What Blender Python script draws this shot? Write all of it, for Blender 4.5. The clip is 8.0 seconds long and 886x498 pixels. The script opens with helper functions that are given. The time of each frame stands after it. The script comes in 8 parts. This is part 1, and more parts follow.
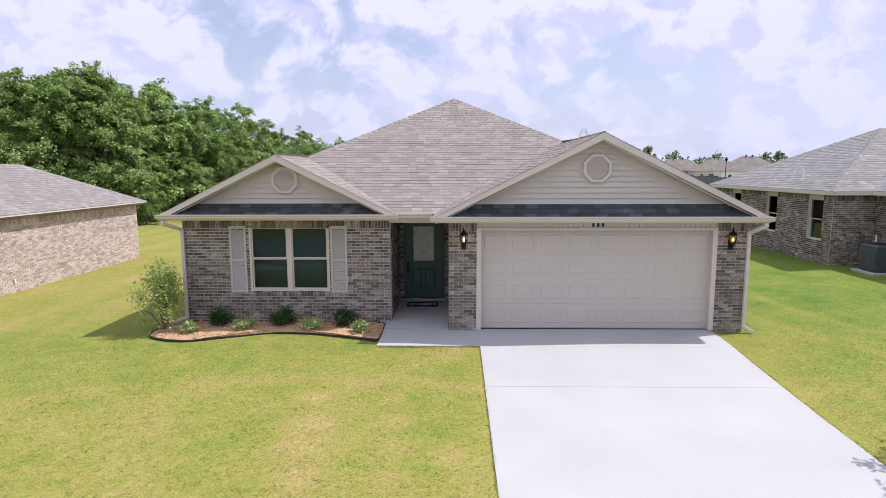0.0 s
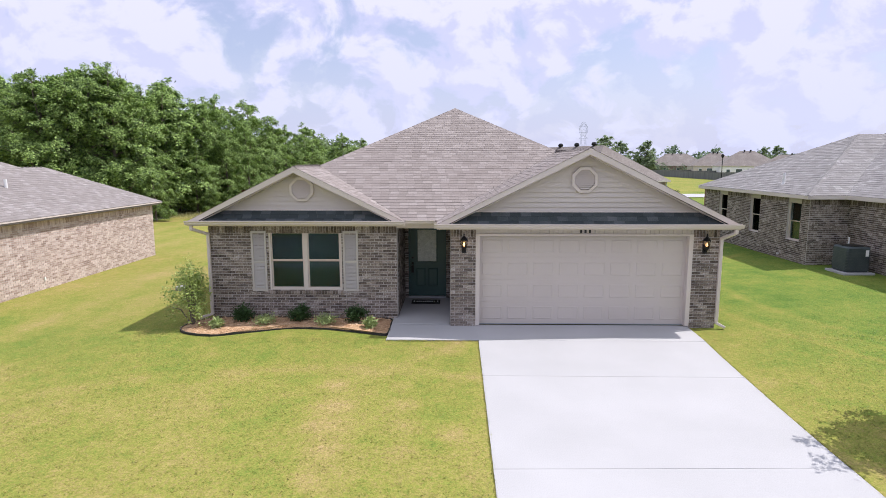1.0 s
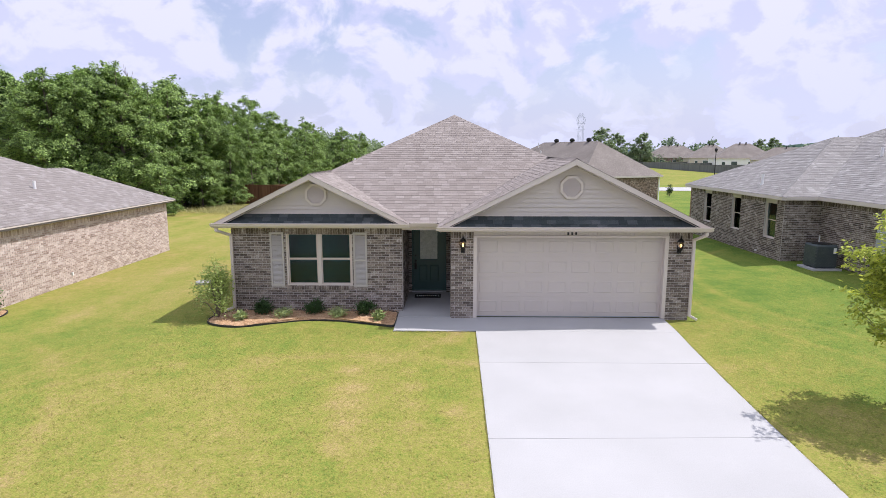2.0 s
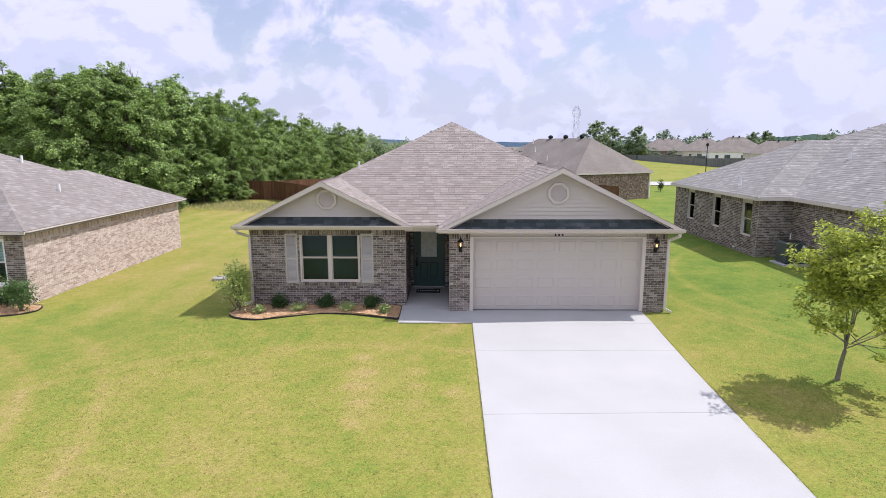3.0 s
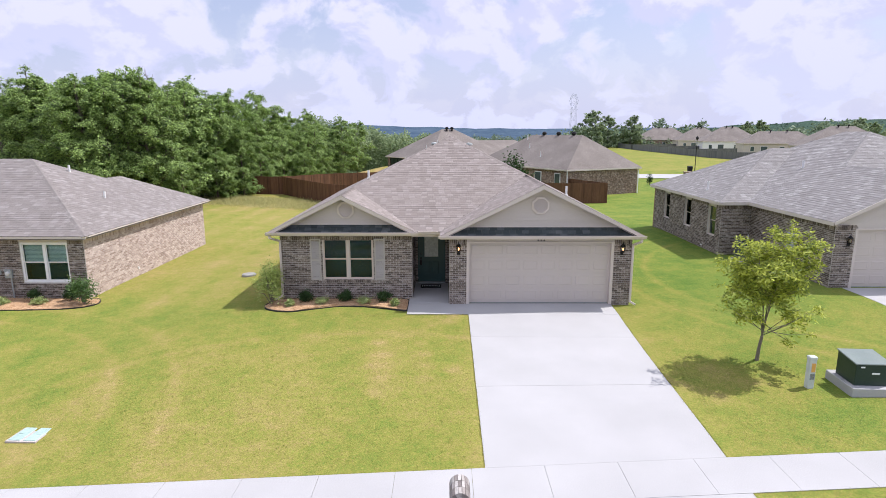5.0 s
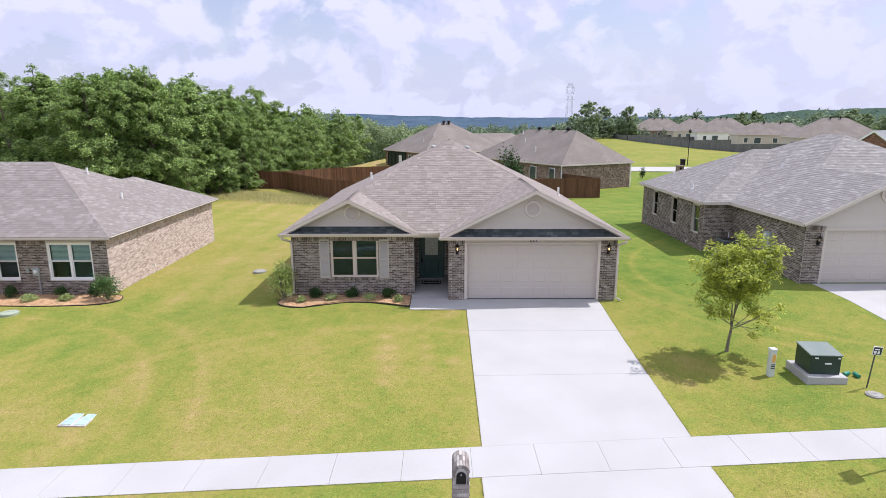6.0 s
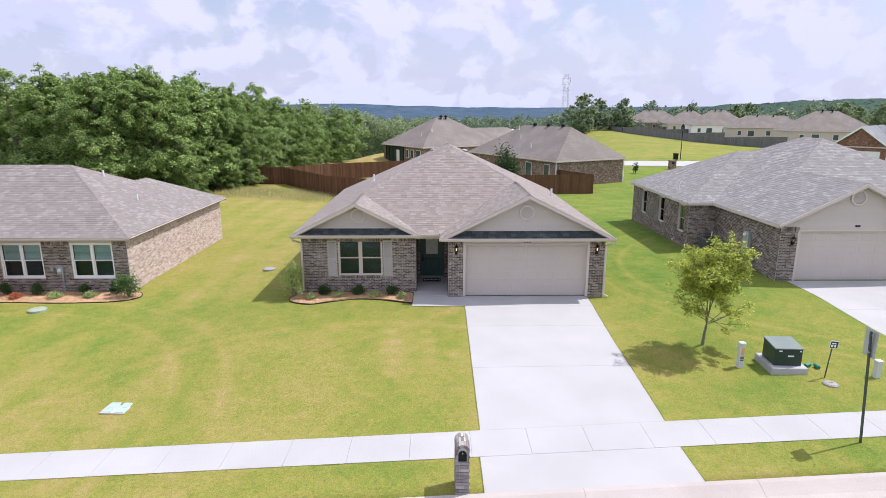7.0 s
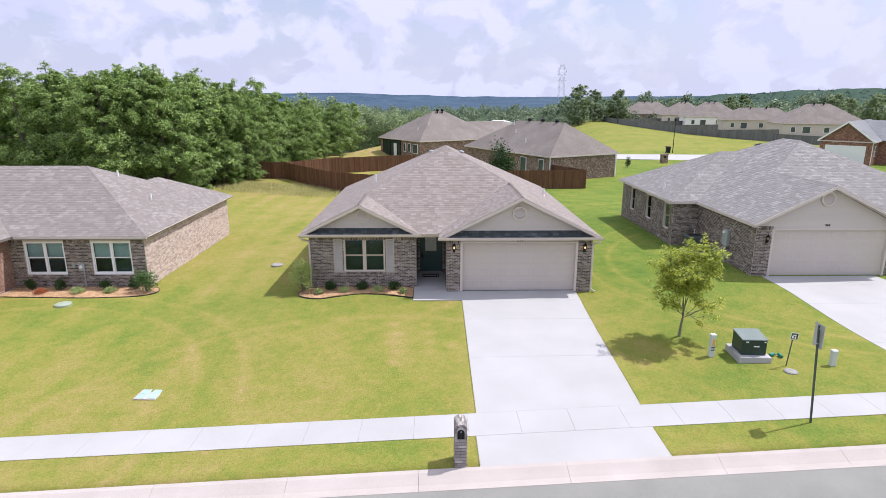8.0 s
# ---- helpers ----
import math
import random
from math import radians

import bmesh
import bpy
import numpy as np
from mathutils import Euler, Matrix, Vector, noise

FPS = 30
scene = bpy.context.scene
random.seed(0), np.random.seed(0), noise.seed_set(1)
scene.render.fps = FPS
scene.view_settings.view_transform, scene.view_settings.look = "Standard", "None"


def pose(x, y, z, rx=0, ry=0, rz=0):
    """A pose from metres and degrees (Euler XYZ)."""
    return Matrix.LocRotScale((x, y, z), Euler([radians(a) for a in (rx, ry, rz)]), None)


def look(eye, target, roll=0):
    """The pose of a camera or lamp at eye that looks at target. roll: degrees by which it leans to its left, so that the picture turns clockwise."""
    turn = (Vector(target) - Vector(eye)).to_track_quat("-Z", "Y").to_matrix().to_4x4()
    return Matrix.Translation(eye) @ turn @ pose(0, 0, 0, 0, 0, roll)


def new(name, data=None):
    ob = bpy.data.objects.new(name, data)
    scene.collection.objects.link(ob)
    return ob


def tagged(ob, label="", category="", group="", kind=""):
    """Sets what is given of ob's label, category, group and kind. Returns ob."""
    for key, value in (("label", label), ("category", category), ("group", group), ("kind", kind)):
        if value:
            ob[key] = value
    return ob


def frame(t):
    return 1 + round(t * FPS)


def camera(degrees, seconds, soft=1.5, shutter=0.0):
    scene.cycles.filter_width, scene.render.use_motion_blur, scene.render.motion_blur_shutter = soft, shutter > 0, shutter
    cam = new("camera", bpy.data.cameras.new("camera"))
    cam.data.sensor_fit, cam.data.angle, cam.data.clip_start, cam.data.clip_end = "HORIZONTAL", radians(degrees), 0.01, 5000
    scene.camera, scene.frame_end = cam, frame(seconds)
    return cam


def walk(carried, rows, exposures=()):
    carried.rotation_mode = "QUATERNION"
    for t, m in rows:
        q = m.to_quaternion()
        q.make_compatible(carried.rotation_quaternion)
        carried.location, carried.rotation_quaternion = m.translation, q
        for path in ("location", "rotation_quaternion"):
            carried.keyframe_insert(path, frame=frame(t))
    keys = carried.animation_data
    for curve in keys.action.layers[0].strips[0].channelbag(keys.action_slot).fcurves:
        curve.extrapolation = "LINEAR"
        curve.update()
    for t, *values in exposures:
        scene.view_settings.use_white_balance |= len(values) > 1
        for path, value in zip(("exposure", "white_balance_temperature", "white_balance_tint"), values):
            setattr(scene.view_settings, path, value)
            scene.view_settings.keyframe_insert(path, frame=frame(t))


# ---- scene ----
cam = camera(74.0, 8.0, soft=0.6)
PATH = [
    (0, (-0.522, -12.342, 3.390), (-0.561, -10.360, 3.122), -0.13),
    (0.5, (-0.525, -12.943, 3.605), (-0.563, -10.963, 3.327), -0.10),
    (1, (-0.556, -13.613, 3.805), (-0.594, -11.635, 3.514), -0.03),
    (1.5, (-0.581, -14.327, 4.026), (-0.616, -12.352, 3.719), 0.03),
    (3, (-0.693, -16.616, 4.742), (-0.709, -14.647, 4.393), 0.00),
    (3.5, (-0.701, -17.424, 4.973), (-0.713, -15.457, 4.612), 0.01),
    (4, (-0.726, -18.228, 5.247), (-0.736, -16.263, 4.876), -0.01),
    (4.5, (-0.742, -18.929, 5.533), (-0.752, -16.965, 5.153), -0.01),
    (6, (-0.893, -21.151, 6.551), (-0.889, -19.198, 6.122), -0.04),
    (6.5, (-0.961, -21.869, 6.928), (-0.949, -19.920, 6.482), 0.00),
    (7, (-1.050, -22.618, 7.283), (-1.033, -20.672, 6.822), 0.00),
    (7.5, (-1.126, -23.396, 7.641), (-1.105, -21.454, 7.163), 0.01),
    (8, (-1.180, -24.192, 8.029), (-1.149, -22.255, 7.534), 0.06),
]
walk(cam, [(t, look(eye, target, roll)) for t, eye, target, roll in PATH], exposures=[(0, 0.08, 6250, 15)])

# ---- world, sun ----
SUN_DIR = Vector((1.5, 0.48, 2.5)).normalized()
SUN_ELEV = math.asin(SUN_DIR.z)
SUN_AZ = math.atan2(SUN_DIR.x, SUN_DIR.y)

world = bpy.data.worlds.new("world")
scene.world = world
world.use_nodes = True
wt = world.node_tree
wt.nodes.clear()


def wnode(kind, **props):
    n = wt.nodes.new(kind)
    for key, value in props.items():
        n.inputs[key].default_value = value
    return n


sky = wt.nodes.new("ShaderNodeTexSky")
sky.sky_type, sky.sun_disc, sky.sun_elevation, sky.sun_rotation = "NISHITA", False, SUN_ELEV, SUN_AZ
sky.air_density, sky.dust_density, sky.ozone_density = 1.0, 2.6, 1.6
coord = wt.nodes.new("ShaderNodeTexCoord")
sep = wt.nodes.new("ShaderNodeSeparateXYZ")
wt.links.new(coord.outputs["Generated"], sep.inputs[0])
# clouds lie on a high flat layer: the direction divided by its height
lift = wt.nodes.new("ShaderNodeMath")
lift.operation = "ADD"
lift.inputs[1].default_value = 0.9
wt.links.new(sep.outputs["Z"], lift.inputs[0])
div = wt.nodes.new("ShaderNodeVectorMath")
div.operation = "DIVIDE"
comb = wt.nodes.new("ShaderNodeCombineXYZ")
for k in range(3):
    wt.links.new(lift.outputs[0], comb.inputs[k])
wt.links.new(coord.outputs["Generated"], div.inputs[0])
wt.links.new(comb.outputs[0], div.inputs[1])
def layer_at(offset):
    """The cloud layer's coordinates, moved by an offset."""
    n = wt.nodes.new("ShaderNodeMapping")
    n.inputs["Location"].default_value = offset
    n.inputs["Scale"].default_value = (1.0, 1.0, 0.8)
    wt.links.new(div.outputs[0], n.inputs["Vector"])
    return n.outputs[0]


def cloud_depth(place):
    """How thick the cloud is: broad banks with billows on them."""
    bank = wnode("ShaderNodeTexNoise", Scale=3.6, Detail=3.0, Roughness=0.5)
    billow = wnode("ShaderNodeTexNoise", Scale=12.0, Detail=12.0, Roughness=0.55, Distortion=0.3)
    total = wt.nodes.new("ShaderNodeMix")
    total.inputs["Factor"].default_value = 0.66
    for n, key in ((bank, "A"), (billow, "B")):
        wt.links.new(place, n.inputs["Vector"])
        wt.links.new(n.outputs["Fac"], total.inputs[key])
    return total.outputs["Result"]


def sky_range(value, lo, hi, to_lo, to_hi):
    n = wt.nodes.new("ShaderNodeMapRange")
    n.interpolation_type = "SMOOTHSTEP"
    for key, v in zip(("From Min", "From Max", "To Min", "To Max"), (lo, hi, to_lo, to_hi)):
        n.inputs[key].default_value = v
    wt.links.new(value, n.inputs["Value"])
    return n.outputs[0]


HERE = (0.2, 1.1, 0.0)
depth = cloud_depth(layer_at(HERE))
towards_sun = cloud_depth(layer_at((HERE[0] + 0.022, HERE[1] - 0.03, HERE[2] + 0.02)))
lit = wt.nodes.new("ShaderNodeMath")
lit.operation = "SUBTRACT"
wt.links.new(depth, lit.inputs[0])
wt.links.new(towards_sun, lit.inputs[1])
cover = sky_range(depth, 0.42, 0.52, 0.45, 1.0)
bright = sky_range(lit.outputs[0], -0.045, 0.045, 0.0, 1.0)
tone = wt.nodes.new("ShaderNodeMix")
tone.data_type = "RGBA"
tone.inputs["A"].default_value = (0.625, 0.645, 0.885, 1)
tone.inputs["B"].default_value = (0.86, 0.85, 0.98, 1)
wt.links.new(bright, tone.inputs["Factor"])
haze = wt.nodes.new("ShaderNodeMapRange")
haze.inputs["From Min"].default_value, haze.inputs["From Max"].default_value = 0.0, 0.36
haze.inputs["To Min"].default_value, haze.inputs["To Max"].default_value = 0.88, 0.0
wt.links.new(sep.outputs["Z"], haze.inputs["Value"])
veil = wt.nodes.new("ShaderNodeMix")
veil.data_type = "RGBA"
veil.inputs["B"].default_value = (0.70, 0.735, 0.95, 1)
wt.links.new(haze.outputs[0], veil.inputs["Factor"])
wt.links.new(tone.outputs["Result"], veil.inputs["A"])
clouds = wnode("ShaderNodeBackground", Strength=1.0)
# a clouded sky is brighter overhead
wt.links.new(sky_range(sep.outputs["Z"], 0.32, 0.9, 1.0, 1.27), clouds.inputs["Strength"])
# and less violet there
zenith = wt.nodes.new("ShaderNodeMix")
zenith.data_type = "RGBA"
zenith.inputs["B"].default_value = (0.80, 0.84, 0.95, 1)
wt.links.new(sky_range(sep.outputs["Z"], 0.36, 0.75, 0.0, 1.0), zenith.inputs["Factor"])
wt.links.new(veil.outputs["Result"], zenith.inputs["A"])
wt.links.new(zenith.outputs["Result"], clouds.inputs["Color"])
air = wnode("ShaderNodeBackground", Strength=0.15)
wt.links.new(sky.outputs[0], air.inputs["Color"])
thick = wt.nodes.new("ShaderNodeMath")
thick.operation = "MAXIMUM"
wt.links.new(cover, thick.inputs[0])
wt.links.new(haze.outputs[0], thick.inputs[1])
blend = wt.nodes.new("ShaderNodeMixShader")
wt.links.new(thick.outputs[0], blend.inputs[0])
wt.links.new(air.outputs[0], blend.inputs[1])
wt.links.new(clouds.outputs[0], blend.inputs[2])
world_out = wt.nodes.new("ShaderNodeOutputWorld")
wt.links.new(blend.outputs[0], world_out.inputs[0])

sun_data = bpy.data.lights.new("sun", "SUN")
sun_data.energy, sun_data.angle, sun_data.color = 4.35, radians(0.55), (1.0, 0.96, 0.89)
sun = new("sun", sun_data)
sun.matrix_world = look(SUN_DIR * 60, (0, 0, 0))


# ---- materials ----
def material(name, low, high, rough=0.85, scale=6.0, fine_scale=60.0, bump=0.25, bump_scale=None, metal=0.0,
             spread=0.0, source="", ramp=None, stretch_by=(1, 1, 1), spec=0.35, patch=0.5):
    """Colour between low and high by noise at two sizes; spread: how much each piece (source: object or island) differs."""
    m = bpy.data.materials.new(name)
    m.use_nodes = True
    nt = m.node_tree
    bsdf = nt.nodes["Principled BSDF"]
    bsdf.inputs["Roughness"].default_value, bsdf.inputs["Metallic"].default_value = rough, metal
    bsdf.inputs["Specular IOR Level"].default_value = spec
    tc = nt.nodes.new("ShaderNodeTexCoord")
    mp = nt.nodes.new("ShaderNodeMapping")
    mp.inputs["Scale"].default_value = stretch_by
    nt.links.new(tc.outputs["Object"], mp.inputs["Vector"])
    n1, n2 = nt.nodes.new("ShaderNodeTexNoise"), nt.nodes.new("ShaderNodeTexNoise")
    for n, s in ((n1, scale), (n2, fine_scale)):
        n.inputs["Scale"].default_value, n.inputs["Detail"].default_value = s, 5.0
        nt.links.new(mp.outputs[0], n.inputs["Vector"])
    mix = nt.nodes.new("ShaderNodeMix")
    mix.inputs["Factor"].default_value = 1 - patch
    nt.links.new(n1.outputs["Fac"], mix.inputs["A"])
    nt.links.new(n2.outputs["Fac"], mix.inputs["B"])
    fac = mix.outputs["Result"]
    widen = nt.nodes.new("ShaderNodeMapRange")
    widen.inputs["From Min"].default_value, widen.inputs["From Max"].default_value = 0.33, 0.67
    nt.links.new(fac, widen.inputs["Value"])
    fac = widen.outputs[0]
    if spread:
        if source == "object":
            piece = nt.nodes.new("ShaderNodeObjectInfo").outputs["Random"]
        else:
            piece = nt.nodes.new("ShaderNodeNewGeometry").outputs["Random Per Island"]
        both = nt.nodes.new("ShaderNodeMix")
        both.inputs["Factor"].default_value = spread
        nt.links.new(fac, both.inputs["A"])
        nt.links.new(piece, both.inputs["B"])
        fac = both.outputs["Result"]
    cr = nt.nodes.new("ShaderNodeValToRGB")
    stops = ramp or ((0.0, low), (1.0, high))
    while len(cr.color_ramp.elements) < len(stops):
        cr.color_ramp.elements.new(0.5)
    for e, (p, c) in zip(cr.color_ramp.elements, stops):
        e.position, e.color = p, (*c, 1)
    nt.links.new(fac, cr.inputs[0])
    nt.links.new(cr.outputs[0], bsdf.inputs["Base Color"])
    if bump:
        bp = nt.nodes.new("ShaderNodeBump")
        bp.inputs["Strength"].default_value, bp.inputs["Distance"].default_value = bump, 0.02
        if bump_scale:
            n3 = nt.nodes.new("ShaderNodeTexNoise")
            n3.inputs["Scale"].default_value, n3.inputs["Detail"].default_value = bump_scale, 4.0
            nt.links.new(tc.outputs["Object"], n3.inputs["Vector"])
            nt.links.new(n3.outputs["Fac"], bp.inputs["Height"])
        else:
            nt.links.new(n2.outputs["Fac"], bp.inputs["Height"])
        nt.links.new(bp.outputs[0], bsdf.inputs["Normal"])
    return m


def leaf_material(name, low, high, gloss=0.45, through_light=0.35, source="island", ramp=None, spread=0.6, scale=0.35, fine_scale=3.0):
    m = material(name, low, high, rough=gloss, scale=scale, fine_scale=fine_scale, bump=0, spread=spread, source=source, spec=0.4, ramp=ramp)
    nt = m.node_tree
    bsdf = nt.nodes["Principled BSDF"]
    glow = nt.nodes.new("ShaderNodeBsdfTranslucent")
    colour = bsdf.inputs["Base Color"].links[0].from_socket
    nt.links.new(colour, glow.inputs["Color"])
    mx = nt.nodes.new("ShaderNodeMixShader")
    mx.inputs[0].default_value = through_light
    nt.links.new(bsdf.outputs[0], mx.inputs[1])
    nt.links.new(glow.outputs[0], mx.inputs[2])
    nt.links.new(mx.outputs[0], nt.nodes["Material Output"].inputs["Surface"])
    return m


def glass_material(name, tint, rough=0.03):
    m = bpy.data.materials.new(name)
    m.use_nodes = True
    b = m.node_tree.nodes["Principled BSDF"]
    b.inputs["Base Color"].default_value = (*tint, 1)
    b.inputs["Roughness"].default_value, b.inputs["IOR"].default_value = rough, 1.32
    b.inputs["Transmission Weight"].default_value = 1.0
    return m


BRICK_RAMP = ((0.0, (0.036, 0.030, 0.027)), (0.28, (0.100, 0.080, 0.067)), (0.5, (0.190, 0.154, 0.128)), (0.7, (0.31, 0.262, 0.224)), (0.86, (0.47, 0.425, 0.39)), (1.0, (0.66, 0.625, 0.59)))
# west house brick lightened: its side wall's sunlight is in the colour
SUNLIT_RAMP = ((0.0, (0.25, 0.175, 0.145)), (0.3, (0.44, 0.34, 0.295)), (0.65, (0.60, 0.495, 0.445)), (1.0, (0.72, 0.635, 0.59)))
RED_RAMP = ((0.0, (0.12, 0.07, 0.055)), (0.4, (0.26, 0.155, 0.12)), (0.75, (0.36, 0.235, 0.18)), (1.0, (0.52, 0.40, 0.33)))
M = {}
M["brick"] = material("brick_joined", None, None, scale=3.0, fine_scale=22, bump=0.6, spread=0.5, source="island", ramp=BRICK_RAMP, patch=0.3)
M["brick_piece"] = material("brick_piece", None, None, scale=3.0, fine_scale=22, bump=0.6, spread=0.5, source="object", ramp=BRICK_RAMP, patch=0.3)
M["brick_pale"] = material("brick_pale", None, None, scale=3.0, fine_scale=24, bump=0.5, spread=0.6, source="island", ramp=SUNLIT_RAMP, patch=0.45)
M["brick_red"] = material("brick_red", None, None, scale=1.2, fine_scale=14, bump=0.4, ramp=RED_RAMP, patch=0.3)
def brick_face(name, ramp, joint):
    """Courses of mixed bricks for walls too far off for single bricks."""
    m = material(name, None, None, scale=1.5, fine_scale=6, bump=0.2, ramp=ramp, patch=0.3)
    nt = m.node_tree
    bsdf = nt.nodes["Principled BSDF"]
    src = bsdf.inputs["Base Color"].links[0].from_socket
    tc = nt.nodes.new("ShaderNodeTexCoord")
    sep3 = nt.nodes.new("ShaderNodeSeparateXYZ")
    nt.links.new(tc.outputs["Object"], sep3.inputs[0])
    both = nt.nodes.new("ShaderNodeMath")
    nt.links.new(sep3.outputs["X"], both.inputs[0])
    nt.links.new(sep3.outputs["Y"], both.inputs[1])
    flat = nt.nodes.new("ShaderNodeCombineXYZ")
    nt.links.new(both.outputs[0], flat.inputs["X"])
    nt.links.new(sep3.outputs["Z"], flat.inputs["Y"])
    br = nt.nodes.new("ShaderNodeTexBrick")
    br.inputs["Scale"].default_value, br.inputs["Brick Width"].default_value, br.inputs["Row Height"].default_value = 1.0, 0.21, 0.075
    br.inputs["Mortar Size"].default_value, br.inputs["Bias"].default_value = 0.008, -0.1
    br.inputs["Color1"].default_value, br.inputs["Color2"].default_value = (0.55, 0.55, 0.55, 1), (1.5, 1.45, 1.4, 1)
    br.inputs["Mortar"].default_value = (*joint, 1)
    nt.links.new(flat.outputs[0], br.inputs["Vector"])
    mul = nt.nodes.new("ShaderNodeMix")
    mul.data_type, mul.blend_type = "RGBA", "MULTIPLY"
    mul.inputs["Factor"].default_value = 1.0
    nt.links.new(src, mul.inputs["A"])
    nt.links.new(br.outputs["Color"], mul.inputs["B"])
    nt.links.new(mul.outputs["Result"], bsdf.inputs["Base Color"])
    return m


M["brick_far"] = brick_face("brick_far", ((0.0, (0.13, 0.085, 0.065)), (0.4, (0.22, 0.155, 0.125)), (0.75, (0.31, 0.235, 0.20)), (1.0, (0.46, 0.38, 0.33))), (1.3, 1.35, 1.35))
M["brick_rust"] = brick_face("brick_rust", ((0.0, (0.15, 0.07, 0.05)), (0.5, (0.25, 0.125, 0.09)), (1.0, (0.38, 0.24, 0.18))), (1.3, 1.4, 1.4))
M["mortar"] = material("mortar", (0.50, 0.475, 0.445), (0.63, 0.60, 0.57), scale=4, fine_scale=120, bump=0.4)
SHINGLE_RAMP = ((0.0, (0.215, 0.184, 0.17)), (0.4, (0.252, 0.218, 0.203)), (0.7, (0.29, 0.253, 0.237)), (0.85, (0.345, 0.306, 0.288)), (1.0, (0.375, 0.335, 0.315)))
M["shingle"] = material("shingle_joined", None, None, rough=0.95, scale=1.3, fine_scale=140, bump=0.5, spread=0.58, source="island", ramp=SHINGLE_RAMP, patch=0.35, stretch_by=(0.6, 1, 1))
M["shingle_grey"] = material("shingle_grey", None, None, rough=0.95, scale=1.1, fine_scale=140, bump=0.5, spread=0.62, source="island", ramp=((0.0, (0.212, 0.20, 0.196)), (0.4, (0.242, 0.23, 0.227)), (0.68, (0.265, 0.253, 0.25)), (0.8, (0.33, 0.318, 0.314)), (1.0, (0.362, 0.35, 0.346))), patch=0.5, stretch_by=(0.6, 1, 1))
M["shingle_west"] = material("shingle_west", None, None, rough=0.95, scale=1.1, fine_scale=140, bump=0.5, spread=0.62, source="island", ramp=((0.0, (0.205, 0.183, 0.174)), (0.4, (0.234, 0.21, 0.20)), (0.68, (0.256, 0.231, 0.222)), (0.8, (0.30, 0.274, 0.263)), (1.0, (0.335, 0.308, 0.297))), patch=0.5, stretch_by=(0.6, 1, 1))
M["mail_brick"] = material("mailbox_brick", None, None, scale=6, fine_scale=40, bump=0.5, spread=0.7, source="object", ramp=((0, (0.14, 0.12, 0.115)), (0.4, (0.27, 0.24, 0.225)), (0.75, (0.42, 0.39, 0.37)), (1, (0.60, 0.58, 0.56))), patch=0.4)
M["shingle_piece"] = material("shingle_piece", None, None, rough=0.95, scale=1.3, fine_scale=140, bump=0.5, spread=0.58, source="object", ramp=SHINGLE_RAMP, patch=0.35)
M["pent_shingle"] = material("charcoal_shingle", None, None, rough=0.9, scale=1.3, fine_scale=140, bump=0.4, spread=0.6, source="island", ramp=((0, (0.033, 0.042, 0.043)), (0.6, (0.061, 0.075, 0.077)), (1, (0.155, 0.165, 0.17))), patch=0.5)
M["roof_base"] = material("roof_base", (0.15, 0.13, 0.12), (0.21, 0.185, 0.175), rough=0.95, scale=3, fine_scale=80)
M["roof_far"] = material("roof_far", None, None, rough=0.95, scale=0.5, fine_scale=9, bump=0.3, ramp=((0, (0.15, 0.128, 0.115)), (0.5, (0.20, 0.175, 0.16)), (1, (0.29, 0.26, 0.24))), patch=0.35)
M["roof_grey"] = material("roof_grey", (0.16, 0.165, 0.18), (0.27, 0.275, 0.29), rough=0.95, scale=0.5, fine_scale=5, bump=0.3)
M["siding"] = material("vinyl_siding", (0.53, 0.482, 0.438), (0.60, 0.548, 0.50), rough=0.55, scale=1.2, fine_scale=40, bump=0.08, stretch_by=(0.2, 1, 3))
M["trim"] = material("painted_trim", (0.585, 0.52, 0.47), (0.65, 0.585, 0.535), rough=0.5, scale=1.0, fine_scale=50, bump=0.05)
M["white"] = material("white_vinyl", (0.83, 0.83, 0.83), (0.89, 0.89, 0.89), rough=0.4, scale=2, fine_scale=60, bump=0.03)
M["garage"] = material("garage_steel", (0.535, 0.478, 0.432), (0.58, 0.522, 0.472), rough=0.5, scale=0.8, fine_scale=90, bump=0.05)
M["shutter"] = material("shutter_vinyl", (0.45, 0.42, 0.39), (0.51, 0.48, 0.445), rough=0.5, scale=2, fine_scale=60, bump=0.05)
M["door_teal"] = material("door_teal", (0.020, 0.066, 0.062), (0.032, 0.092, 0.086), rough=0.35, scale=2, fine_scale=70, bump=0.05, spec=0.5)
M["door_red"] = material("door_red", (0.16, 0.035, 0.02), (0.24, 0.06, 0.03), rough=0.4, scale=3, fine_scale=40, bump=0.1)
M["concrete"] = material("concrete", (0.38, 0.376, 0.379), (0.45, 0.445, 0.452), rough=0.9, scale=0.6, fine_scale=70, bump=0.25, patch=0.6)
M["kerb"] = material("kerb_concrete", (0.40, 0.355, 0.33), (0.52, 0.47, 0.445), rough=0.9, scale=0.8, fine_scale=50, bump=0.3, patch=0.55)
M["aged"] = material("aged_concrete", (0.24, 0.235, 0.22), (0.38, 0.37, 0.35), rough=0.9, scale=3, fine_scale=40, bump=0.3)
M["septic"] = material("weathered_plastic", (0.27, 0.33, 0.25), (0.38, 0.43, 0.34), rough=0.6, scale=4, fine_scale=50, bump=0.1)
M["asphalt"] = material("worn_asphalt", (0.20, 0.20, 0.185), (0.30, 0.298, 0.275), rough=0.95, scale=0.7, fine_scale=110, bump=0.6, patch=0.45)
M["metal_black"] = material("black_metal", (0.012, 0.012, 0.013), (0.03, 0.03, 0.032), rough=0.4, scale=4, fine_scale=80, bump=0.05, metal=0.6)
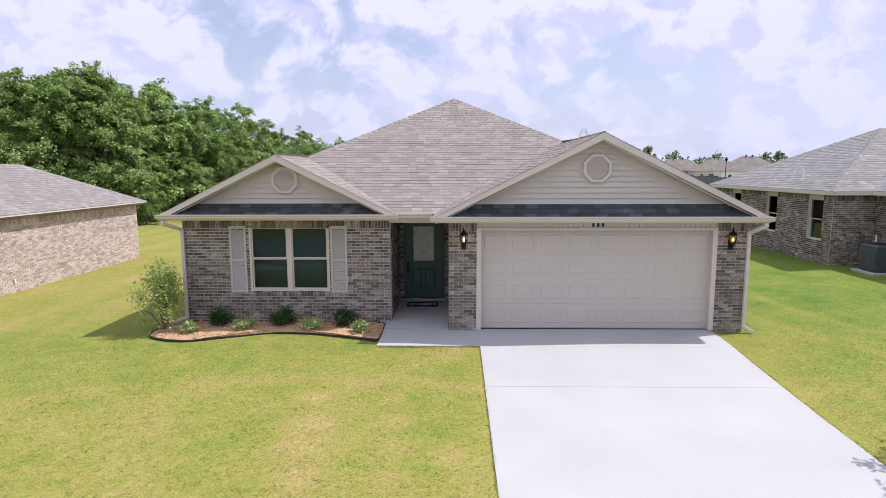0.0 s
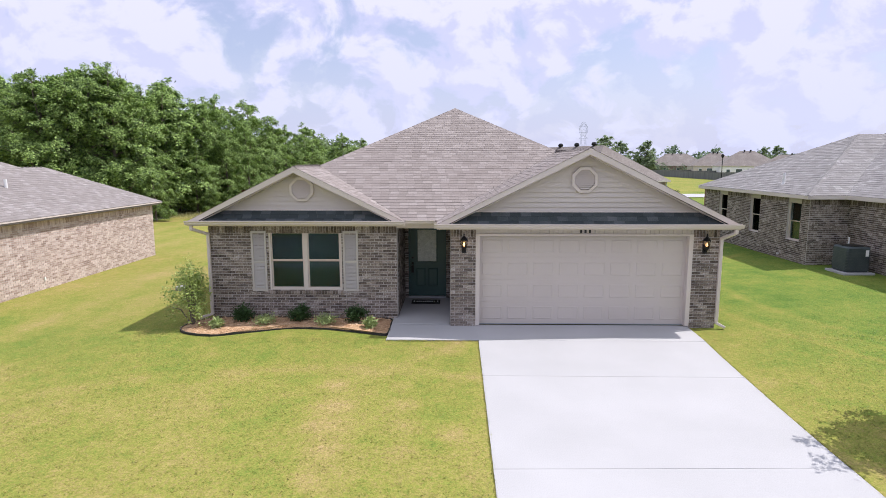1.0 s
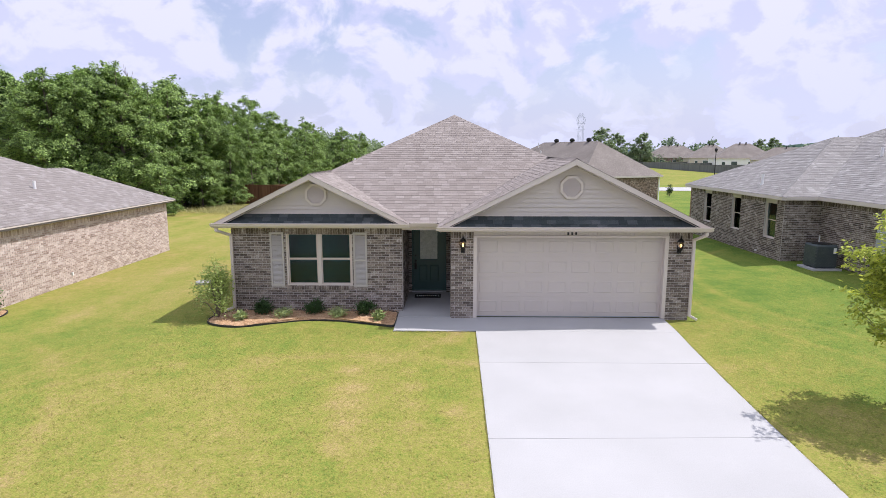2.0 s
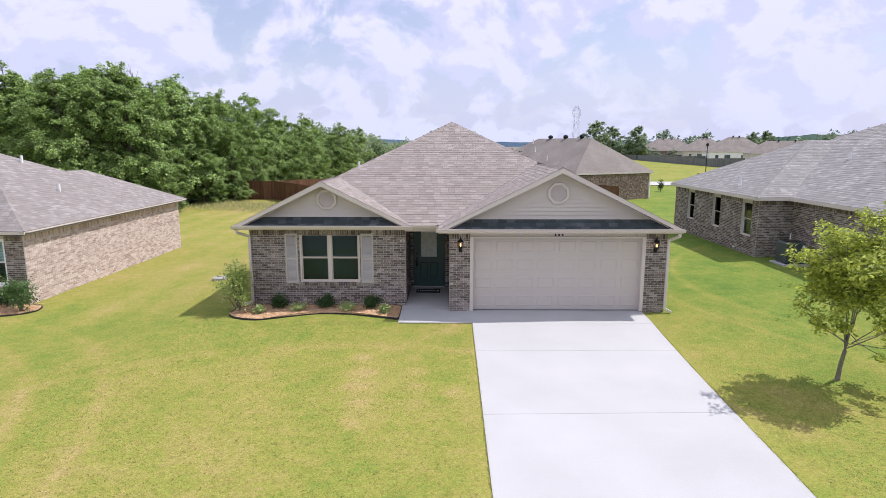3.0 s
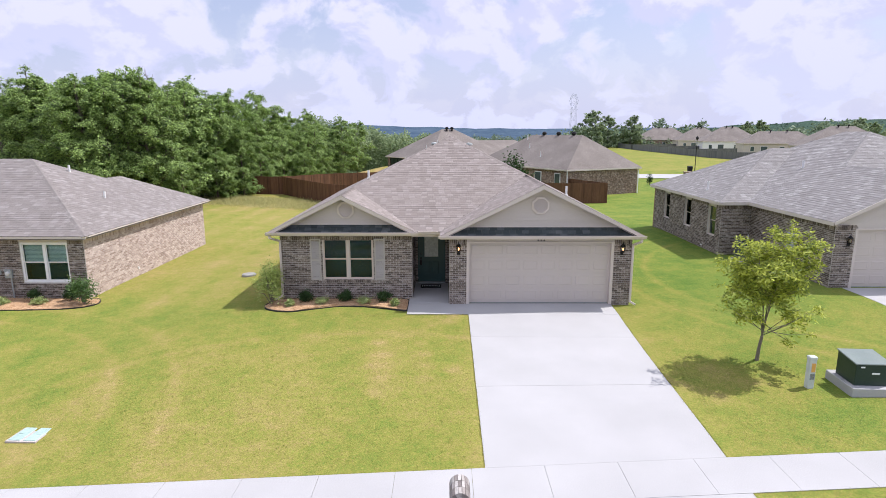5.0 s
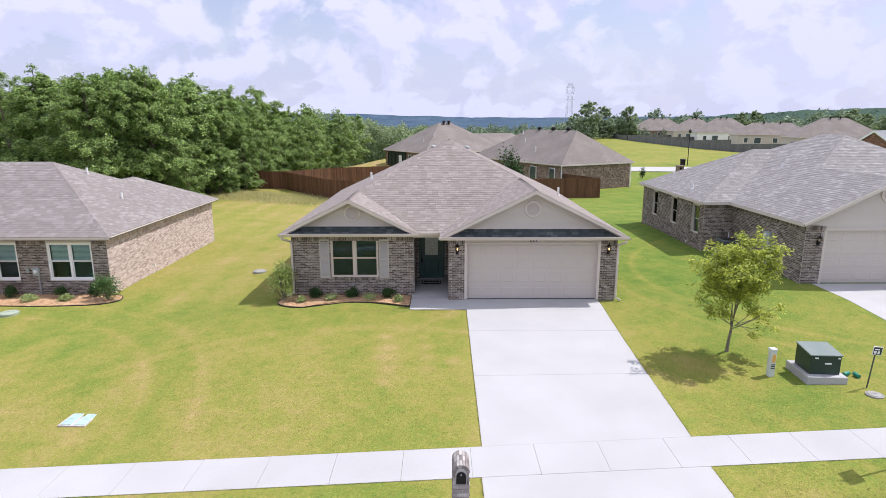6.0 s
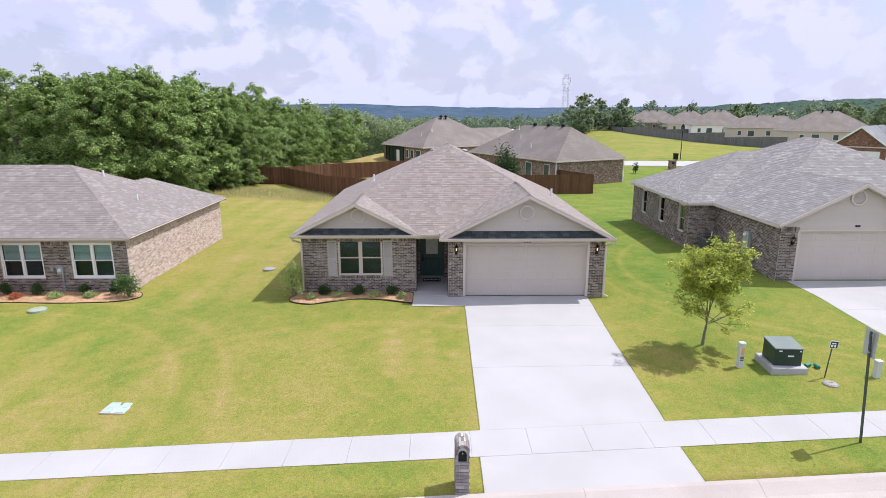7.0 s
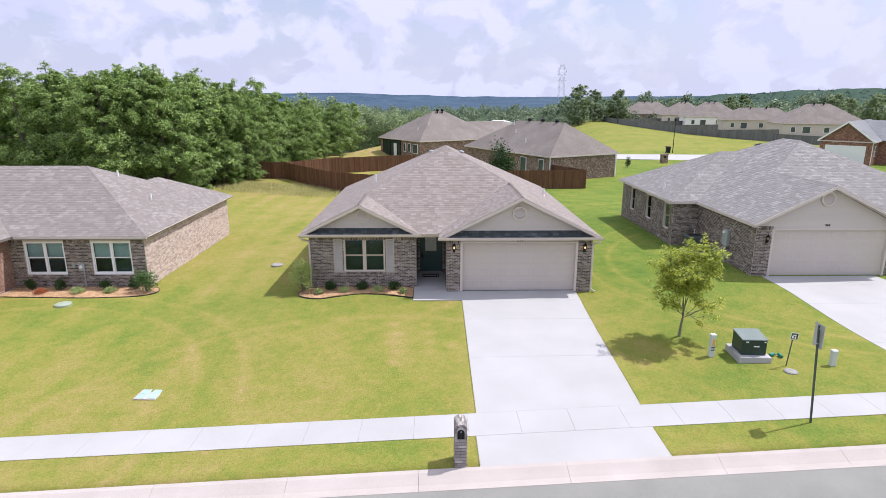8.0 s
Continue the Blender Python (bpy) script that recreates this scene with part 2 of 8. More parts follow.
M["galv"] = material("galvanised_steel", (0.36, 0.37, 0.38), (0.50, 0.51, 0.52), rough=0.4, metal=0.9, scale=5, fine_scale=60, bump=0.05)
M["post_green"] = material("post_green", (0.05, 0.07, 0.06), (0.09, 0.115, 0.10), rough=0.5, scale=5, fine_scale=60, bump=0.05, metal=0.3)
M["box_green"] = material("utility_green", (0.018, 0.038, 0.03), (0.035, 0.06, 0.048), rough=0.4, scale=1.5, fine_scale=40, bump=0.05)
M["grey_box"] = material("grey_enamel", (0.30, 0.33, 0.33), (0.40, 0.43, 0.43), rough=0.45, scale=2, fine_scale=50, bump=0.05)
# transformer lid's paler enamel: the sun on its top is in the colour
M["lid_grey"] = material("sunlit_enamel", (0.15, 0.19, 0.18), (0.22, 0.26, 0.25), rough=0.45, scale=2, fine_scale=50, bump=0.05)
M["pale_post"] = material("pale_plastic", (0.52, 0.56, 0.54), (0.62, 0.66, 0.64), rough=0.5, scale=3, fine_scale=60, bump=0.05)
M["lid"] = material("meter_lid_teal", (0.30, 0.42, 0.39), (0.42, 0.55, 0.51), rough=0.5, scale=6, fine_scale=70, bump=0.2)
M["plastic_green"] = material("green_plastic", (0.01, 0.16, 0.11), (0.02, 0.24, 0.17), rough=0.4, scale=6, fine_scale=60, bump=0.05)
M["pvc"] = material("white_pvc", (0.7, 0.7, 0.7), (0.82, 0.82, 0.81), rough=0.4, scale=6, fine_scale=60, bump=0.03)
M["rubber"] = material("dark_rubber", (0.008, 0.008, 0.009), (0.02, 0.02, 0.022), rough=0.9, scale=8, fine_scale=120, bump=0.4)
M["ac"] = material("condenser_grey", (0.06, 0.075, 0.08), (0.10, 0.12, 0.125), rough=0.5, metal=0.3, scale=3, fine_scale=60, bump=0.05)
M["fence"] = material("stained_fence", (0.062, 0.027, 0.015), (0.205, 0.102, 0.054), rough=0.8, scale=2, fine_scale=30, bump=0.4, spread=0.5, source="island", stretch_by=(3, 3, 0.5))
M["fence_old"] = material("weathered_fence", (0.10, 0.105, 0.105), (0.20, 0.205, 0.205), rough=0.9, scale=1, fine_scale=10, bump=0.4, spread=0.5, source="island", stretch_by=(3, 3, 0.5))
M["mulch"] = material("wood_mulch", None, None, rough=0.95, scale=7, fine_scale=60, bump=1.0, ramp=((0, (0.20, 0.095, 0.045)), (0.5, (0.50, 0.31, 0.17)), (1, (0.72, 0.52, 0.35))), patch=0.35)
M["chip"] = material("wood_chips", None, None, rough=0.9, scale=9, fine_scale=60, bump=0.3, spread=0.8, source="island", ramp=((0, (0.18, 0.085, 0.04)), (0.4, (0.50, 0.31, 0.17)), (1, (0.78, 0.60, 0.42))))
M["edging"] = material("bed_edging", (0.02, 0.02, 0.018), (0.05, 0.048, 0.042), rough=0.7, scale=8, fine_scale=60)
M["bark"] = material("bark", (0.10, 0.08, 0.065), (0.24, 0.20, 0.17), rough=0.95, scale=4, fine_scale=30, bump=0.8, stretch_by=(3, 3, 0.6))
M["bark_young"] = material("young_bark", (0.15, 0.13, 0.10), (0.30, 0.265, 0.21), rough=0.9, scale=5, fine_scale=30, bump=0.5, stretch_by=(3, 3, 0.6))
M["leaf_wood"] = leaf_material("woodland_leaves", (0.022, 0.060, 0.017), (0.48, 0.66, 0.195), gloss=0.65, through_light=0.33, spread=0.95)
M["leaf_mid"] = leaf_material("hillside_leaves", (0.12, 0.185, 0.09), (0.42, 0.51, 0.27), gloss=0.5, through_light=0.4)
# paler, duller greens: the haze of distance is put into these colours
M["leaf_far"] = leaf_material("hazed_leaves", (0.10, 0.155, 0.095), (0.27, 0.34, 0.20), gloss=0.6, through_light=0.35)
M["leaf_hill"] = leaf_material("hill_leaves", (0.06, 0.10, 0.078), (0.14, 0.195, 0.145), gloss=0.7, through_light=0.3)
M["leaf_young"] = leaf_material("young_tree_leaves", (0.09, 0.155, 0.02), (0.72, 0.76, 0.13), gloss=0.6, through_light=0.48, spread=0.8)
M["leaf_shrub"] = leaf_material("shrub_leaves", (0.014, 0.04, 0.010), (0.06, 0.125, 0.03), gloss=0.65, through_light=0.2)
M["leaf_corner"] = leaf_material("corner_shrub_leaves", (0.04, 0.09, 0.025), (0.19, 0.31, 0.10), gloss=0.45, through_light=0.25)
M["leaf_pale"] = leaf_material("pale_shrub_leaves", (0.20, 0.28, 0.09), (0.55, 0.62, 0.28), gloss=0.5, through_light=0.35)
M["leaf_bush"] = leaf_material("bush_leaves", (0.14, 0.22, 0.05), (0.54, 0.62, 0.20), gloss=0.5, through_light=0.4)
M["leaf_coral"] = leaf_material("coral_plant", (0.35, 0.10, 0.05), (0.6, 0.24, 0.12), gloss=0.5, through_light=0.3)
# distance haze is mixed into the hill colours, bluest on the ridge
M["hill"] = material("hazed_hill_woods", (0.040, 0.068, 0.110), (0.095, 0.137, 0.185), rough=1.0, scale=0.006, fine_scale=0.04, bump=0.0, spec=0.0, patch=0.5)
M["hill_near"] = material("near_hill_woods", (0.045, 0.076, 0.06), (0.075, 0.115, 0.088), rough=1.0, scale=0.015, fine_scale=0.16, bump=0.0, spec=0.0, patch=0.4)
M["wood_floor"] = material("woodland_floor", (0.04, 0.065, 0.025), (0.09, 0.125, 0.05), rough=1.0, scale=0.1, fine_scale=1.0, bump=0.3, spec=0.1)
M["glass"] = glass_material("window_glass", (0.60, 0.76, 0.76))
M["glass_dark"] = glass_material("shaded_glass", (0.22, 0.27, 0.27))
M["glass_dark"].node_tree.nodes["Principled BSDF"].inputs["IOR"].default_value = 1.06
M["pane_far"] = material("dusky_pane", (0.05, 0.075, 0.075), (0.09, 0.12, 0.12), rough=0.15, scale=1, fine_scale=10, bump=0, spec=0.5)
M["etched"] = material("etched_glass", (0.50, 0.53, 0.48), (0.78, 0.80, 0.74), rough=0.25, scale=9, fine_scale=40, bump=0.2, spec=0.5)
M["amber"] = glass_material("lantern_glass", (1.0, 0.85, 0.6), 0.1)
M["blind"] = material("window_blind", (0.74, 0.79, 0.78), (0.84, 0.88, 0.87), rough=0.7, scale=2, fine_scale=50, bump=0.05)
# dark teal holds the unlit rooms' shade and the panes' tint
M["room"] = material("room_shade", (0.045, 0.105, 0.11), (0.075, 0.15, 0.15), rough=0.9, scale=1, fine_scale=20, bump=0.05)
M["ink"] = material("dark_lettering", (0.02, 0.02, 0.02), (0.035, 0.035, 0.035), rough=0.5, scale=8, fine_scale=60, bump=0)
M["sign_face"] = material("sign_back", (0.40, 0.43, 0.43), (0.50, 0.53, 0.53), rough=0.45, metal=0.5, scale=3, fine_scale=40, bump=0.03)
M["orange"] = material("warning_label", (0.70, 0.36, 0.08), (0.78, 0.44, 0.12), rough=0.5, scale=8, fine_scale=60, bump=0)
M["steel_far"] = material("lattice_steel", (0.50, 0.52, 0.56), (0.60, 0.62, 0.66), rough=0.6, metal=0.1, scale=1, fine_scale=10, bump=0)
M["dry_grass"] = leaf_material("dry_tall_grass", (0.26, 0.28, 0.10), (0.62, 0.56, 0.28), gloss=0.8, through_light=0.3)

bulb = bpy.data.materials.new("lit_bulb")
bulb.use_nodes = True
bulb.node_tree.nodes["Principled BSDF"].inputs["Emission Color"].default_value = (1.0, 0.62, 0.28, 1)
bulb.node_tree.nodes["Principled BSDF"].inputs["Emission Strength"].default_value = 2.4
M["bulb"] = bulb


LAWN_RAMP = ((0, (0.088, 0.168, 0.028)), (0.26, (0.164, 0.224, 0.040)), (0.5, (0.258, 0.257, 0.057)), (0.76, (0.342, 0.276, 0.101)), (1, (0.46, 0.33, 0.175)))


def patchy(m, bsdf_colour, ramp_stops, lift, each=0.0):
    """Mown grass by its place: broad patches, hand-sized tufts and fine blades, with worn wheel tracks."""
    nt = m.node_tree
    tc = nt.nodes.new("ShaderNodeTexCoord")
    total = None
    for size, weight, detail in ((0.11, 0.22, 3.0), (0.55, 0.25, 4.0), (2.6, 0.20, 4.0), (24.0, 0.32, 3.0)):
        n = nt.nodes.new("ShaderNodeTexNoise")
        n.inputs["Scale"].default_value, n.inputs["Detail"].default_value, n.inputs["Roughness"].default_value = size, detail, 0.6
        nt.links.new(tc.outputs["Object"], n.inputs["Vector"])
        k = nt.nodes.new("ShaderNodeMath")
        k.operation = "MULTIPLY_ADD"
        k.inputs[1].default_value = weight * 2.6
        k.inputs[2].default_value = -weight * 1.3
        nt.links.new(n.outputs["Fac"], k.inputs[0])
        if total is None:
            total = k.outputs[0]
        else:
            add = nt.nodes.new("ShaderNodeMath")
            nt.links.new(total, add.inputs[0])
            nt.links.new(k.outputs[0], add.inputs[1])
            total = add.outputs[0]
    # worn tracks: rings of dry grass where wheels have turned
    for cx, cy, radius, width, amount in ((16.5, 3.0, 8.9, 0.16, 0.16), (16.5, 3.0, 10.2, 0.14, 0.13), (-3.0, -14.0, 11.2, 0.22, 0.14), (-17.0, -9.5, 8.6, 0.2, 0.15), (-17.0, -9.5, 10.1, 0.18, 0.13), (-2.72, -3.6, 0.0, 0.24, 0.22), (-2.61, -4.3, 0.0, 0.3, 0.24), (-2.54, -5.0, 0.0, 0.3, 0.24), (-2.47, -5.7, 0.0, 0.3, 0.24), (-2.42, -6.4, 0.0, 0.26, 0.2), (-1.46, -3.6, 0.0, 0.2, 0.18), (-1.40, -4.3, 0.0, 0.26, 0.24), (-1.35, -5.0, 0.0, 0.28, 0.24), (-1.32, -5.7, 0.0, 0.26, 0.22), (-0.55, -5.25, 0.0, 0.26, 0.28), (-0.62, -1.8, 0.0, 0.26, 0.3), (-0.5, -1.35, 0.0, 0.22, 0.28)):
        off = nt.nodes.new("ShaderNodeVectorMath")
        off.operation = "DISTANCE"
        flat = nt.nodes.new("ShaderNodeVectorMath")
        flat.operation = "MULTIPLY"
        flat.inputs[1].default_value = (1, 1, 0)
        nt.links.new(tc.outputs["Object"], flat.inputs[0])
        off.inputs[1].default_value = (cx, cy, 0)
        nt.links.new(flat.outputs[0], off.inputs[0])
        gap = nt.nodes.new("ShaderNodeMath")
        gap.operation = "SUBTRACT"
        gap.inputs[1].default_value = radius
        nt.links.new(off.outputs["Value"], gap.inputs[0])
        side = nt.nodes.new("ShaderNodeMath")
        side.operation = "ABSOLUTE"
        nt.links.new(gap.outputs[0], side.inputs[0])
        band = nt.nodes.new("ShaderNodeMapRange")
        band.inputs["From Min"].default_value, band.inputs["From Max"].default_value = 0.0, width * 1.6
        band.inputs["To Min"].default_value, band.inputs["To Max"].default_value = amount, 0.0
        nt.links.new(side.outputs[0], band.inputs["Value"])
        add = nt.nodes.new("ShaderNodeMath")
        nt.links.new(total, add.inputs[0])
        nt.links.new(band.outputs[0], add.inputs[1])
        total = add.outputs[0]
    # the plots to the east are better watered and greener
    place = nt.nodes.new("ShaderNodeSeparateXYZ")
    nt.links.new(tc.outputs["Object"], place.inputs[0])
    east_side = nt.nodes.new("ShaderNodeMapRange")
    east_side.interpolation_type = "SMOOTHSTEP"
    east_side.inputs["From Min"].default_value, east_side.inputs["From Max"].default_value = 4.0, 9.0
    nt.links.new(place.outputs["X"], east_side.inputs["Value"])
    back_side = nt.nodes.new("ShaderNodeMapRange")
    back_side.interpolation_type = "SMOOTHSTEP"
    back_side.inputs["From Min"].default_value, back_side.inputs["From Max"].default_value = -3.0, 5.0
    back_side.inputs["To Min"].default_value, back_side.inputs["To Max"].default_value = -0.15, -0.21
    nt.links.new(place.outputs["Y"], back_side.inputs["Value"])
    watered = nt.nodes.new("ShaderNodeMath")
    watered.operation = "MULTIPLY"
    nt.links.new(east_side.outputs[0], watered.inputs[0])
    nt.links.new(back_side.outputs[0], watered.inputs[1])
    add = nt.nodes.new("ShaderNodeMath")
    nt.links.new(total, add.inputs[0])
    nt.links.new(watered.outputs[0], add.inputs[1])
    total = add.outputs[0]
    # and drier towards the street
    street_side = nt.nodes.new("ShaderNodeMapRange")
    street_side.interpolation_type = "SMOOTHSTEP"
    street_side.inputs["From Min"].default_value, street_side.inputs["From Max"].default_value = -1.0, -8.0
    street_side.inputs["To Min"].default_value, street_side.inputs["To Max"].default_value = 0.015, 0.085
    nt.links.new(place.outputs["Y"], street_side.inputs["Value"])
    add = nt.nodes.new("ShaderNodeMath")
    nt.links.new(total, add.inputs[0])
    nt.links.new(street_side.outputs[0], add.inputs[1])
    total = add.outputs[0]
    # the strip between the houses is sun-bleached
    west_side = nt.nodes.new("ShaderNodeMapRange")
    west_side.interpolation_type = "SMOOTHSTEP"
    west_side.inputs["From Min"].default_value, west_side.inputs["From Max"].default_value = -5.0, -9.0
    nt.links.new(place.outputs["X"], west_side.inputs["Value"])
    behind = nt.nodes.new("ShaderNodeMapRange")
    behind.interpolation_type = "SMOOTHSTEP"
    behind.inputs["From Min"].default_value, behind.inputs["From Max"].default_value = 0.0, 9.0
    behind.inputs["To Min"].default_value, behind.inputs["To Max"].default_value = 0.0, 0.13
    nt.links.new(place.outputs["Y"], behind.inputs["Value"])
    bleached = nt.nodes.new("ShaderNodeMath")
    bleached.operation = "MULTIPLY"
    nt.links.new(west_side.outputs[0], bleached.inputs[0])
    nt.links.new(behind.outputs[0], bleached.inputs[1])
    add = nt.nodes.new("ShaderNodeMath")
    nt.links.new(total, add.inputs[0])
    nt.links.new(bleached.outputs[0], add.inputs[1])
    total = add.outputs[0]
    # mowing stripes run from the street to the back
    stripe = nt.nodes.new("ShaderNodeTexWave")
    stripe.inputs["Scale"].default_value, stripe.inputs["Distortion"].default_value, stripe.inputs["Detail"].default_value, stripe.inputs["Detail Scale"].default_value = 0.15, 0.4, 1.0, 0.4
    nt.links.new(tc.outputs["Object"], stripe.inputs["Vector"])
    mown = nt.nodes.new("ShaderNodeMath")
    mown.operation = "MULTIPLY_ADD"
    mown.inputs[1].default_value, mown.inputs[2].default_value = 0.10, -0.04
    nt.links.new(stripe.outputs["Fac"], mown.inputs[0])
    striped = nt.nodes.new("ShaderNodeMath")
    striped.operation = "MULTIPLY_ADD"
    nt.links.new(mown.outputs[0], striped.inputs[0])
    nt.links.new(west_side.outputs[0], striped.inputs[1])
    nt.links.new(total, striped.inputs[2])
    total = striped.outputs[0]
    # the open field behind is drier again
    field = nt.nodes.new("ShaderNodeMapRange")
    field.inputs["From Min"].default_value, field.inputs["From Max"].default_value = 50.0, 85.0
    field.inputs["To Min"].default_value, field.inputs["To Max"].default_value = 0.0, 0.22
    nt.links.new(place.outputs["Y"], field.inputs["Value"])
    add = nt.nodes.new("ShaderNodeMath")
    nt.links.new(total, add.inputs[0])
    nt.links.new(field.outputs[0], add.inputs[1])
    total = add.outputs[0]
    if each:
        # single blades differ from green to straw
        own = nt.nodes.new("ShaderNodeMath")
        own.operation = "MULTIPLY_ADD"
        own.inputs[1].default_value, own.inputs[2].default_value = each, -each / 2
        nt.links.new(nt.nodes.new("ShaderNodeNewGeometry").outputs["Random Per Island"], own.inputs[0])
        add = nt.nodes.new("ShaderNodeMath")
        nt.links.new(total, add.inputs[0])
        nt.links.new(own.outputs[0], add.inputs[1])
        total = add.outputs[0]
    mid = nt.nodes.new("ShaderNodeMath")
    mid.inputs[1].default_value = 0.425
    nt.links.new(total, mid.inputs[0])
    cr = nt.nodes.new("ShaderNodeValToRGB")
    while len(cr.color_ramp.elements) < len(ramp_stops):
        cr.color_ramp.elements.new(0.5)
    for e, (p, c) in zip(cr.color_ramp.elements, ramp_stops):
        e.position, e.color = p, (*[v * lift for v in c], 1)
    nt.links.new(mid.outputs[0], cr.inputs[0])
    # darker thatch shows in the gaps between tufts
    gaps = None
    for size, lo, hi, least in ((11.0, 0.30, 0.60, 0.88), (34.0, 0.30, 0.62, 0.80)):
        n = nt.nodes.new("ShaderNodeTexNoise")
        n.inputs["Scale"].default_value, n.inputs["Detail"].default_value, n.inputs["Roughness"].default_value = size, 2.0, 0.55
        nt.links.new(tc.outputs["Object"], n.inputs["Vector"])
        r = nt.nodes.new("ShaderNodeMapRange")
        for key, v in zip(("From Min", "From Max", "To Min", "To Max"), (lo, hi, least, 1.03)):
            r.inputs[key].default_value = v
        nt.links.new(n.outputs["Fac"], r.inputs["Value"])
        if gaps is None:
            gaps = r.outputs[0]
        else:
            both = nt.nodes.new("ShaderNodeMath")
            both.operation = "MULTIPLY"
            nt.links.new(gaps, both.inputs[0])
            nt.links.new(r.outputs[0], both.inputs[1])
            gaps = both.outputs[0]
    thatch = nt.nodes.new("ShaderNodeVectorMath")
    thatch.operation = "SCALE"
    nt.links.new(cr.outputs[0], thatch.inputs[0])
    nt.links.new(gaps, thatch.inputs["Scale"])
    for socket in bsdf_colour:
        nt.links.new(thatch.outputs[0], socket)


M["lawn"] = material("lawn", None, None, rough=0.95, bump=0.6, bump_scale=38, spec=0.1, ramp=LAWN_RAMP)
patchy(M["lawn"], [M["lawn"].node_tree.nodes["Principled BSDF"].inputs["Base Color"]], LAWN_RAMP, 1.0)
M["blade"] = leaf_material("lawn_blades", None, None, gloss=0.8, through_light=0.12, ramp=LAWN_RAMP)
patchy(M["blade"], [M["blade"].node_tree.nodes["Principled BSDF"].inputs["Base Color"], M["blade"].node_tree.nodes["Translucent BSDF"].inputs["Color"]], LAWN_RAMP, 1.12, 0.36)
# blades bend over, so that together they face the sky
upright = M["blade"].node_tree.nodes.new("ShaderNodeCombineXYZ")
upright.inputs["Z"].default_value = 1.0
M["blade"].node_tree.links.new(upright.outputs[0], M["blade"].node_tree.nodes["Principled BSDF"].inputs["Normal"])


# ---- building helpers ----
class Shape:
    """Vertices and faces gathered in world-like local metres, made into one mesh."""

    def __init__(self):
        self.v, self.f = [], []

    def add(self, verts, faces):
        n = len(self.v)
        self.v.extend(verts)
        self.f.extend([tuple(i + n for i in f) for f in faces])
        return self

    def box(self, x0, x1, y0, y1, z0, z1):
        return self.add([(x0, y0, z0), (x1, y0, z0), (x1, y1, z0), (x0, y1, z0), (x0, y0, z1), (x1, y0, z1), (x1, y1, z1), (x0, y1, z1)],
                        [(3, 2, 1, 0), (4, 5, 6, 7), (0, 1, 5, 4), (1, 2, 6, 5), (2, 3, 7, 6), (3, 0, 4, 7)])

    def prism(self, pts, off):
        """A flat polygon of 3D points, pushed along off into a solid."""
        n = len(pts)
        a = [tuple(p) for p in pts]
        b = [(p[0] + off[0], p[1] + off[1], p[2] + off[2]) for p in pts]
        return self.add(a + b, [tuple(range(n))[::-1], tuple(range(n, 2 * n))] + [(i, (i + 1) % n, n + (i + 1) % n, n + i) for i in range(n)])

    def tube(self, p0, p1, r0, r1=None, n=10, caps=True):
        r1 = r0 if r1 is None else r1
        p0, p1 = Vector(p0), Vector(p1)
        d = (p1 - p0).normalized()
        a = d.orthogonal().normalized()
        b = d.cross(a)
        ring = [(math.cos(2 * math.pi * i / n), math.sin(2 * math.pi * i / n)) for i in range(n)]
        vs = [tuple(p0 + (a * c + b * s) * r0) for c, s in ring] + [tuple(p1 + (a * c + b * s) * r1) for c, s in ring]
        fs = [(i, (i + 1) % n, n + (i + 1) % n, n + i) for i in range(n)]
        if caps:
            fs += [tuple(range(n))[::-1], tuple(range(n, 2 * n))]
        return self.add(vs, fs)

    def pipe(self, pts, r, n=8):
        for p, q in zip(pts, pts[1:]):
            self.tube(p, q, r, r, n)
        return self

    def lathe(self, profile, at=(0, 0, 0), n=14):
        """profile: rows of radius, height."""
        vs = [(at[0] + r * math.cos(2 * math.pi * i / n), at[1] + r * math.sin(2 * math.pi * i / n), at[2] + z) for r, z in profile for i in range(n)]
        fs = [(k * n + i, k * n + (i + 1) % n, (k + 1) * n + (i + 1) % n, (k + 1) * n + i) for k in range(len(profile) - 1) for i in range(n)]
        fs += [tuple(range(n))[::-1], tuple(range((len(profile) - 1) * n, len(profile) * n))]
        return self.add(vs, fs)

    def mesh(self, name, mat, bevel=0.0, smooth=False):
        me = bpy.data.meshes.new(name)
        me.from_pydata(self.v, [], self.f)
        if bevel:
            bm = bmesh.new()
            bm.from_mesh(me)
            bmesh.ops.recalc_face_normals(bm, faces=bm.faces)
            bmesh.ops.bevel(bm, geom=bm.edges[:], offset=bevel, segments=1, affect="EDGES", clamp_overlap=True)
            bm.to_mesh(me)
            bm.free()
        me.materials.append(mat)
        if smooth:
            me.polygons.foreach_set("use_smooth", [True] * len(me.polygons))
        me.update()
        return me


def part(name, shape, mat, parent, label="", bevel=0.0, smooth=False, kind=""):
    """One mesh object under a thing or a part."""
    ob = new(name, shape.mesh(name, mat, bevel, smooth))
    ob.parent = parent
    return tagged(ob, label=label, kind=kind)


def thing(name, at, label, category, group="", kind="", rz=0.0):
    ob = new(name)
    ob.matrix_basis = pose(*at, 0, 0, rz)
    ob.empty_display_size = 0.2
    return tagged(ob, label, category, group, kind)


def solid(name, shape, mat, at, label, category, group="", kind="", bevel=0.0, smooth=False, rz=0.0):
    ob = new(name, shape.mesh(name, mat, bevel, smooth))
    ob.matrix_basis = pose(*at, 0, 0, rz)
    return tagged(ob, label, category, group, kind)


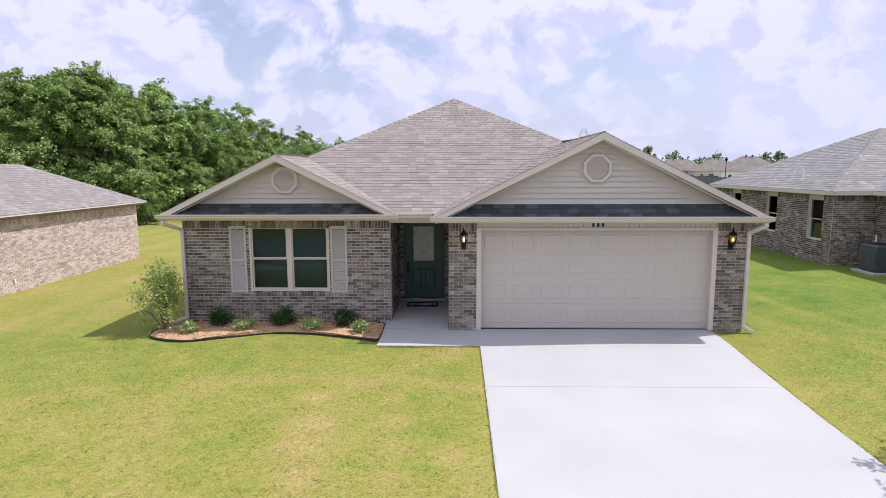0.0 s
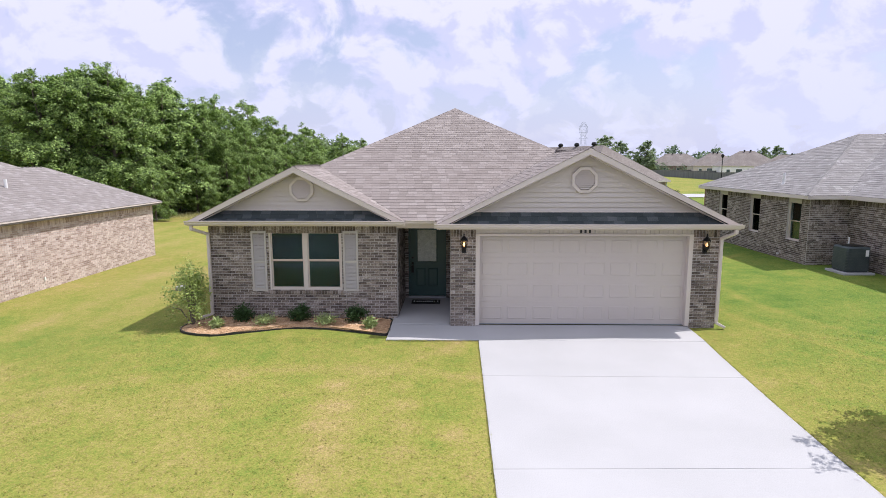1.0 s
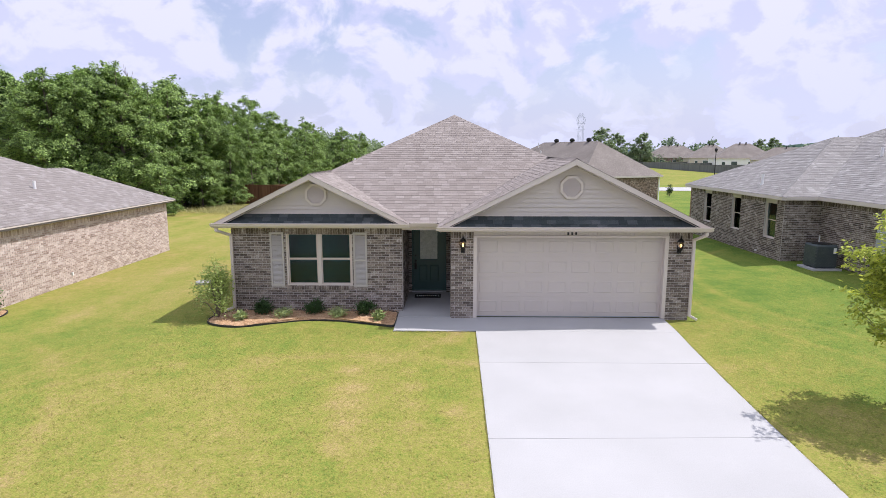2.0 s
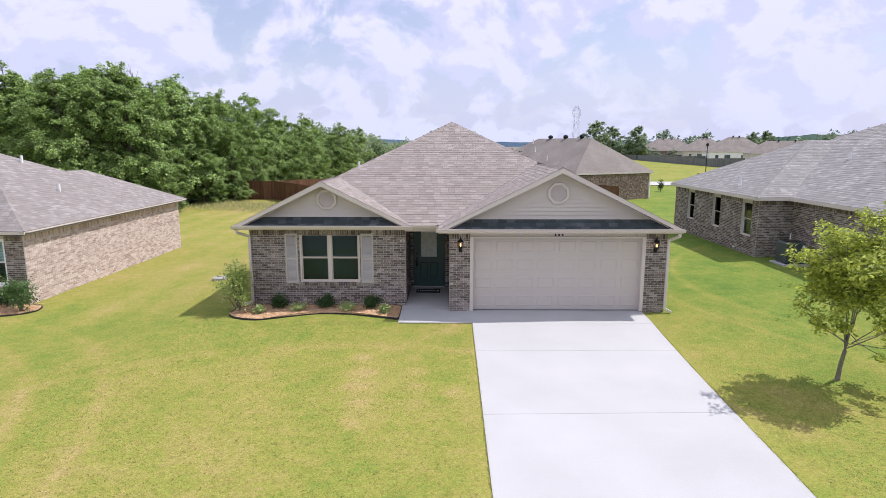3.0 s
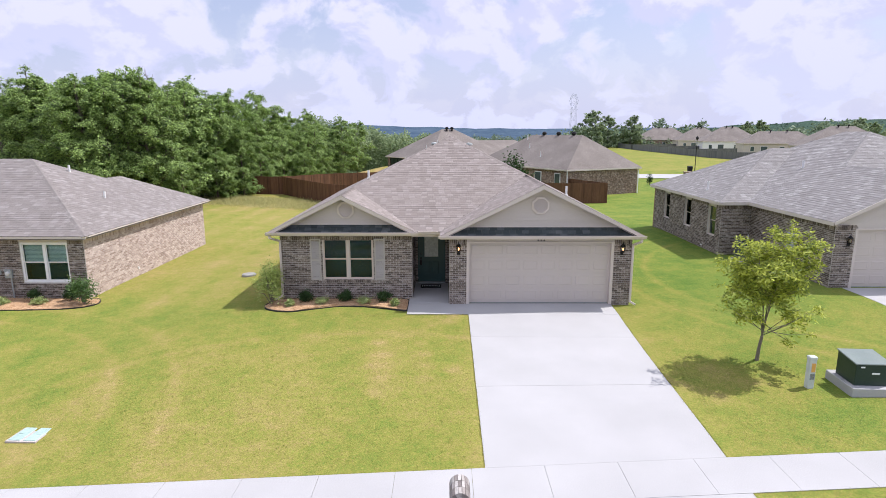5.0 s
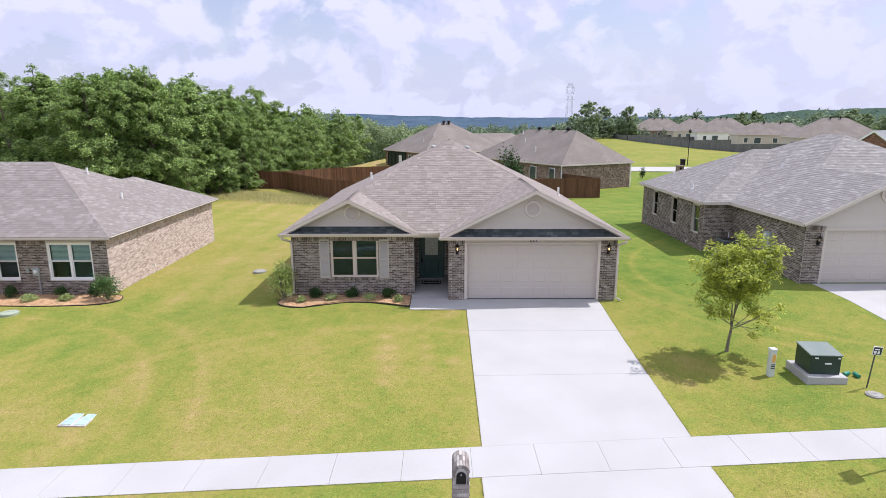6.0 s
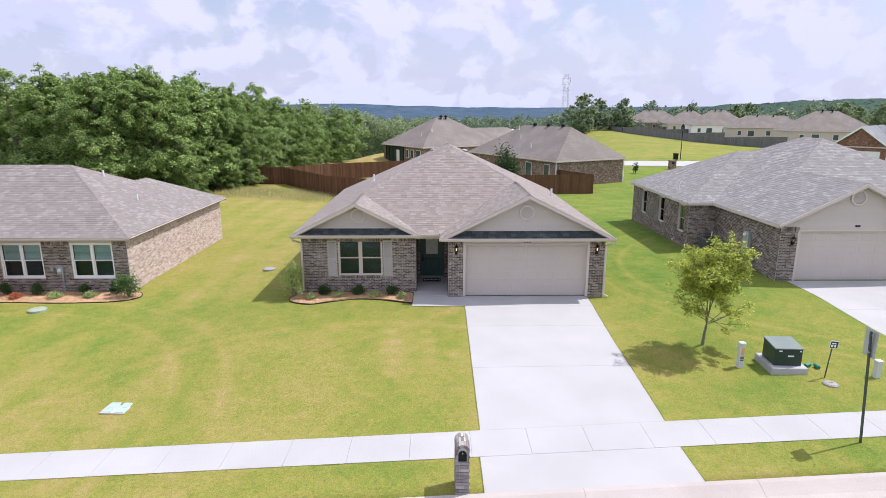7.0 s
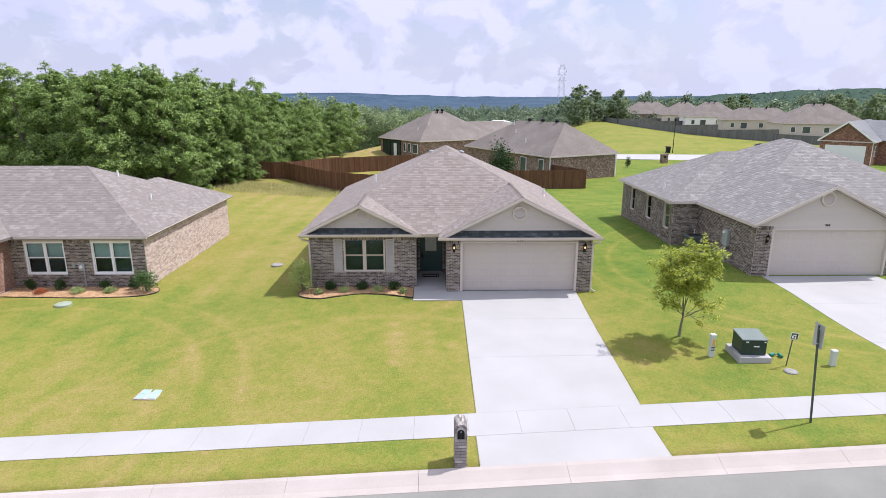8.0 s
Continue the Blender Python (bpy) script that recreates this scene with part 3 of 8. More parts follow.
def quads_mesh(name, corners, mat):
    """A mesh of loose quads (or triangles) from an array (n, corners, 3)."""
    n, c = corners.shape[:2]
    me = bpy.data.meshes.new(name)
    me.vertices.add(c * n)
    me.vertices.foreach_set("co", np.asarray(corners, dtype=np.float32).reshape(-1))
    me.loops.add(c * n)
    me.loops.foreach_set("vertex_index", np.arange(c * n, dtype=np.int32))
    me.polygons.add(n)
    me.polygons.foreach_set("loop_start", np.arange(0, c * n, c, dtype=np.int32))
    me.materials.append(mat)
    me.update(calc_edges=True)
    return me


def leaf_quads(centres, size, rng, droop=0.3, width=0.55, up=0.5, face=0.0, three=False, lean=None):
    """A kite-shaped leaf at each centre, turned at random. face: how much the leaves turn their faces to the sky; lean: a direction for each to face."""
    n = len(centres)
    nrm = rng.normal(size=(n, 3))
    if lean is not None:
        nrm = nrm * 0.45 + lean
    nrm[:, 2] += face
    nrm /= np.linalg.norm(nrm, axis=1)[:, None]
    d = rng.normal(size=(n, 3))
    d[:, 2] -= droop
    d -= (d * nrm).sum(1)[:, None] * nrm
    d /= np.linalg.norm(d, axis=1)[:, None] + 1e-9
    s = np.cross(nrm, d)
    if up > 0.7:
        s[:, 2] *= 0.3
    length = size * rng.uniform(0.7, 1.3, size=(n, 1))
    c = np.asarray(centres)
    if three:
        return np.stack([c, c + d * length * 0.9 + s * length * width * 0.5, c + d * length * 0.8 - s * length * width * 0.5], axis=1)
    return np.stack([c, c + d * length * 0.5 + s * length * width * 0.5, c + d * length, c + d * length * 0.5 - s * length * width * 0.5], axis=1)


def spray_leaves(sprays, count, rng, leaf, mat, thick=0.15, width=0.75, three=True):
    """Leaves in flat drooping sprays. sprays: rows of place, outward direction and size."""
    at = np.array([tuple(p) for p, _, _ in sprays])
    out = np.array([tuple(d) for _, d, _ in sprays])
    size = np.array([q for _, _, q in sprays])
    face = out * 0.55 + np.array([0, 0, 1.0]) + rng.normal(scale=0.22, size=at.shape)
    face /= np.linalg.norm(face, axis=1)[:, None]
    side = np.cross(face, rng.normal(size=at.shape))
    side /= np.linalg.norm(side, axis=1)[:, None]
    other = np.cross(face, side)
    pick = rng.choice(len(at), count, p=size ** 2 / (size ** 2).sum())
    rho, phi = np.sqrt(rng.uniform(0, 1, count)), rng.uniform(0, 2 * math.pi, count)
    rho *= 0.75 + 0.35 * np.sin(phi * 3 + pick)
    rho = np.where(rng.uniform(0, 1, count) < 0.12, rho * 1.4, rho)
    k = size[pick][:, None]
    c = at[pick] + (side[pick] * np.cos(phi)[:, None] + other[pick] * np.sin(phi)[:, None]) * rho[:, None] * k
    c += face[pick] * rng.normal(scale=thick, size=(count, 1)) * k
    c[:, 2] -= 0.3 * k[:, 0] * rho ** 2
    return quads_mesh("crown", leaf_quads(c, leaf, rng, 0.25, width, 0.6, face=0.1, three=three, lean=face[pick]), mat)


# ---- shape of the ground ----
def smooth01(t):
    t = np.clip(t, 0, 1)
    return t * t * (3 - 2 * t)


STREET = 0.033                     # the street turns this much from the house front
WALK_BACK, WALK_FRONT, KERB_BACK, KERB_FRONT = -9.55, -10.67, -12.0, -12.62


def ground_z(x, y):
    x, y = np.asarray(x, float), np.asarray(y, float)
    ys = y - STREET * x
    fall = np.clip((-1.3 - ys) / 8.2, 0, 1)
    front = -0.04 - 0.38 * (0.75 * fall ** 0.8 + 0.25 * smooth01(fall))
    near_house = -0.36 * smooth01((-6.6 - x) / 6.5) + 0.24 * smooth01((x - 6.0) / 6.5)
    at_street = 0.03 * np.clip(x, -40, 40)
    z = front + near_house * (1 - smooth01(fall)) + at_street * smooth01(fall) ** 1.8
    back = smooth01((y - 12) / 22)
    z = z * (1 - back) - 0.58 * back
    z = z - 0.05 * smooth01((y - 40) / 30)
    # the field behind lies level to the east, the valley falls away to the west
    z = z + 0.35 * smooth01((y - 80) / 60)
    west = 1 - smooth01((x + 5 - 0.12 * y) / 40)
    z = z - west * 17 * smooth01((y - 58) / 190) + west * 7 * smooth01((y - 280) / 300)
    z = z - (1 - west) * 9.5 * smooth01((y - 225) / 170)
    # a grassed bank beside the house with the screened porch
    z = z + 1.4 * np.exp(-0.5 * (((x + 9.3) / 3.4) ** 2 + ((y - 76.0) / 2.6) ** 2))
    return z


def gz(x, y):
    return float(ground_z(x, y))


def street_y(x, off):
    return off + STREET * x


# ---- ground sheet ----
def graded(lo, a, b, hi, step, growth=1.16):
    mid = list(np.arange(a, b + 1e-6, step))
    out, d, p = [], step, b
    while p < hi:
        d *= growth
        p = min(p + d, hi)
        out.append(p)
    back, d, p = [], step, a
    while p > lo:
        d *= growth
        p = max(p - d, lo)
        back.append(p)
    return np.array(back[::-1] + mid + out)


LAWN_BUMPS = {}


def lawn_z(x, y):
    """Height of the lawn's surface with its small unevenness."""
    xs, ys, b = LAWN_BUMPS["xs"], LAWN_BUMPS["ys"], LAWN_BUMPS["z"]
    row = y - STREET * x * (1 - smooth01((y + 6) / 10))
    i, j = np.clip(np.searchsorted(xs, x) - 1, 0, len(xs) - 2), np.clip(np.searchsorted(ys, row) - 1, 0, len(ys) - 2)
    u, v = (x - xs[i]) / (xs[i + 1] - xs[i]), (row - ys[j]) / (ys[j + 1] - ys[j])
    return ground_z(x, y) + (b[j, i] * (1 - u) + b[j, i + 1] * u) * (1 - v) + (b[j + 1, i] * (1 - u) + b[j + 1, i + 1] * u) * v


def build_ground():
    xs, ys = graded(-4500, -24, 24, 4500, 0.6), graded(-900, -14, 40, 4800, 0.6)
    ys = np.sort(np.concatenate([ys[np.abs(ys - KERB_BACK) > 0.12], [KERB_BACK + 0.01, KERB_BACK - 0.01]]))
    gx, gy = np.meshgrid(xs, ys)
    # near the street the rows run along it
    gy = gy + STREET * np.clip(gx, -60, 60) * (1 - smooth01((gy + 6) / 10))
    z = ground_z(gx, gy)
    uneven = np.array([[noise.noise((x * 0.35, y * 0.35, 0.0)) for x in xs] for y in ys])
    ysn = gy - STREET * np.clip(gx, -60, 60)
    by_paving = ((ysn < WALK_BACK + 0.7) & (ysn > KERB_BACK - 0.7)) | ((gx > -0.7) & (gx < 5.6) & (gy < 0.6)) | ((gx > 13.1) & (gx < 19.6) & (gy < 1.5))
    bumps = 0.018 * uneven * ((gy < 0) | (gx < -8) | (gx > 7)) * ~by_paving
    LAWN_BUMPS.update(xs=xs, ys=ys, z=bumps)
    z = z + bumps
    z = np.where((((gx > 0.25) & (gx < 4.1)) | ((gx > 14.1) & (gx < 18.7))) & (gy < 0.3) & (ysn > KERB_BACK), ground_z(gx, gy) - 0.12, z)
    z = np.where((ysn < KERB_BACK) & (gy < 5) & (ysn > -24), z - 0.45, z)
    nx, ny = len(xs), len(ys)
    me = bpy.data.meshes.new("ground")
    verts = np.stack([gx, gy, z], -1).reshape(-1, 3)
    idx = np.arange(nx * ny).reshape(ny, nx)
    faces = np.stack([idx[:-1, :-1], idx[:-1, 1:], idx[1:, 1:], idx[1:, :-1]], -1).reshape(-1, 4)
    me.from_pydata(verts.tolist(), [], faces.tolist())
    me.polygons.foreach_set("use_smooth", [True] * len(me.polygons))
    for m in ("lawn", "wood_floor", "hill_near", "hill"):
        me.materials.append(M[m])
    cx, cy = gx[:-1, :-1].ravel(), gy[:-1, :-1].ravel()
    woodland = ((cy > 74) & (cx < 0.5 * cy - 55) & (cx < 0.16 * cy + 4)) | (cy > 205) | ((cx < -23 + 0.12 * (cy - 38)) & (cy > 27))
    me.polygons.foreach_set("material_index", np.where(cy > 850, 3, np.where(cy > 420, 2, np.where(woodland, 1, 0))).astype(np.int32))
    ob = new("ground", me)
    return tagged(ob, "mown green lawn with dry straw-coloured patches, running on into fields", "lawn", kind="structure")


build_ground()


def strip(name, x0, x1, y_a, y_b, lift, depth, mat, label, category, kind="structure", steps=None, parent=None):
    """A slab between two lines along the street that follows the ground's fall."""
    s = Shape()
    n = steps or max(1, int(abs(x1 - x0) / 1.2))
    xs = np.linspace(x0, x1, n + 1)
    rows = []
    for x in xs:
        ya, yb = street_y(x, y_a), street_y(x, y_b)
        rows.append([(x, ya, gz(x, ya) + lift), (x, yb, gz(x, yb) + lift), (x, yb, gz(x, yb) + lift - depth), (x, ya, gz(x, ya) + lift - depth)])
    vs = [p for r in rows for p in r]
    fs = []
    for i in range(n):
        a, b = 4 * i, 4 * i + 4
        fs += [(a, a + 1, b + 1, b), (a + 1, a + 2, b + 2, b + 1), (a + 2, a + 3, b + 3, b + 2), (a + 3, a, b, b + 3)]
    fs += [(0, 3, 2, 1), (4 * n, 4 * n + 1, 4 * n + 2, 4 * n + 3)]
    s.add(vs, fs)
    ob = new(name, s.mesh(name, mat))
    if parent:
        ob.parent = parent
        return ob
    return tagged(ob, label, category, kind=kind)


# pavement squares, each a slab of its own with open joints
pavement = new("pavement")
tagged(pavement, "pale concrete pavement of square slabs beside the street", "pavement", kind="structure")
joints = [-1.72 - 1.43 * k for k in range(30)][::-1] + [-0.28, 1.1, 2.5, 3.95, 5.4] + [5.4 + 1.36 * k for k in range(1, 28)]
for a, b in zip(joints, joints[1:]):
    strip("slab", a + 0.003, b - 0.003, WALK_BACK, WALK_FRONT, 0.012, 0.14, M["concrete"], "", "", steps=1, parent=pavement)

# driveways
def drive_panel(name, x0, x1, y0, y1, parent, top=0.02, depth=0.16, z_fun=None, narrow=0.0):
    s = Shape()
    n = 6
    vs = []
    f = z_fun or gz
    for k in range(n + 1):
        for j in range(3):
            x = x0 + (x1 - x0) * j / 2
            x -= narrow * (j / 2) * min(1.0, max(0.0, -(y0 + (y1 - y0) * k / n) / 9.6)) if not (callable(y0) or callable(y1)) else narrow * (j / 2) * (0.63 + 0.37 * k / n if not callable(y0) else 1.0)
            ya, yb = (v(x) if callable(v) else v for v in (y0, y1))
            y = ya + (yb - ya) * k / n
            vs.append((x, y, f(x, y) + top))
    low = [(x, y, z - depth) for x, y, z in vs]
    m = len(vs)
    fs = []
    for k in range(n):
        for j in range(2):
            a = 3 * k + j
            fs += [(a, a + 1, a + 4, a + 3), (m + a, m + a + 3, m + a + 4, m + a + 1)]
    for k in range(n):
        fs += [(3 * k, 3 * k + 3, m + 3 * k + 3, m + 3 * k), (3 * k + 2, m + 3 * k + 2, m + 3 * k + 5, 3 * k + 5)]
    for j in range(2):
        fs += [(j, m + j, m + j + 1, j + 1), (3 * n + j, 3 * n + j + 1, m + 3 * n + j + 1, m + 3 * n + j)]
    s.add(vs + low, fs)
    ob = new(name, s.mesh(name, M["concrete"]))
    ob.parent = parent
    return ob


def drive_z(x, y):
    """The driveway: level with the garage floor at the door, then falling with the lawn."""
    return gz(x, y) + 0.02 * max(0.0, 1 + (y + 0.02) / 2.0)


driveway = tagged(new("driveway"), "bright pale concrete driveway in jointed panels before the garage", "driveway", kind="structure")
DX0, DX1 = -0.02, 4.92
cuts = [-0.02, -1.22, -3.1, -6.2]
for k, (a, b) in enumerate(zip(cuts, cuts[1:])):
    drive_panel("panel", DX0 - (2.02 if k == 0 else 0), DX1, a - 0.004, b + 0.004, driveway, 0.011, z_fun=drive_z, narrow=0.32)
drive_panel("panel", DX0, DX1, -6.204, lambda x: street_y(x, WALK_BACK) + 0.005, driveway, 0.011, z_fun=drive_z, narrow=0.32)
drive_panel("panel", DX0 - 0.08, DX1 - 0.4, lambda x: street_y(x, WALK_FRONT) - 0.008, lambda x: street_y(x, KERB_BACK) + 0.005, driveway, 0.011)
drive_panel("panel", -2.04, -0.66, 2.75, -0.01, driveway, 0.02, z_fun=lambda x, y: -0.02)

side_drive = tagged(new("driveway"), "pale concrete driveway of the neighbouring house", "driveway", kind="structure")
for a, b in ((1.25, -2.2), (-2.2, -5.8), (-5.8, lambda x: street_y(x, WALK_BACK) + 0.002)):
    drive_panel("panel", 13.75, 19.0, a - 0.004, b if callable(b) else b + 0.004, side_drive, 0.011)
drive_panel("panel", 13.75, 19.0, lambda x: street_y(x, WALK_FRONT) - 0.008, lambda x: street_y(x, KERB_BACK) + 0.008, side_drive, 0.011)
path_left = tagged(new("garden_path"), "short pale concrete path to the neighbouring porch", "path", kind="structure")
drive_panel("panel", -21.6, -20.25, 2.9, -0.6, path_left, 0.03)


def build_kerb():
    """Rolled concrete kerb and gutter, cast in lengths with open joints."""
    kerb = tagged(new("kerb"), "worn pale concrete kerb with a rolled gutter", "kerb", kind="structure")
    prof = ((KERB_BACK, 0.02), (KERB_BACK - 0.12, 0.012), (KERB_BACK - 0.26, -0.045), (KERB_BACK - 0.42, -0.10), (KERB_FRONT, -0.115), (KERB_FRONT, -0.4), (KERB_BACK, -0.4))
    cutsx = [-1.55 - 3.05 * k for k in range(14)][::-1] + [1.95, 5.6] + [5.6 + 3.0 * k for k in range(1, 14)]
    for a, b in zip(cutsx, cutsx[1:]):
        s = Shape()
        vs = []
        for x in (a + 0.003, b - 0.003):
            base = gz(x, street_y(x, KERB_BACK + 0.02))
            vs += [(x, street_y(x, o), base + h) for o, h in prof]
        n = len(prof)
        s.add(vs, [(i, (i + 1) % n, n + (i + 1) % n, n + i) for i in range(n)] + [tuple(range(n))[::-1], tuple(range(n, 2 * n))])
        part("kerb_length", s, M["kerb"], kerb)
    return kerb


build_kerb()


def build_road():
    s = Shape()
    xs = np.linspace(-60, 60, 41)
    offs = (KERB_FRONT + 0.01, -15, -17.5, -20, -22.5)
    rise = (-0.122, -0.09, -0.07, -0.09, -0.13)
    vs = [(x, street_y(x, o), gz(x, street_y(x, KERB_BACK)) + r) for x in xs for o, r in zip(offs, rise)]
    k = len(offs)
    s.add(vs, [(i * k + j, i * k + j + 1, (i + 1) * k + j + 1, (i + 1) * k + j) for i in range(len(xs) - 1) for j in range(k - 1)])
    ob = new("road", s.mesh("road", M["asphalt"]))
    tagged(ob, "grey worn asphalt street", "road", kind="structure")
    for p in ob.data.polygons:
        if p.normal.z < 0:
            p.flip()
    return ob


build_road()


# ---- house building ----
def clip_rows(poly):
    """Where the polygon's row at a height begins and ends: a function of height."""
    def span(v):
        us = []
        for (u0, v0), (u1, v1) in zip(poly, poly[1:] + poly[:1]):
            if (v0 <= v < v1) or (v1 <= v < v0):
                us.append(u0 + (u1 - u0) * (v - v0) / (v1 - v0))
        return (min(us), max(us)) if len(us) > 1 else None
    return span


def roof_frame(poly3):
    """An origin and the along, up and out directions of a sloping roof plane."""
    p = [Vector(q) for q in poly3]
    nrm = Vector((0, 0, 0))
    for i in range(len(p)):
        nrm += (p[i] - p[0]).cross(p[(i + 1) % len(p)] - p[0])
    nrm.normalize()
    if nrm.z < 0:
        nrm = -nrm
    along = Vector((0, 0, 1)).cross(nrm).normalized()
    up = nrm.cross(along).normalized()
    low = min(p, key=lambda q: q.z)
    return low, along, up, nrm


def shingle_quads(poly3, rng, exposure=0.143, tab=0.23):
    """Courses of tabs over a roof plane: for each the top face and its front edge."""
    o, a, u, n = roof_frame(poly3)
    poly = [((Vector(q) - o).dot(a), (Vector(q) - o).dot(u)) for q in poly3]
    top = max(v for _, v in poly)
    span = clip_rows(poly)
    o, a, u, n = (np.array(t) for t in (o, a, u, n))
    out, row = [], 0
    v = 0.0
    while v < top - 0.02:
        v1 = min(v + exposure, top - 1e-3)
        s0, s1 = span(v + 1e-3), span(v1 - 1e-4)
        if s0 and s1:
            left = min(s0[0], s1[0]) - tab * ((row * 0.5) % 1) - rng.uniform(0, 0.06)
            right = max(s0[1], s1[1])
            c = left
            while c < right:
                w = tab * rng.uniform(0.9, 1.1)
                lo0, lo1 = max(c, s0[0]), min(c + w - 0.004, s0[1])
                hi0, hi1 = max(c, s1[0]), min(c + w - 0.004, s1[1])
                if (lo1 - lo0 > 0.02 or hi1 - hi0 > 0.02):
                    lo1, hi1 = max(lo1, lo0 + 0.002), max(hi1, hi0 + 0.002)
                    t = rng.uniform(0.008, 0.013)
                    b0, b1 = o + a * lo0 + u * v, o + a * lo1 + u * v
                    t0, t1 = o + a * hi0 + u * (v1 + 0.01), o + a * hi1 + u * (v1 + 0.01)
                    out.append((b0 + n * t, b1 + n * t, t1 + n * 0.004, t0 + n * 0.004, b0 - n * 0.002, b1 - n * 0.002))
                c += w
        v += exposure
        row += 1
    return out


def shingle_mesh(name, tabs, mat):
    vs, fs = [], []
    for k, six in enumerate(tabs):
        vs.extend([tuple(p) for p in six])
        i = 6 * k
        fs += [(i, i + 1, i + 2, i + 3), (i + 4, i + 5, i + 1, i), (i + 4, i, i + 3), (i + 5, i + 2, i + 1)]
    me = bpy.data.meshes.new(name)
    me.from_pydata(vs, [], fs)
    me.materials.append(mat)
    return me


LATE = []                          # pieces of walls and roofs, built last


def roof(parent, planes, mat="shingle", tabs="shingle", singles=None, seed=1, deck=0.10, name="roof", label="", laid=None):
    """A roof deck of sloping solids, with courses of shingle tabs over it. singles: a test that picks the tabs built one by one."""
    s = Shape()
    for poly in planes:
        o, a, u, n = roof_frame(poly)
        s.prism([tuple(Vector(q) - n * 0.004) for q in poly], tuple(Vector((0, 0, -deck))))
    ob = part(name, s, M["roof_base"] if mat == "shingle" else M[mat], parent, label)
    if mat == "shingle":
        LATE.append(("shingles", ob, laid or planes, singles, seed, tabs))
    return ob


def brick_cells(w, h, holes, bl=0.203, bh=0.0677, soldier=True):
    """Running bond over a wall w by h with rectangular holes (x0, x1, z0, z1): rows of x0, x1, z0, z1."""
    cells = []
    top = h - 0.205 if soldier else h
    rows = int(round(top / bh))
    bh = top / rows

    def cut(x0, x1, z0, z1):
        spans = [(x0, x1)]
        zm = (z0 + z1) / 2
        for a, b, c, d in holes:
            if c - 0.01 < zm < d + 0.01:
                nxt = []
                for p, q in spans:
                    if q <= a or p >= b:
                        nxt.append((p, q))
                    else:
                        if p < a - 0.02:
                            nxt.append((p, a))
                        if q > b + 0.02:
                            nxt.append((b, q))
                spans = nxt
        return spans
    for r in range(rows):
        x = -bl * 0.5 * (r % 2)
        while x < w:
            x0, x1 = max(0, x), min(w, x + bl)
            if x1 - x0 > 0.03:
                for p, q in cut(x0, x1, r * bh, r * bh + bh):
                    if q - p > 0.025:
                        cells.append((p + 0.0065, q - 0.0065, r * bh + 0.0065, r * bh + bh - 0.0065))
            x += bl
    if soldier:
        x = 0
        while x < w - 0.01:
            for p, q in cut(x, min(x + bh, w), h - 0.2, h):
                if q - p > 0.02:
                    cells.append((p + 0.004, q - 0.004, h - 0.2, h - 0.006))
            x += bh
    return cells


def brick_wall(parent, a, b, z0, h, holes=(), thick=0.2, mat="brick", soldier=True, singles=None, seed=1, name="wall", label="", bl=0.203, bh=0.0677):
    """A wall from a to b (seen from its outer side, left to right) with brick courses proud of the mortar. singles: how many bricks are built one by one."""
    a, b = Vector((*a, z0)), Vector((*b, z0))
    along = (b - a).normalized()
    inward = Vector((0, 0, 1)).cross(along)
    w = (b - a).length
    # backing with true openings: bands between the holes' edges
    s = Shape()
    xs = sorted({0.0, w, *[v for o in holes for v in o[:2]]})
    zs = sorted({0.0, h, *[min(v, h) for o in holes for v in o[2:]]})

    def at(x, d, z):
        return tuple(a + along * x + inward * d + Vector((0, 0, z)))
    for x0, x1 in zip(xs, xs[1:]):
        for c0, c1 in zip(zs, zs[1:]):
            xm, zm = (x0 + x1) / 2, (c0 + c1) / 2
            if any(o[0] < xm < o[1] and o[2] < zm < o[3] for o in holes):
                continue
            s.add([at(x0, 0, c0), at(x1, 0, c0), at(x1, thick, c0), at(x0, thick, c0), at(x0, 0, c1), at(x1, 0, c1), at(x1, thick, c1), at(x0, thick, c1)],
                  [(3, 2, 1, 0), (4, 5, 6, 7), (0, 1, 5, 4), (1, 2, 6, 5), (2, 3, 7, 6), (3, 0, 4, 7)])
    ob = part(name, s, M["mortar"], parent, label)
    bm = bmesh.new()
    bm.from_mesh(ob.data)
    bmesh.ops.remove_doubles(bm, verts=bm.verts, dist=0.001)
    bm.to_mesh(ob.data)
    bm.free()
    LATE.append(("bricks", ob, a, along, inward, brick_cells(w, h, list(holes), bl, bh, soldier), mat, singles, seed))
    return ob


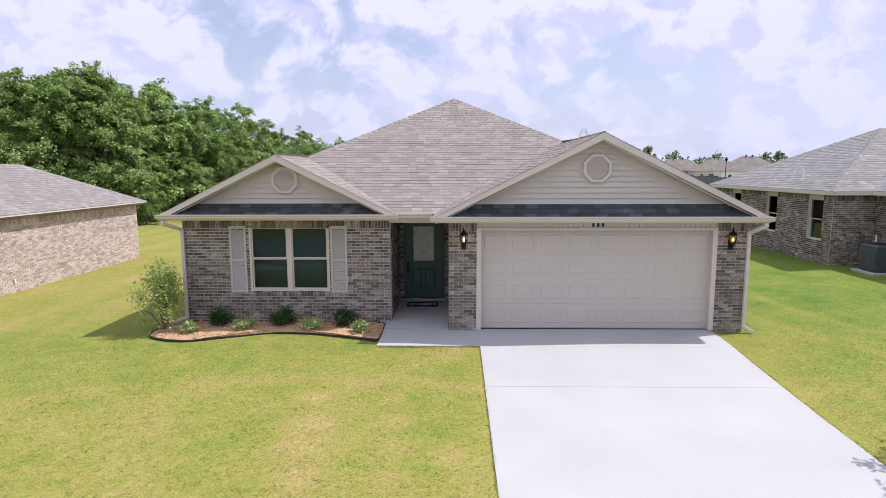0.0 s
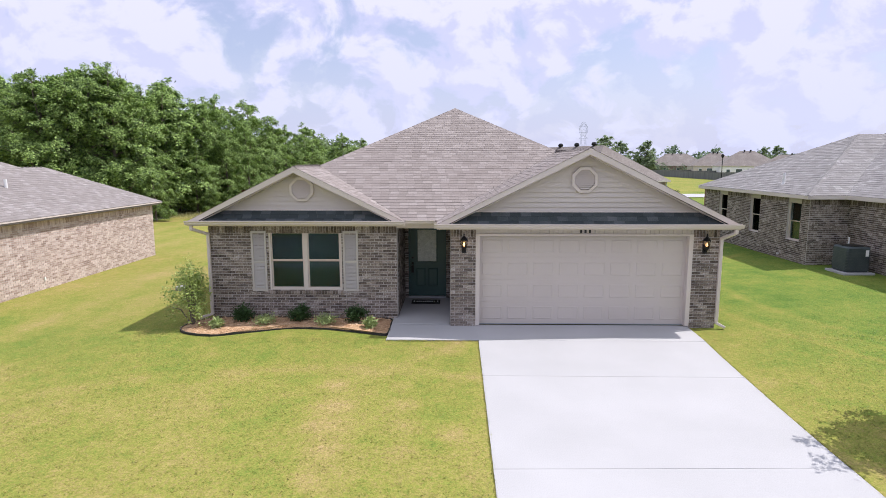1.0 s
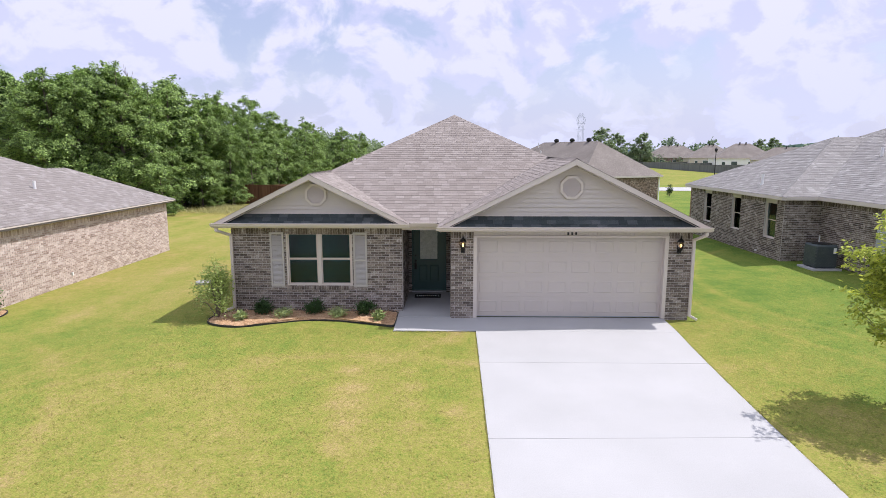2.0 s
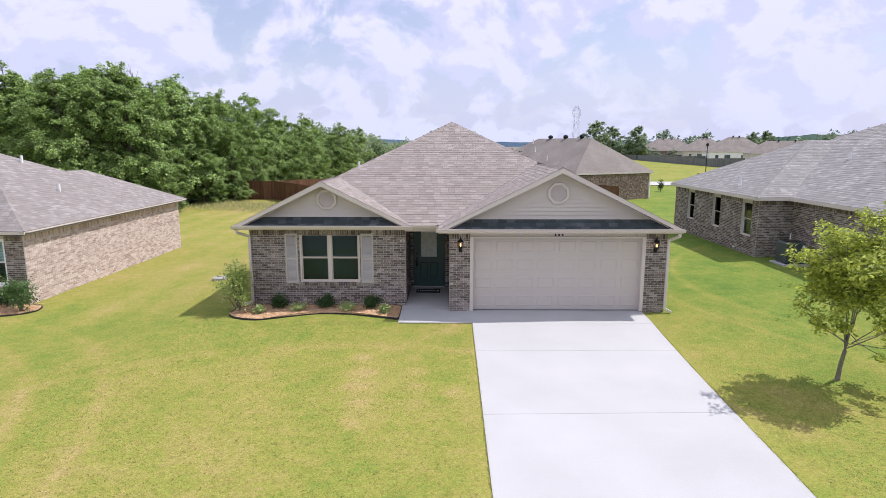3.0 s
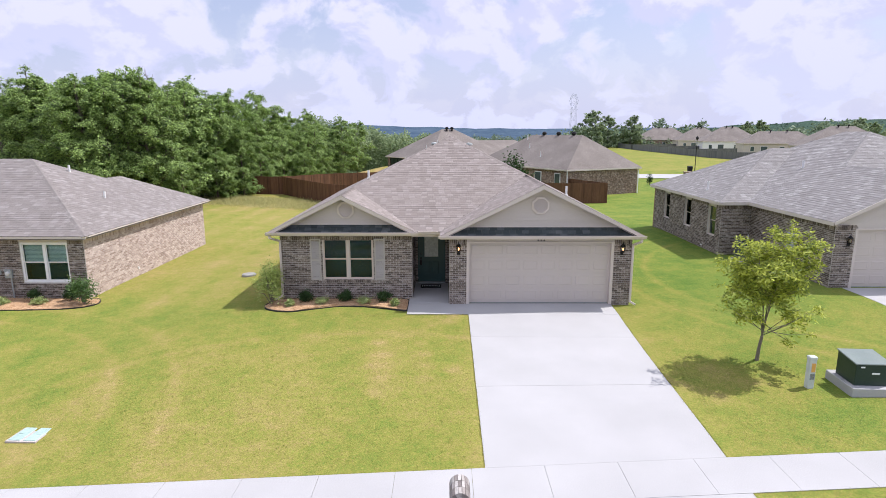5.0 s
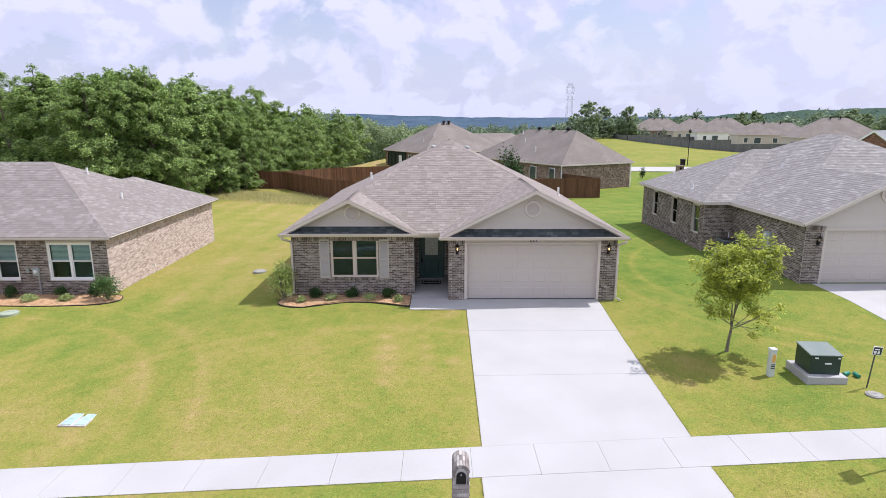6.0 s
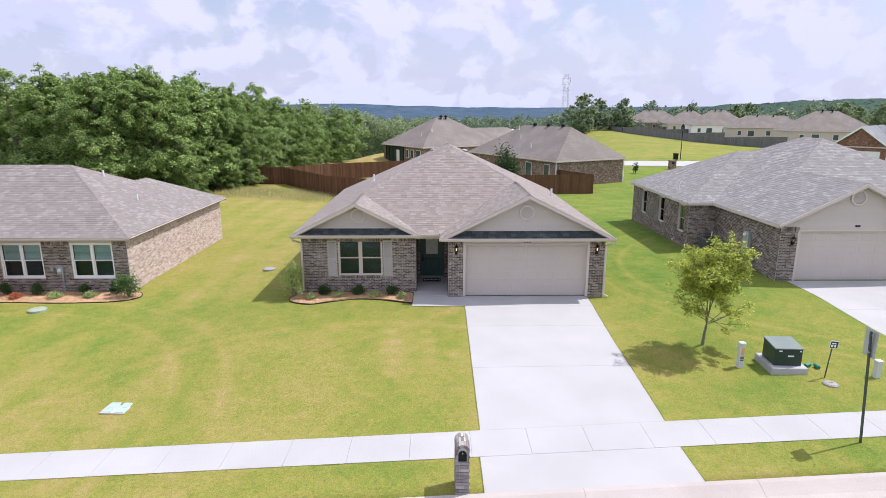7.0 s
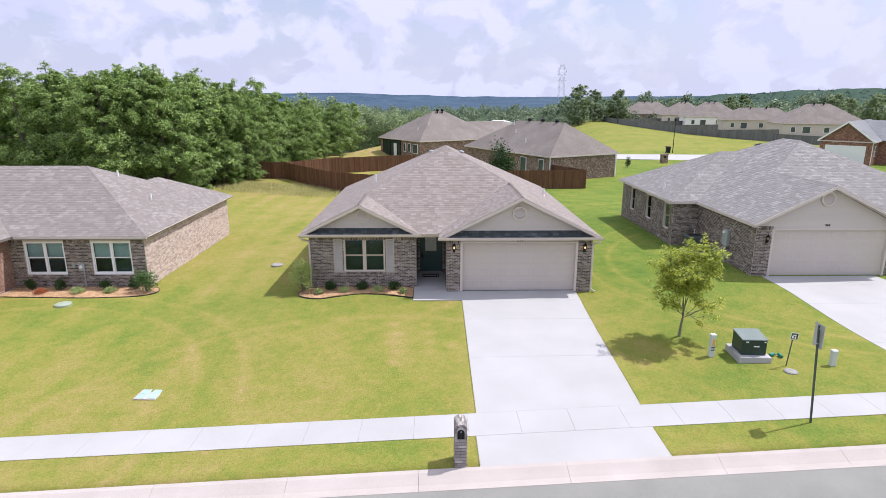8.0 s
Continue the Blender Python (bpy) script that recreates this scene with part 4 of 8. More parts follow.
def window(parent, x0, x1, z0, z1, y, facing=(0, -1), mat="trim", glass="glass", frame_w=0.06, lights=2, room=0.7, blind=False, name="window", mullion=0.1, label="", deep=0.09, sash_w=0.028):
    """A window of sash pairs at a wall's face, the outer side towards facing. x0 to x1 run along the wall to the viewer's right."""
    out = Vector((*facing, 0))
    along = Vector((0, 0, 1)).cross(out).normalized()     # to the right for a viewer outside
    win = new(name)
    win.parent = parent
    win.matrix_basis = Matrix.Translation(y)
    tagged(win, label=label)

    def bx(s, a, b, d0, d1, c, d):
        p = [along * i - out * j + Vector((0, 0, k)) for k in (c, d) for i, j in ((a, d0), (b, d0), (b, d1), (a, d1))]
        return s.add([tuple(q) for q in p], [(3, 2, 1, 0), (4, 5, 6, 7), (0, 1, 5, 4), (1, 2, 6, 5), (2, 3, 7, 6), (3, 0, 4, 7)])
    fr = Shape()
    bx(fr, x0, x0 + frame_w, 0.0, deep, z0, z1)
    bx(fr, x1 - frame_w, x1, 0.0, deep, z0, z1)
    bx(fr, x0 + frame_w, x1 - frame_w, 0.0, deep, z1 - frame_w, z1)
    bx(fr, x0 + frame_w, x1 - frame_w, 0.0, deep, z0, z0 + frame_w)
    w = x1 - x0
    cell = (w - 2 * frame_w - (lights - 1) * mullion) / lights
    cells = [(x0 + frame_w + k * (cell + mullion), x0 + frame_w + k * (cell + mullion) + cell) for k in range(lights)]
    for (a0, a1), (b0, b1) in zip(cells, cells[1:]):
        bx(fr, a1, b0, 0.004, deep, z0 + frame_w, z1 - frame_w)
    part("window_frame", fr, M[mat], win)
    zm = z0 + (z1 - z0) * 0.5
    for a, b in cells:
        for c, d, dd in ((z0 + frame_w, zm, 0.055), (zm, z1 - frame_w, 0.03)):
            sash = Shape()
            t = sash_w
            bx(sash, a, a + t, dd, dd + 0.03, c, d)
            bx(sash, b - t, b, dd, dd + 0.03, c, d)
            bx(sash, a + t, b - t, dd, dd + 0.03, c, c + t)
            bx(sash, a + t, b - t, dd, dd + 0.03, d - t, d)
            part("sash", sash, M[mat], win)
            pane = part("pane", bx(Shape(), a + t, b - t, dd + 0.012, dd + 0.018, c + t, d - t), M[glass], win)
            pane.visible_shadow = False
        if blind:
            bl = Shape()
            k = z1 - frame_w - 0.02
            while k > zm - 0.02:
                p = [along * i - out * j + Vector((0, 0, q)) for i, j, q in ((a + 0.02, 0.115, k), (b - 0.02, 0.115, k), (b - 0.02, 0.132, k - 0.045), (a + 0.02, 0.132, k - 0.045))]
                bl.prism([tuple(q) for q in p], tuple(out * 0.003))
                k -= 0.05
            part("blind", bl, M["blind"], win, "half-lowered pale slatted blind")
    # an added dark box for the room; its dimness is in the colour
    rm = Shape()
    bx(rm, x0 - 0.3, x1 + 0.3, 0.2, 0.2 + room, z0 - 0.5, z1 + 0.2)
    ro = part("room_lining", rm, M["room"], win, "dark box added behind the panes, the room's dimness in its colour")
    me = ro.data
    bm = bmesh.new()
    bm.from_mesh(me)
    fronts = [f for f in bm.faces if f.normal.dot(out) > 0.9]
    fronts = fronts or [max(bm.faces, key=lambda f: f.calc_center_median().dot(out))]
    bmesh.ops.delete(bm, geom=fronts, context="FACES")
    bm.to_mesh(me)
    bm.free()
    return win


def octagon_vent(parent, x, y, z, r, mat="trim", label="octagonal gable vent with slats"):
    """Louvred octagonal gable vent facing south."""
    v = new("gable_vent")
    v.parent = parent
    v.matrix_basis = Matrix.Translation((x, y, z))
    tagged(v, label=label)
    ang = [math.pi / 8 + k * math.pi / 4 for k in range(8)]
    ring = Shape()
    o = [(r * math.cos(t), r * math.sin(t)) for t in ang]
    i = [(0.78 * r * math.cos(t), 0.78 * r * math.sin(t)) for t in ang]
    vs = [(p, -0.045, q) for p, q in o] + [(p, -0.055, q) for p, q in i] + [(p, 0.01, q) for p, q in o] + [(p, 0.0, q) for p, q in i]
    fs = []
    for k in range(8):
        j = (k + 1) % 8
        fs += [(k, j, 8 + j, 8 + k), (k, 16 + k, 16 + j, j), (8 + k, 8 + j, 24 + j, 24 + k)]
    part("vent_frame", ring.add(vs, fs), M[mat], v)
    back = Shape().prism([(p, 0.0, q) for p, q in i], (0, 0.01, 0))
    part("backing", back, M[mat], v)
    k = -0.66 * r
    while k < 0.66 * r:
        half = 0.72 * r if abs(k) < 0.30 * r else 0.72 * r - (abs(k) - 0.30 * r)
        part("slat", Shape().prism([(-half, -0.012, k + 0.042), (half, -0.012, k + 0.042), (half, -0.04, k), (-half, -0.04, k)], (0, 0.006, 0.008)), M[mat], v)
        k += 0.048
    return v


def lap_siding(parent, outline, y, z0, z1, board=0.115, mat="siding", name="gable_wall", label=""):
    """Lap siding in the x-z plane facing south over a backing; outline: corners x, z."""
    back = part(name, Shape().prism([(x, y + 0.02, z) for x, z in outline], (0, 0.1, 0)), M[mat], parent, label)
    span = clip_rows(list(outline))
    z = z0
    while z < z1 - 0.02:
        t = min(z + board, z1 - 0.004)
        s0, s1 = span(z + 0.004), span(t - 0.003)
        if s0 and s1:
            s = Shape().add([(s0[0], y - 0.01, z), (s0[1], y - 0.01, z), (s1[1], y + 0.018, t), (s1[0], y + 0.018, t), (s0[0], y + 0.02, z), (s0[1], y + 0.02, z)],
                            [(0, 1, 2, 3), (4, 5, 1, 0), (4, 0, 3), (1, 5, 2), (5, 4, 3, 2)])
            b = part("siding_board", s, M[mat], back)
        z += board
    return back


def downspout(parent, x, y, ztop, zbot, toward=1, mat="trim", back=0.3):
    """Gutter outlet that kinks back to the wall, runs down it and kicks out at the foot."""
    s = Shape()
    w = 0.031

    def leg(p, q):
        p, q = Vector(p), Vector(q)
        d = (q - p).normalized()
        side = Vector((1, 0, 0)) if abs(d.x) < 0.7 else Vector((0, 1, 0))
        b = d.cross(side).normalized() * w
        side = b.cross(d).normalized() * w * 1.2
        s.add([tuple(p + side + b), tuple(p - side + b), tuple(p - side - b), tuple(p + side - b), tuple(q + side + b), tuple(q - side + b), tuple(q - side - b), tuple(q + side - b)],
              [(0, 1, 2, 3), (7, 6, 5, 4), (0, 4, 5, 1), (1, 5, 6, 2), (2, 6, 7, 3), (3, 7, 4, 0)])
    leg((x, y - back, ztop), (x, y - back, ztop - 0.09))
    leg((x, y - back, ztop - 0.08), (x - 0.14 * toward, y - 0.05, ztop - 0.24))
    leg((x - 0.14 * toward, y - 0.05, ztop - 0.22), (x - 0.14 * toward, y - 0.05, zbot + 0.12))
    leg((x - 0.14 * toward, y - 0.05, zbot + 0.14), (x - 0.0 * toward, y - 0.14, zbot + 0.05))
    return part("downspout", s, M[mat], parent, bevel=0.006)


def gutter(parent, x0, x1, y, z, mat="trim"):
    """K-style gutter along a south eave: back, floor and an ogee front."""
    prof = [(0.0, 0.0), (0.0, -0.11), (-0.075, -0.115), (-0.10, -0.07), (-0.10, -0.045), (-0.125, -0.02), (-0.125, 0.0), (-0.115, 0.0), (-0.115, -0.016), (-0.092, -0.04), (-0.092, -0.068), (-0.07, -0.107), (-0.008, -0.10), (-0.008, 0.0)]
    return part("gutter", Shape().prism([(x0, y + a, z + 0.02 + 0.85 * b) for a, b in prof], (x1 - x0, 0, 0)), M[mat], parent)


def lantern(parent, x, y, z, lit=True):
    """Black wall lantern with a finial cap, glass body and bulb."""
    l = new("wall_lantern")
    l.parent = parent
    l.matrix_basis = Matrix.Translation((x, y, z))
    tagged(l, label="black metal wall lantern with a lit amber bulb" if lit else "black metal wall lantern, unlit")
    arm = Shape().box(-0.05, 0.05, 0.08, 0.1, -0.22, -0.02).tube((0, 0.09, -0.12), (0, 0.0, -0.17), 0.014, 0.014, 8)
    arm.tube((0, 0, -0.17), (0, 0, -0.1), 0.014, 0.03, 8)
    part("bracket", arm, M["metal_black"], l)
    part("cap", Shape().lathe([(0.095, 0.09), (0.085, 0.105), (0.05, 0.15), (0.02, 0.18), (0.012, 0.21), (0.018, 0.225), (0.004, 0.25)], n=12), M["metal_black"], l)
    part("base", Shape().lathe([(0.02, -0.14), (0.045, -0.11), (0.06, -0.085), (0.06, -0.07)], n=12), M["metal_black"], l)
    cage = Shape()
    for k in range(6):
        t = k * math.pi / 3
        cage.tube((0.058 * math.cos(t), 0.058 * math.sin(t), -0.075), (0.082 * math.cos(t), 0.082 * math.sin(t), 0.092), 0.005, 0.005, 5)
    part("cage", cage, M["metal_black"], l)
    g = part("glass", Shape().lathe([(0.05, -0.07), (0.072, 0.088)], n=12), M["amber"], l)
    g.visible_shadow = False
    part("bulb", Shape().lathe([(0.007, -0.05), (0.016, -0.03), (0.02, 0.0), (0.014, 0.03), (0.004, 0.05)], n=10), M["bulb" if lit else "blind"], l, "lit warm bulb" if lit else "", smooth=True)
    return l


def vent_pipe(parent, x, y, z, h=0.35):
    return part("vent_pipe", Shape().lathe([(0.09, -0.05), (0.06, 0.03), (0.05, 0.04), (0.05, h), (0.04, h), (0.04, h - 0.05)], (x, y, z), 10), M["pvc"], parent, "white plastic roof vent pipe")


def panel_door(parent, x0, x1, z0, z1, y, mat="garage", rows=4, cols=8):
    """Sectional garage door of raised panels."""
    d = new("garage_door")
    d.parent = parent
    d.matrix_basis = Matrix.Translation((x0, y, z0))
    tagged(d, label="closed beige sectional garage door with raised panels")
    w, h = x1 - x0, z1 - z0
    sec = h / rows
    for r in range(rows):
        s = Shape()
        c0, c1 = r * sec + 0.001, (r + 1) * sec - 0.001
        s.box(0, w, 0, 0.04, c0, c1)
        cw = w / cols
        for c in range(cols):
            a, b, e, f = c * cw + 0.06, (c + 1) * cw - 0.06, c0 + 0.105, c1 - 0.105
            i, o = 0.022, -0.009
            s.add([(a, 0.0, e), (b, 0.0, e), (b, 0.0, f), (a, 0.0, f), (a + i, o, e + i), (b - i, o, e + i), (b - i, o, f - i), (a + i, o, f - i),
                   (a + 2 * i, o + 0.005, e + 2 * i), (b - 2 * i, o + 0.005, e + 2 * i), (b - 2 * i, o + 0.005, f - 2 * i), (a + 2 * i, o + 0.005, f - 2 * i)],
                  [(0, 1, 5, 4), (1, 2, 6, 5), (2, 3, 7, 6), (3, 0, 4, 7), (4, 5, 9, 8), (5, 6, 10, 9), (6, 7, 11, 10), (7, 4, 8, 11), (8, 9, 10, 11)])
        part("door_section", s, M[mat], d)
    part("weather_seal", Shape().box(0, w, -0.01, 0.03, -0.012, 0.006), M["grey_box"], d)
    return d


# ---- the house ----
EZ = 2.42                          # height of the roof's edge
PITCH = 0.5
XL, XR, XG, XW = -6.92, 5.85, -0.95, -1.75      # eaves: left, right, garage wing's left, left wing's right
YM, YB = 0.45, 14.2                # main front eave line, back eave
XM = (XL + XR) / 2
HALF = (XR - XL) / 2
ZP = EZ + PITCH * HALF
YP = YM + HALF
G_Y, W_Y = -0.42, 0.22             # front edges of the two gables' roofs
G_WALL, W_WALL = -0.12, 0.55       # brick faces
XLR, XGR = (XL + XW) / 2, (XG + XR) / 2
ZLR, ZGR = EZ + PITCH * (XLR - XL), EZ + PITCH * (XR - XGR)
YLR, YGR = YM + (XLR - XL), YM + (XR - XGR)

house = thing("house", (0, 0, 0), "single-storey brick house with hipped taupe roof, two gables and garage", "house")



def house_planes(w_y, g_y):
    """The sloping planes of the roof; w_y, g_y: the front edges over the two gables."""
    return [
        [(XW, YM, EZ), (XG, YM, EZ), (XGR, YGR, ZGR), (XM, YP, ZP), (XLR, YLR, ZLR)],
        [(XL, w_y, EZ), (XLR, w_y, ZLR), (XLR, YLR, ZLR), (XM, YP, ZP), (XM, YB - HALF, ZP), (XL, YB, EZ)],
        [(XR, g_y, EZ), (XGR, g_y, ZGR), (XGR, YGR, ZGR), (XM, YP, ZP), (XM, YB - HALF, ZP), (XR, YB, EZ)],
        [(XL, YB, EZ), (XR, YB, EZ), (XM, YB - HALF, ZP)],
        [(XW, w_y, EZ), (XLR, w_y, ZLR), (XLR, YLR, ZLR), (XW, YM, EZ)],
        [(XG, g_y, EZ), (XGR, g_y, ZGR), (XGR, YGR, ZGR), (XG, YM, EZ)],
    ]


roof(house, house_planes(W_Y, G_Y), laid=house_planes(W_Y - 0.036, G_Y - 0.036), singles=lambda p: -3.2 < p[0] < 1.2 and 1.5 < p[1] < 4.6 and abs(p[2] - (EZ + PITCH * (p[1] - YM))) < 0.06, seed=3,
                 label="taupe asphalt shingle roof with hips and valleys")
# pent strips of shingles below the gables
pent_w = [(XL + 0.05, W_Y - 0.02, EZ - 0.03), (XW - 0.05, W_Y - 0.02, EZ - 0.03), (XW - 0.75, W_WALL - 0.02, 2.66), (XL + 0.75, W_WALL - 0.02, 2.66)]
pent_g = [(XG + 0.05, G_Y - 0.02, EZ - 0.03), (XR - 0.05, G_Y - 0.02, EZ - 0.03), (XR - 0.85, G_WALL - 0.02, 2.68), (XG + 0.85, G_WALL - 0.02, 2.68)]
for k, p in enumerate((pent_w, pent_g)):
    roof(house, [p], tabs="pent_shingle", seed=11 + k, deck=0.03, name="pent_roof", label="narrow strip of charcoal shingles below the gable")


def hip_caps(parent, lines, mat):
    s = Shape()
    for p, q in lines:
        p, q = Vector(p), Vector(q)
        d = (q - p)
        n = max(1, int(d.length / 0.2))
        flat = Vector((-d.y, d.x, 0)).normalized() * 0.13
        for i in range(n):
            a, b = p + d * (i / n) + Vector((0, 0, 0.022)), p + d * ((i + 1.1) / n) + Vector((0, 0, 0.014))
            low = Vector((0, 0, 0.13 * (0.5 if abs(d.z) < 0.01 else 0.354) + 0.012))
            s.add([tuple(a - flat - low), tuple(a), tuple(a + flat - low), tuple(b - flat - low), tuple(b), tuple(b + flat - low)],
                  [(0, 1, 4, 3), (1, 2, 5, 4)])
    return part("hip_cap", s, mat, parent, kind="stuff")


hip_caps(house, [((XLR, YLR, ZLR), (XM, YP, ZP)), ((XGR, YGR, ZGR), (XM, YP, ZP)), ((XM, YP, ZP), (XM, YB - HALF, ZP)), ((XLR, W_Y, ZLR), (XLR, YLR, ZLR)),
                 ((XGR, G_Y, ZGR), (XGR, YGR, ZGR)), ((XL, YB, EZ), (XM, YB - HALF, ZP)), ((XR, YB, EZ), (XM, YB - HALF, ZP))], M["shingle"])


def rakes(parent, xl, xr, xm, zm, y, ez, mat="trim", deep=0.14, under=0.28):
    """Sloping barge boards of a gable, with the soffit behind them."""
    for x0, sx in ((xl, 1), (xr, -1)):
        up = (zm - ez) / abs(xm - x0)
        s = Shape().prism([(x0, y - 0.028, ez + 0.0), (xm, y - 0.028, zm + 0.0), (xm, y - 0.028, zm - deep), (x0 + sx * 0.02, y - 0.028, ez - deep * 0.75)], (0, 0.03, 0))
        part("barge_board", s, M[mat], parent)
        s = Shape().prism([(x0 + sx * 0.05, y + 0.004, ez - 0.13), (xm, y + 0.004, zm - 0.15), (xm, y + under, zm - 0.15), (x0 + sx * 0.05, y + under, ez - 0.13)], (0, 0, 0.012))
        part("soffit", s, M[mat], parent)


rakes(house, XL, XW, XLR, ZLR, W_Y, EZ)
rakes(house, XG, XR, XGR, ZGR, G_Y, EZ)
# gable walls of lap siding
lap_siding(house, ((XL + 0.76, 2.66), (XW - 0.76, 2.66), (XLR, ZLR - 0.13)), W_WALL, 2.66, ZLR - 0.16, label="beige lap-sided gable end")
lap_siding(house, ((XG + 0.8, 2.68), (XR - 0.8, 2.68), (XGR, ZGR - 0.13)), G_WALL, 2.68, ZGR - 0.16, label="beige lap-sided gable end")
part("drip_trim", Shape().box(XL + 0.72, XW - 0.72, W_WALL - 0.03, W_WALL + 0.0, 2.655, 2.685), M["trim"], house)
part("drip_trim", Shape().box(XG + 0.8, XR - 0.8, G_WALL - 0.03, G_WALL + 0.0, 2.675, 2.705), M["trim"], house)
octagon_vent(house, XLR + 0.1, W_WALL - 0.01, 3.17, 0.31)
octagon_vent(house, XGR - 0.05, G_WALL - 0.01, 3.41, 0.31)
# eaves
gutter(house, XL - 0.02, XW + 0.02, W_Y - 0.03, EZ + 0.0)
gutter(house, XW + 0.03, XG - 0.07, YM - 0.01, EZ + 0.0)
gutter(house, XG - 0.06, XR + 0.02, G_Y - 0.03, EZ + 0.0)
part("fascia", Shape().box(XL, XW, W_Y - 0.025, W_Y, EZ - 0.10, EZ - 0.02), M["trim"], house)
part("fascia", Shape().box(XW + 0.004, XG - 0.004, YM - 0.004, YM + 0.02, EZ - 0.10, EZ - 0.02), M["trim"], house)
part("fascia", Shape().box(XW - 0.025, XW, W_Y, YM, EZ - 0.10, EZ - 0.02), M["trim"], house)
part("fascia", Shape().box(XG, XR, G_Y - 0.025, G_Y, EZ - 0.10, EZ - 0.02), M["trim"], house)
part("fascia", Shape().box(XG - 0.0, XG + 0.025, G_Y, YM, EZ - 0.10, EZ - 0.02), M["trim"], house)
part("fascia", Shape().box(XR - 0.025, XR, G_Y, YB, EZ - 0.10, EZ - 0.04), M["trim"], house)
part("fascia", Shape().box(XL, XL + 0.025, W_Y, YB, EZ - 0.10, EZ - 0.04), M["trim"], house)
part("soffit", Shape().box(XL, XW, W_Y, W_WALL + 0.05, EZ - 0.112, EZ - 0.10), M["trim"], house)
part("soffit", Shape().box(XW, XG, YM, W_WALL + 0.05, EZ - 0.112, EZ - 0.10), M["trim"], house)
part("soffit", Shape().box(XG, XR, G_Y, G_WALL + 0.05, EZ - 0.112, EZ - 0.10), M["trim"], house)
part("soffit", Shape().box(XR - 0.33, XR, G_WALL, YB, EZ - 0.112, EZ - 0.10), M["trim"], house)
part("soffit", Shape().box(XL, XL + 0.36, W_WALL, YB, EZ - 0.112, EZ - 0.10), M["trim"], house)
part("porch_ceiling", Shape().box(-2.05, -0.6, W_WALL + 0.06, 2.95, 2.25, 2.29), M["trim"], house)
part("porch_beam", Shape().box(-1.95, -0.64, W_WALL - 0.02, W_WALL + 0.12, 2.23, EZ - 0.115), M["trim"], house, "beige boxed beam over the porch")
# brick walls (left to right seen from outside)
WH = EZ - 0.112
brick_wall(house, (-6.56, W_WALL), (-1.95, W_WALL), -0.1, WH + 0.1, holes=[(1.47, 3.25, 0.78, 2.27)], singles=190, seed=5, label="grey-brown brick front wall of the left wing")
brick_wall(house, (-0.64, G_WALL), (-0.05, G_WALL), -0.1, WH + 0.1, singles=60, seed=6, label="grey-brown brick pier beside the garage")
brick_wall(house, (4.93, G_WALL), (5.53, G_WALL), -0.1, WH + 0.1, singles=60, seed=7, label="grey-brown brick pier beside the garage")
brick_wall(house, (-1.95, W_WALL + 0.2), (-1.95, 2.8), -0.1, WH + 0.1, seed=8, label="brick side of the porch")
brick_wall(house, (-0.64, 2.8), (-0.64, G_WALL + 0.2), -0.1, WH + 0.1, seed=9, label="brick side of the porch")
brick_wall(house, (-2.15, 2.8), (-0.44, 2.8), -0.1, WH + 0.1, holes=[(0.32, 1.36, 0.0, 2.19)], seed=10, label="brick back of the porch")
brick_wall(house, (5.534, G_WALL + 0.004), (5.534, YB - 0.33), -0.1, WH + 0.1, seed=12, soldier=False, label="brick side wall")
brick_wall(house, (-6.564, YB - 0.33), (-6.564, W_WALL + 0.004), -0.1, WH + 0.1, seed=13, soldier=False, label="brick side wall")
part("back_wall", Shape().box(-6.56, 5.53, YB - 0.53, YB - 0.33, -0.1, WH), M["brick_red"], house)
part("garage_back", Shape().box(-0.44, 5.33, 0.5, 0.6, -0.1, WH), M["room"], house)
# garage opening
part("garage_header", Shape().box(-0.05, 4.93, G_WALL + 0.03, G_WALL + 0.17, 2.13, WH), M["siding"], house, "beige vertical board strip over the garage")
x = -0.05
while x < 4.9:
    part("header_board", Shape().box(x + 0.012, x + 0.093, G_WALL + 0.012, G_WALL + 0.034, 2.175, WH - 0.004), M["siding"], house)
    x += 0.105
jamb = Shape().box(-0.06, 0.04, G_WALL - 0.015, 0.09, 0, 2.13).box(4.84, 4.94, G_WALL - 0.015, 0.09, 0, 2.13).box(-0.06, 4.94, G_WALL - 0.022, 0.09, 2.13, 2.175)
part("garage_trim", jamb, M["trim"], house, bevel=0.005)
panel_door(house, 0.04, 4.84, 0.01, 2.13, 0.03)
for k in range(3):
    part("numeral_bar", Shape().box(2.34 + 0.1 * k, 2.385 + 0.1 * k, G_WALL - 0.012, G_WALL + 0.014, 2.2, 2.285), M["ink"], house)
lantern(house, -0.33, G_WALL - 0.11, 1.95)
lantern(house, 5.2, G_WALL - 0.11, 1.95)
downspout(house, XL + 0.1, W_WALL, EZ - 0.1, gz(-6.9, 0.2), toward=-1.9, back=0.36)
downspout(house, XR - 0.12, G_WALL, EZ - 0.1, gz(5.7, -0.3), toward=1.25, back=0.36)
# window with shutters
window(house, -5.09, -3.31, 0.69, 2.165, (0, W_WALL + 0.004, 0), mat="trim", label="double window with beige frame and dark panes", frame_w=0.042, mullion=0.1)
sill = part("window_sill", Shape().box(-5.11, -3.29, W_WALL - 0.02, W_WALL + 0.1, 0.588, 0.672), M["mortar"], house, "sill of bricks on edge")
sill_brick = Shape().box(0.004, 0.0637, -0.03, 0.02, 0.585, 0.675).mesh("brick", M["brick_piece"])
for k in range(27):
    b = new("brick", sill_brick)
    b.parent = sill
    b.matrix_basis = Matrix.Translation((-5.11 + 0.0677 * k, W_WALL, 0))


